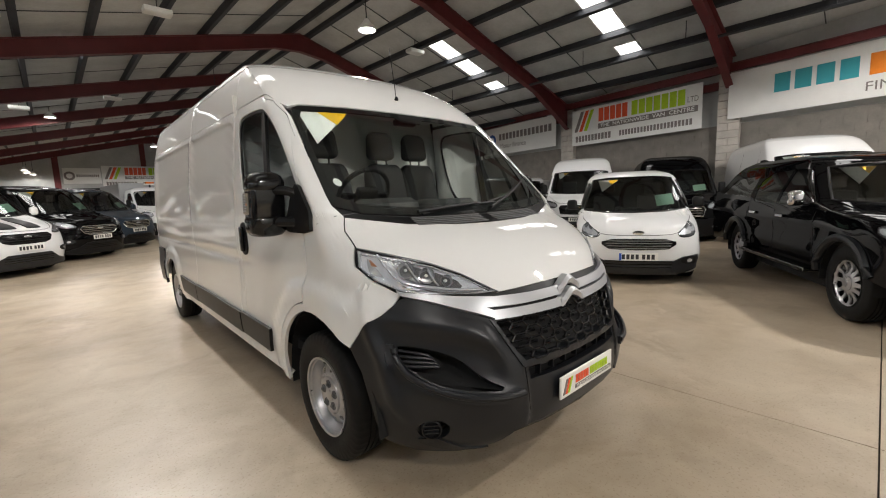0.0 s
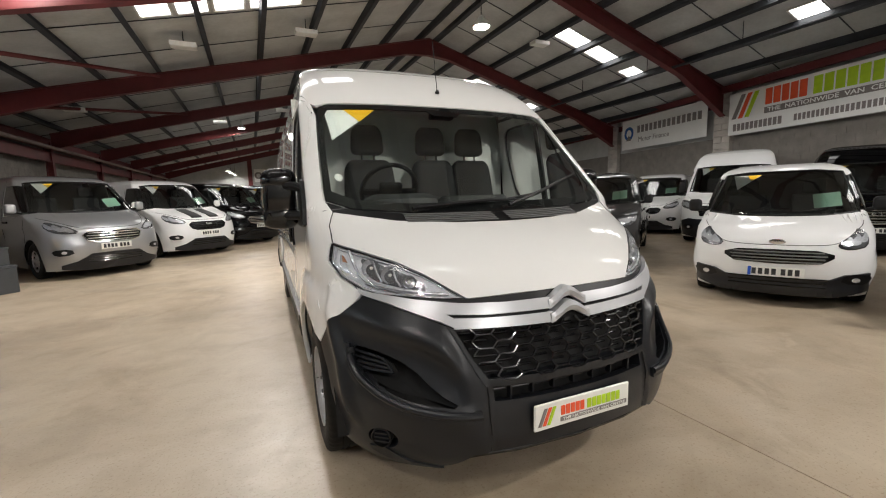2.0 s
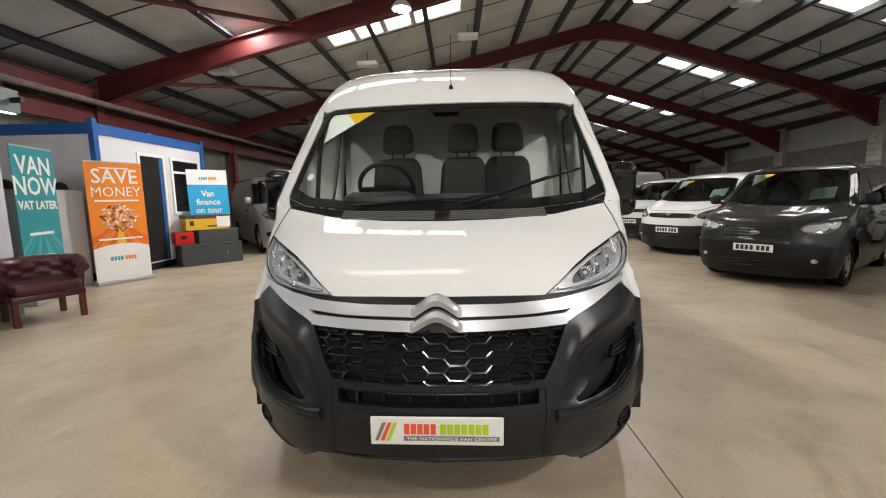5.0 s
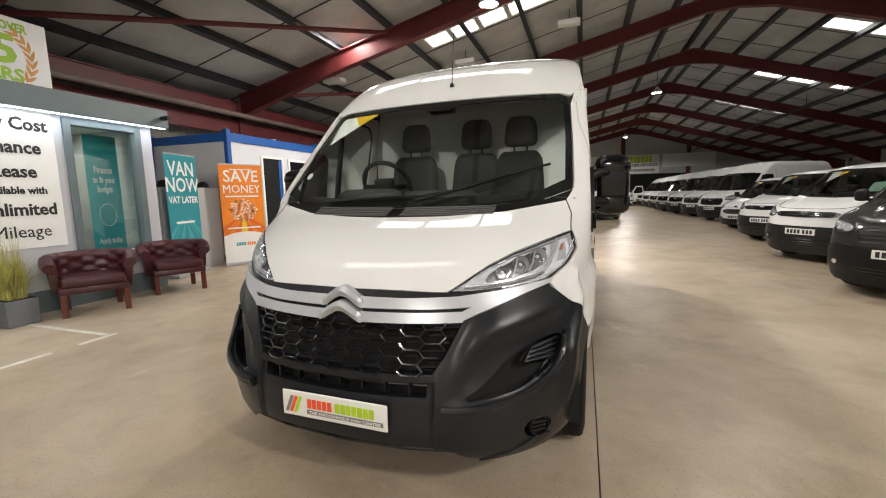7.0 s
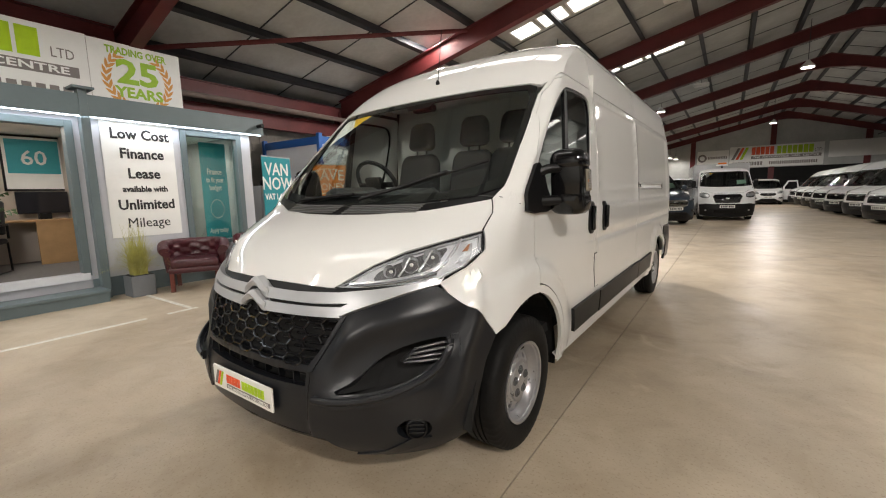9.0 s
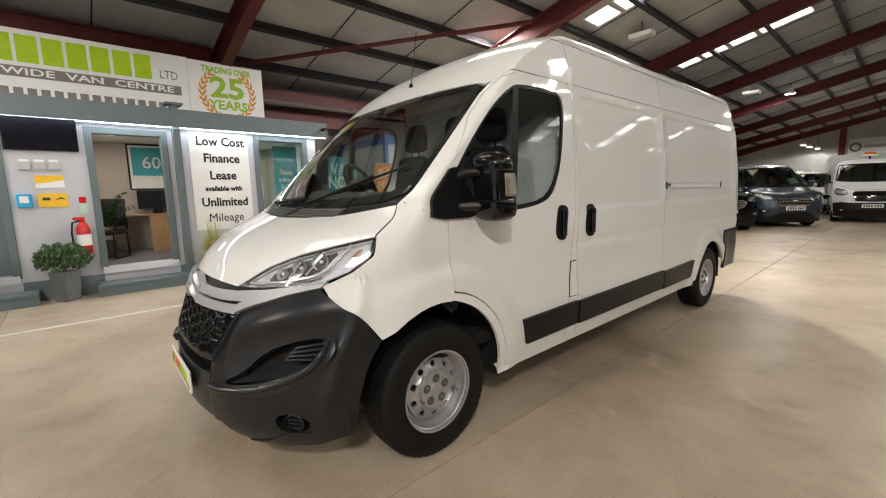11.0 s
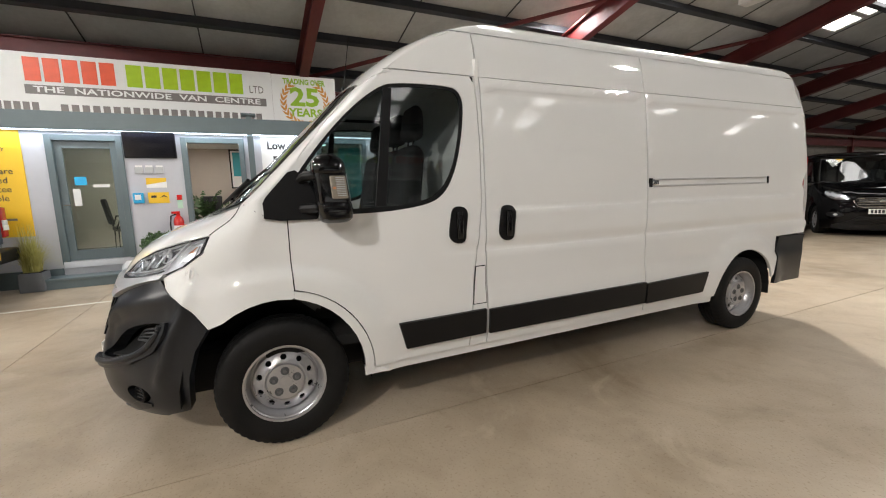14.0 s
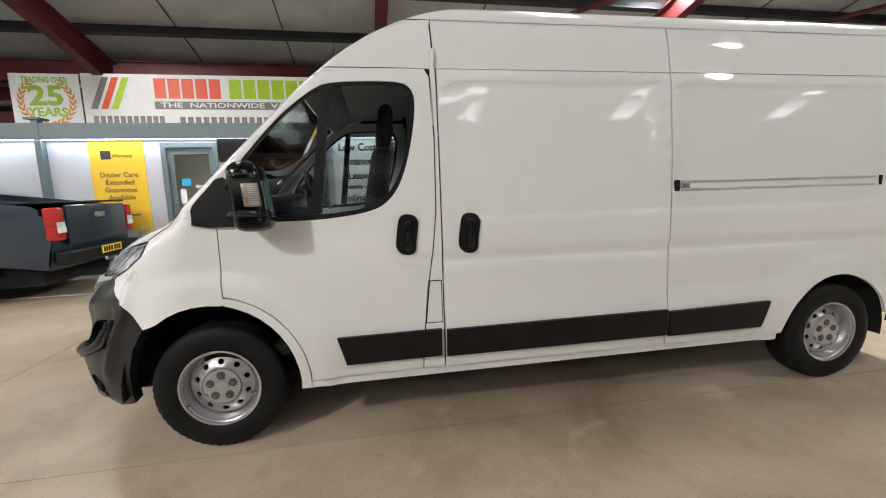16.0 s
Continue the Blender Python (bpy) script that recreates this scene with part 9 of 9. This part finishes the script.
for text, z, size in (("VAN", 1.93, 0.36), ("NOW", 1.64, 0.36), ("VAT LATER", 1.38, 0.165)):
    text_mesh("lettering", text, size, PAPER, vn, pose(0, -0.006, z) @ FACE_NY, width=0.95, bold=0.005)
for k in range(6):
    fan(vn, 0, 1.1, 0.1, 0.75, radians(205 + 24 * k), radians(215 + 24 * k), TEAL_LIGHT, -0.0045, (0.42, 0.6, 1.25))
part("printed_panel", prism([(-0.425, 0.07), (0.425, 0.07), (0.425, 0.60), (0.2, 0.66), (0, 0.675), (-0.2, 0.66), (-0.425, 0.60)], 0.001, "xz", -0.0055), PAPER, vn)
part("line_bar", box(-0.25, 0.25, -0.006, -0.003, 0.96, 1.0), PAPER, vn)

# stack of boxes with a standing board
tb = thing("storage_chest", "dark grey steel chest on the floor", "chest", m=pose(-3.62, 8.72, 0, 0, 0, 48))
part("body", box(-0.62, 0.62, -0.30, 0.30, 0, 0.42, 0.012), DARK_GREY_BOX, tb)
part("lid", box(-0.63, 0.63, -0.31, 0.31, 0.421, 0.47, 0.01), DARK_GREY_BOX, tb)
part("latch", box(0.28, 0.30, -0.318, -0.30, 0.2, 0.3), CHROME, tb)
t2 = thing("tool_box", "long dark grey tool box on a chest", "tool box", m=pose(-3.62, 8.76, 0.47, 0, 0, 48))
part("body", box(-0.28, 0.55, -0.25, 0.25, 0, 0.27, 0.01), DARK_GREY_BOX, t2)
part("lid", box(-0.29, 0.56, -0.26, 0.26, 0.271, 0.30, 0.008), DARK_GREY_BOX, t2)
t3 = thing("tool_box", "red plastic case on a chest", "tool box", m=pose(-3.98, 8.32, 0.47, 0, 0, 48))
part("body", box(-0.16, 0.2, -0.22, 0.18, 0, 0.27, 0.02), EXTINGUISHER, t3)
part("handle", box(-0.06, 0.06, -0.226, -0.22, 0.12, 0.2, 0.002), PLASTIC_BLACK, t3)
t4 = thing("tool_box", "yellow tool box with a dark lid", "tool box", m=pose(-3.68, 8.70, 0.77, 0, 0, 48))
part("body", box(-0.42, 0.46, -0.22, 0.22, 0, 0.25, 0.01), TOOL_YELLOW, t4)
part("lid", box(-0.43, 0.47, -0.23, 0.23, 0.251, 0.33, 0.01), DARK_GREY_BOX, t4)
part("mark", box(-0.34, -0.26, -0.223, -0.219, 0.10, 0.20), INK, t4)
part("line_bar", box(0.0, 0.3, -0.223, -0.219, 0.06, 0.09), INK, t4)
pg = part("paper_sheet", box(0.20, 0.48, -0.236, -0.232, 0.02, 0.26), PAPER)
pg.matrix_world = pose(-3.68, 8.70, 0.80, 0, 0, 48)
tagged(pg, "white paper sheet hung on a yellow tool box", "paper")
bb = sign("finance_board", "blue and white board about van finance", "sign", 0.85, 1.05, SKY_BLUE, pose(-3.72, 9.05, 1.60, -4, 0, 48), 0.02)
part("stand", box(-0.03, 0.03, 0.02, 0.04, -0.6, 0.3), SILVER_TRIM, bb)
patch(bb, -0.425, 0.425, 0.18, 0.525, PAPER)
bars_text(bb, -0.18, 0.0, 0.29, 0.36, TEAL_LIGHT, pose(0, -0.005, 0), 4, 0.25)
bars_text(bb, 0.02, 0.2, 0.29, 0.36, ORANGE, pose(0, -0.005, 0), 4, 0.25)
for text, z in (("Van", -0.03), ("finance", -0.22), ("on tour", -0.41)):
    words(bb, text, -0.02, z, 0.19, PAPER, 0.95, 0.004)

# white lines on the floor
for x0, x1, y0, y1 in ((-1.72, -1.62, -6.0, 1.90), (-1.72, -1.62, 2.12, 2.46), (-3.2, -1.72, 2.38, 2.46)):
    o = part("floor_line", box(x0 + 0.02, x1 - 0.02 if x1 - x0 < 0.5 else x1, y0, y1 - (0 if x1 - x0 < 0.5 else 0.03), 0.0, 0.004), FLOOR_TAPE)
    tagged(o, "worn white painted line on the floor", "floor line", "floor lines", "structure")

# ---- pickup beside the office, seen from behind ----
RANGER = Kind(Surf(
    nose=[(0.3, 0.15), (0.45, 0.06), (0.7, 0.0), (0.9, 0.02), (1.05, 0.09), (1.12, 0.25), (1.18, 0.8), (1.24, 1.3), (1.28, 1.4), (1.74, 2.0), (1.82, 2.15), (1.87, 2.4), (1.90, 2.8)],
    half=[(0.3, 0.86), (0.5, 0.92), (0.95, 0.935), (1.2, 0.91), (1.4, 0.85), (1.74, 0.70), (1.84, 0.62), (1.90, 0.45)],
    corner=[(0.3, 0.35), (0.7, 0.45), (1.0, 0.5), (1.2, 0.42), (1.3, 0.3), (1.90, 0.25)],
    tail=[(0.3, 5.2), (0.6, 5.3), (1.26, 5.36), (1.275, 3.75), (1.6, 3.55), (1.90, 3.2)], soft=0.006), 5.36, 1.90, 1.2, (1.27, 1.74, 0.74, 0.60), (0.95, 4.15), 0.40,
    windows=[[(1.62, 1.30), (1.75, 1.40), (2.1, 1.68), (2.2, 1.71), (2.52, 1.72), (2.55, 1.29)], [(2.62, 1.29), (2.60, 1.72), (3.0, 1.70), (3.35, 1.32)]],
    headlamp=[("x", 0.50, 1.0), ("x", 0.55, 1.07), ("x", 0.70, 1.10), ("y", 0.52, 1.12), ("y", 0.46, 1.02), ("x", 0.80, 0.98), ("x", 0.62, 0.97)],
    grille=[(0, 1.04), (0.40, 1.03), (0.46, 0.96), (0.40, 0.72), (0, 0.70)], badge_z=0.95, bumper_top=0.55,
    lower=[(0, 0.52), (0.55, 0.52), (0.80, 0.58), (0.84, 0.50), (0.80, 0.42), (0.5, 0.34), (0, 0.33)], mirror=(1.76, 1.28), plate_z=0.55, mirror_mat=BLUE_PAINT, low=0.42, flares=True,
    handles=((2.35, 1.1), (3.25, 1.1)), seams=((1.55, 0.5, 1.25), (2.58, 0.5, 1.7), (3.72, 0.5, 1.25)))
def tail_at(k, x, y, dx, dy):
    d = math.hypot(dx, dy)
    return nose_at(x + dx / d * k.length, y + dy / d * k.length, dx, dy)


pk = build_vehicle("pickup_truck", "slate blue pickup seen from behind, with a covered bed", "pickup", RANGER, tail_at(RANGER, -2.13, -1.91, 0.04, -0.999) @ Matrix.Scale(1.09, 4), BLUE_PAINT, bumper=PLASTIC_BLACK, card=False, rim_style="six", detail=False)
part("bed_cover", box(-0.86, 0.86, 3.80, 5.34, 1.27, 1.30, 0.01), PLASTIC_BLACK, pk, "black roll-top bed cover")
part("tailgate", box(-0.72, 0.72, 5.375, 5.405, 0.72, 1.25, 0.012), BLUE_PAINT, pk)
part("tailgate_handle", box(-0.13, 0.13, 5.406, 5.42, 1.06, 1.14, 0.006), CHROME, pk)
for s in (-1, 1):
    xa, xb = sorted((s * 0.76, s * 0.935))
    tl = part("tail_lamp", box(xa, xb, 5.26, 5.41, 0.80, 1.22, 0.03, seg=3), TAIL_RED, pk, "red tail lamp with clear bands", True)
    part("clear_band", box(xa + 0.012, xb - 0.012, 5.30, 5.414, 0.93, 1.04, 0.01), LAMP_BOWL, tl)
    part("lamp_edge", box(xa - 0.004, xb + 0.004, 5.25, 5.40, 0.985, 0.993), PLASTIC_BLACK, tl)
    part("reverse_lens", box(xa + 0.01, xb - 0.01, 5.405, 5.415, 0.90, 0.97), PLATE_WHITE, tl)
part("rear_bumper", box(-0.9, 0.9, 5.30, 5.50, 0.48, 0.66, 0.03), PLASTIC_BLACK, pk)
number_plate(pk, pose(0.0, 5.51, 0.60, 0, 0, 180), PLATE_YELLOW)
part("tow_ball", lathe([(0, 0), (0.03, 0.01), (0.03, 0.05), (0, 0.06)], 12, "z"), CHROME, pk).location = (0.25, 5.55, 0.45)
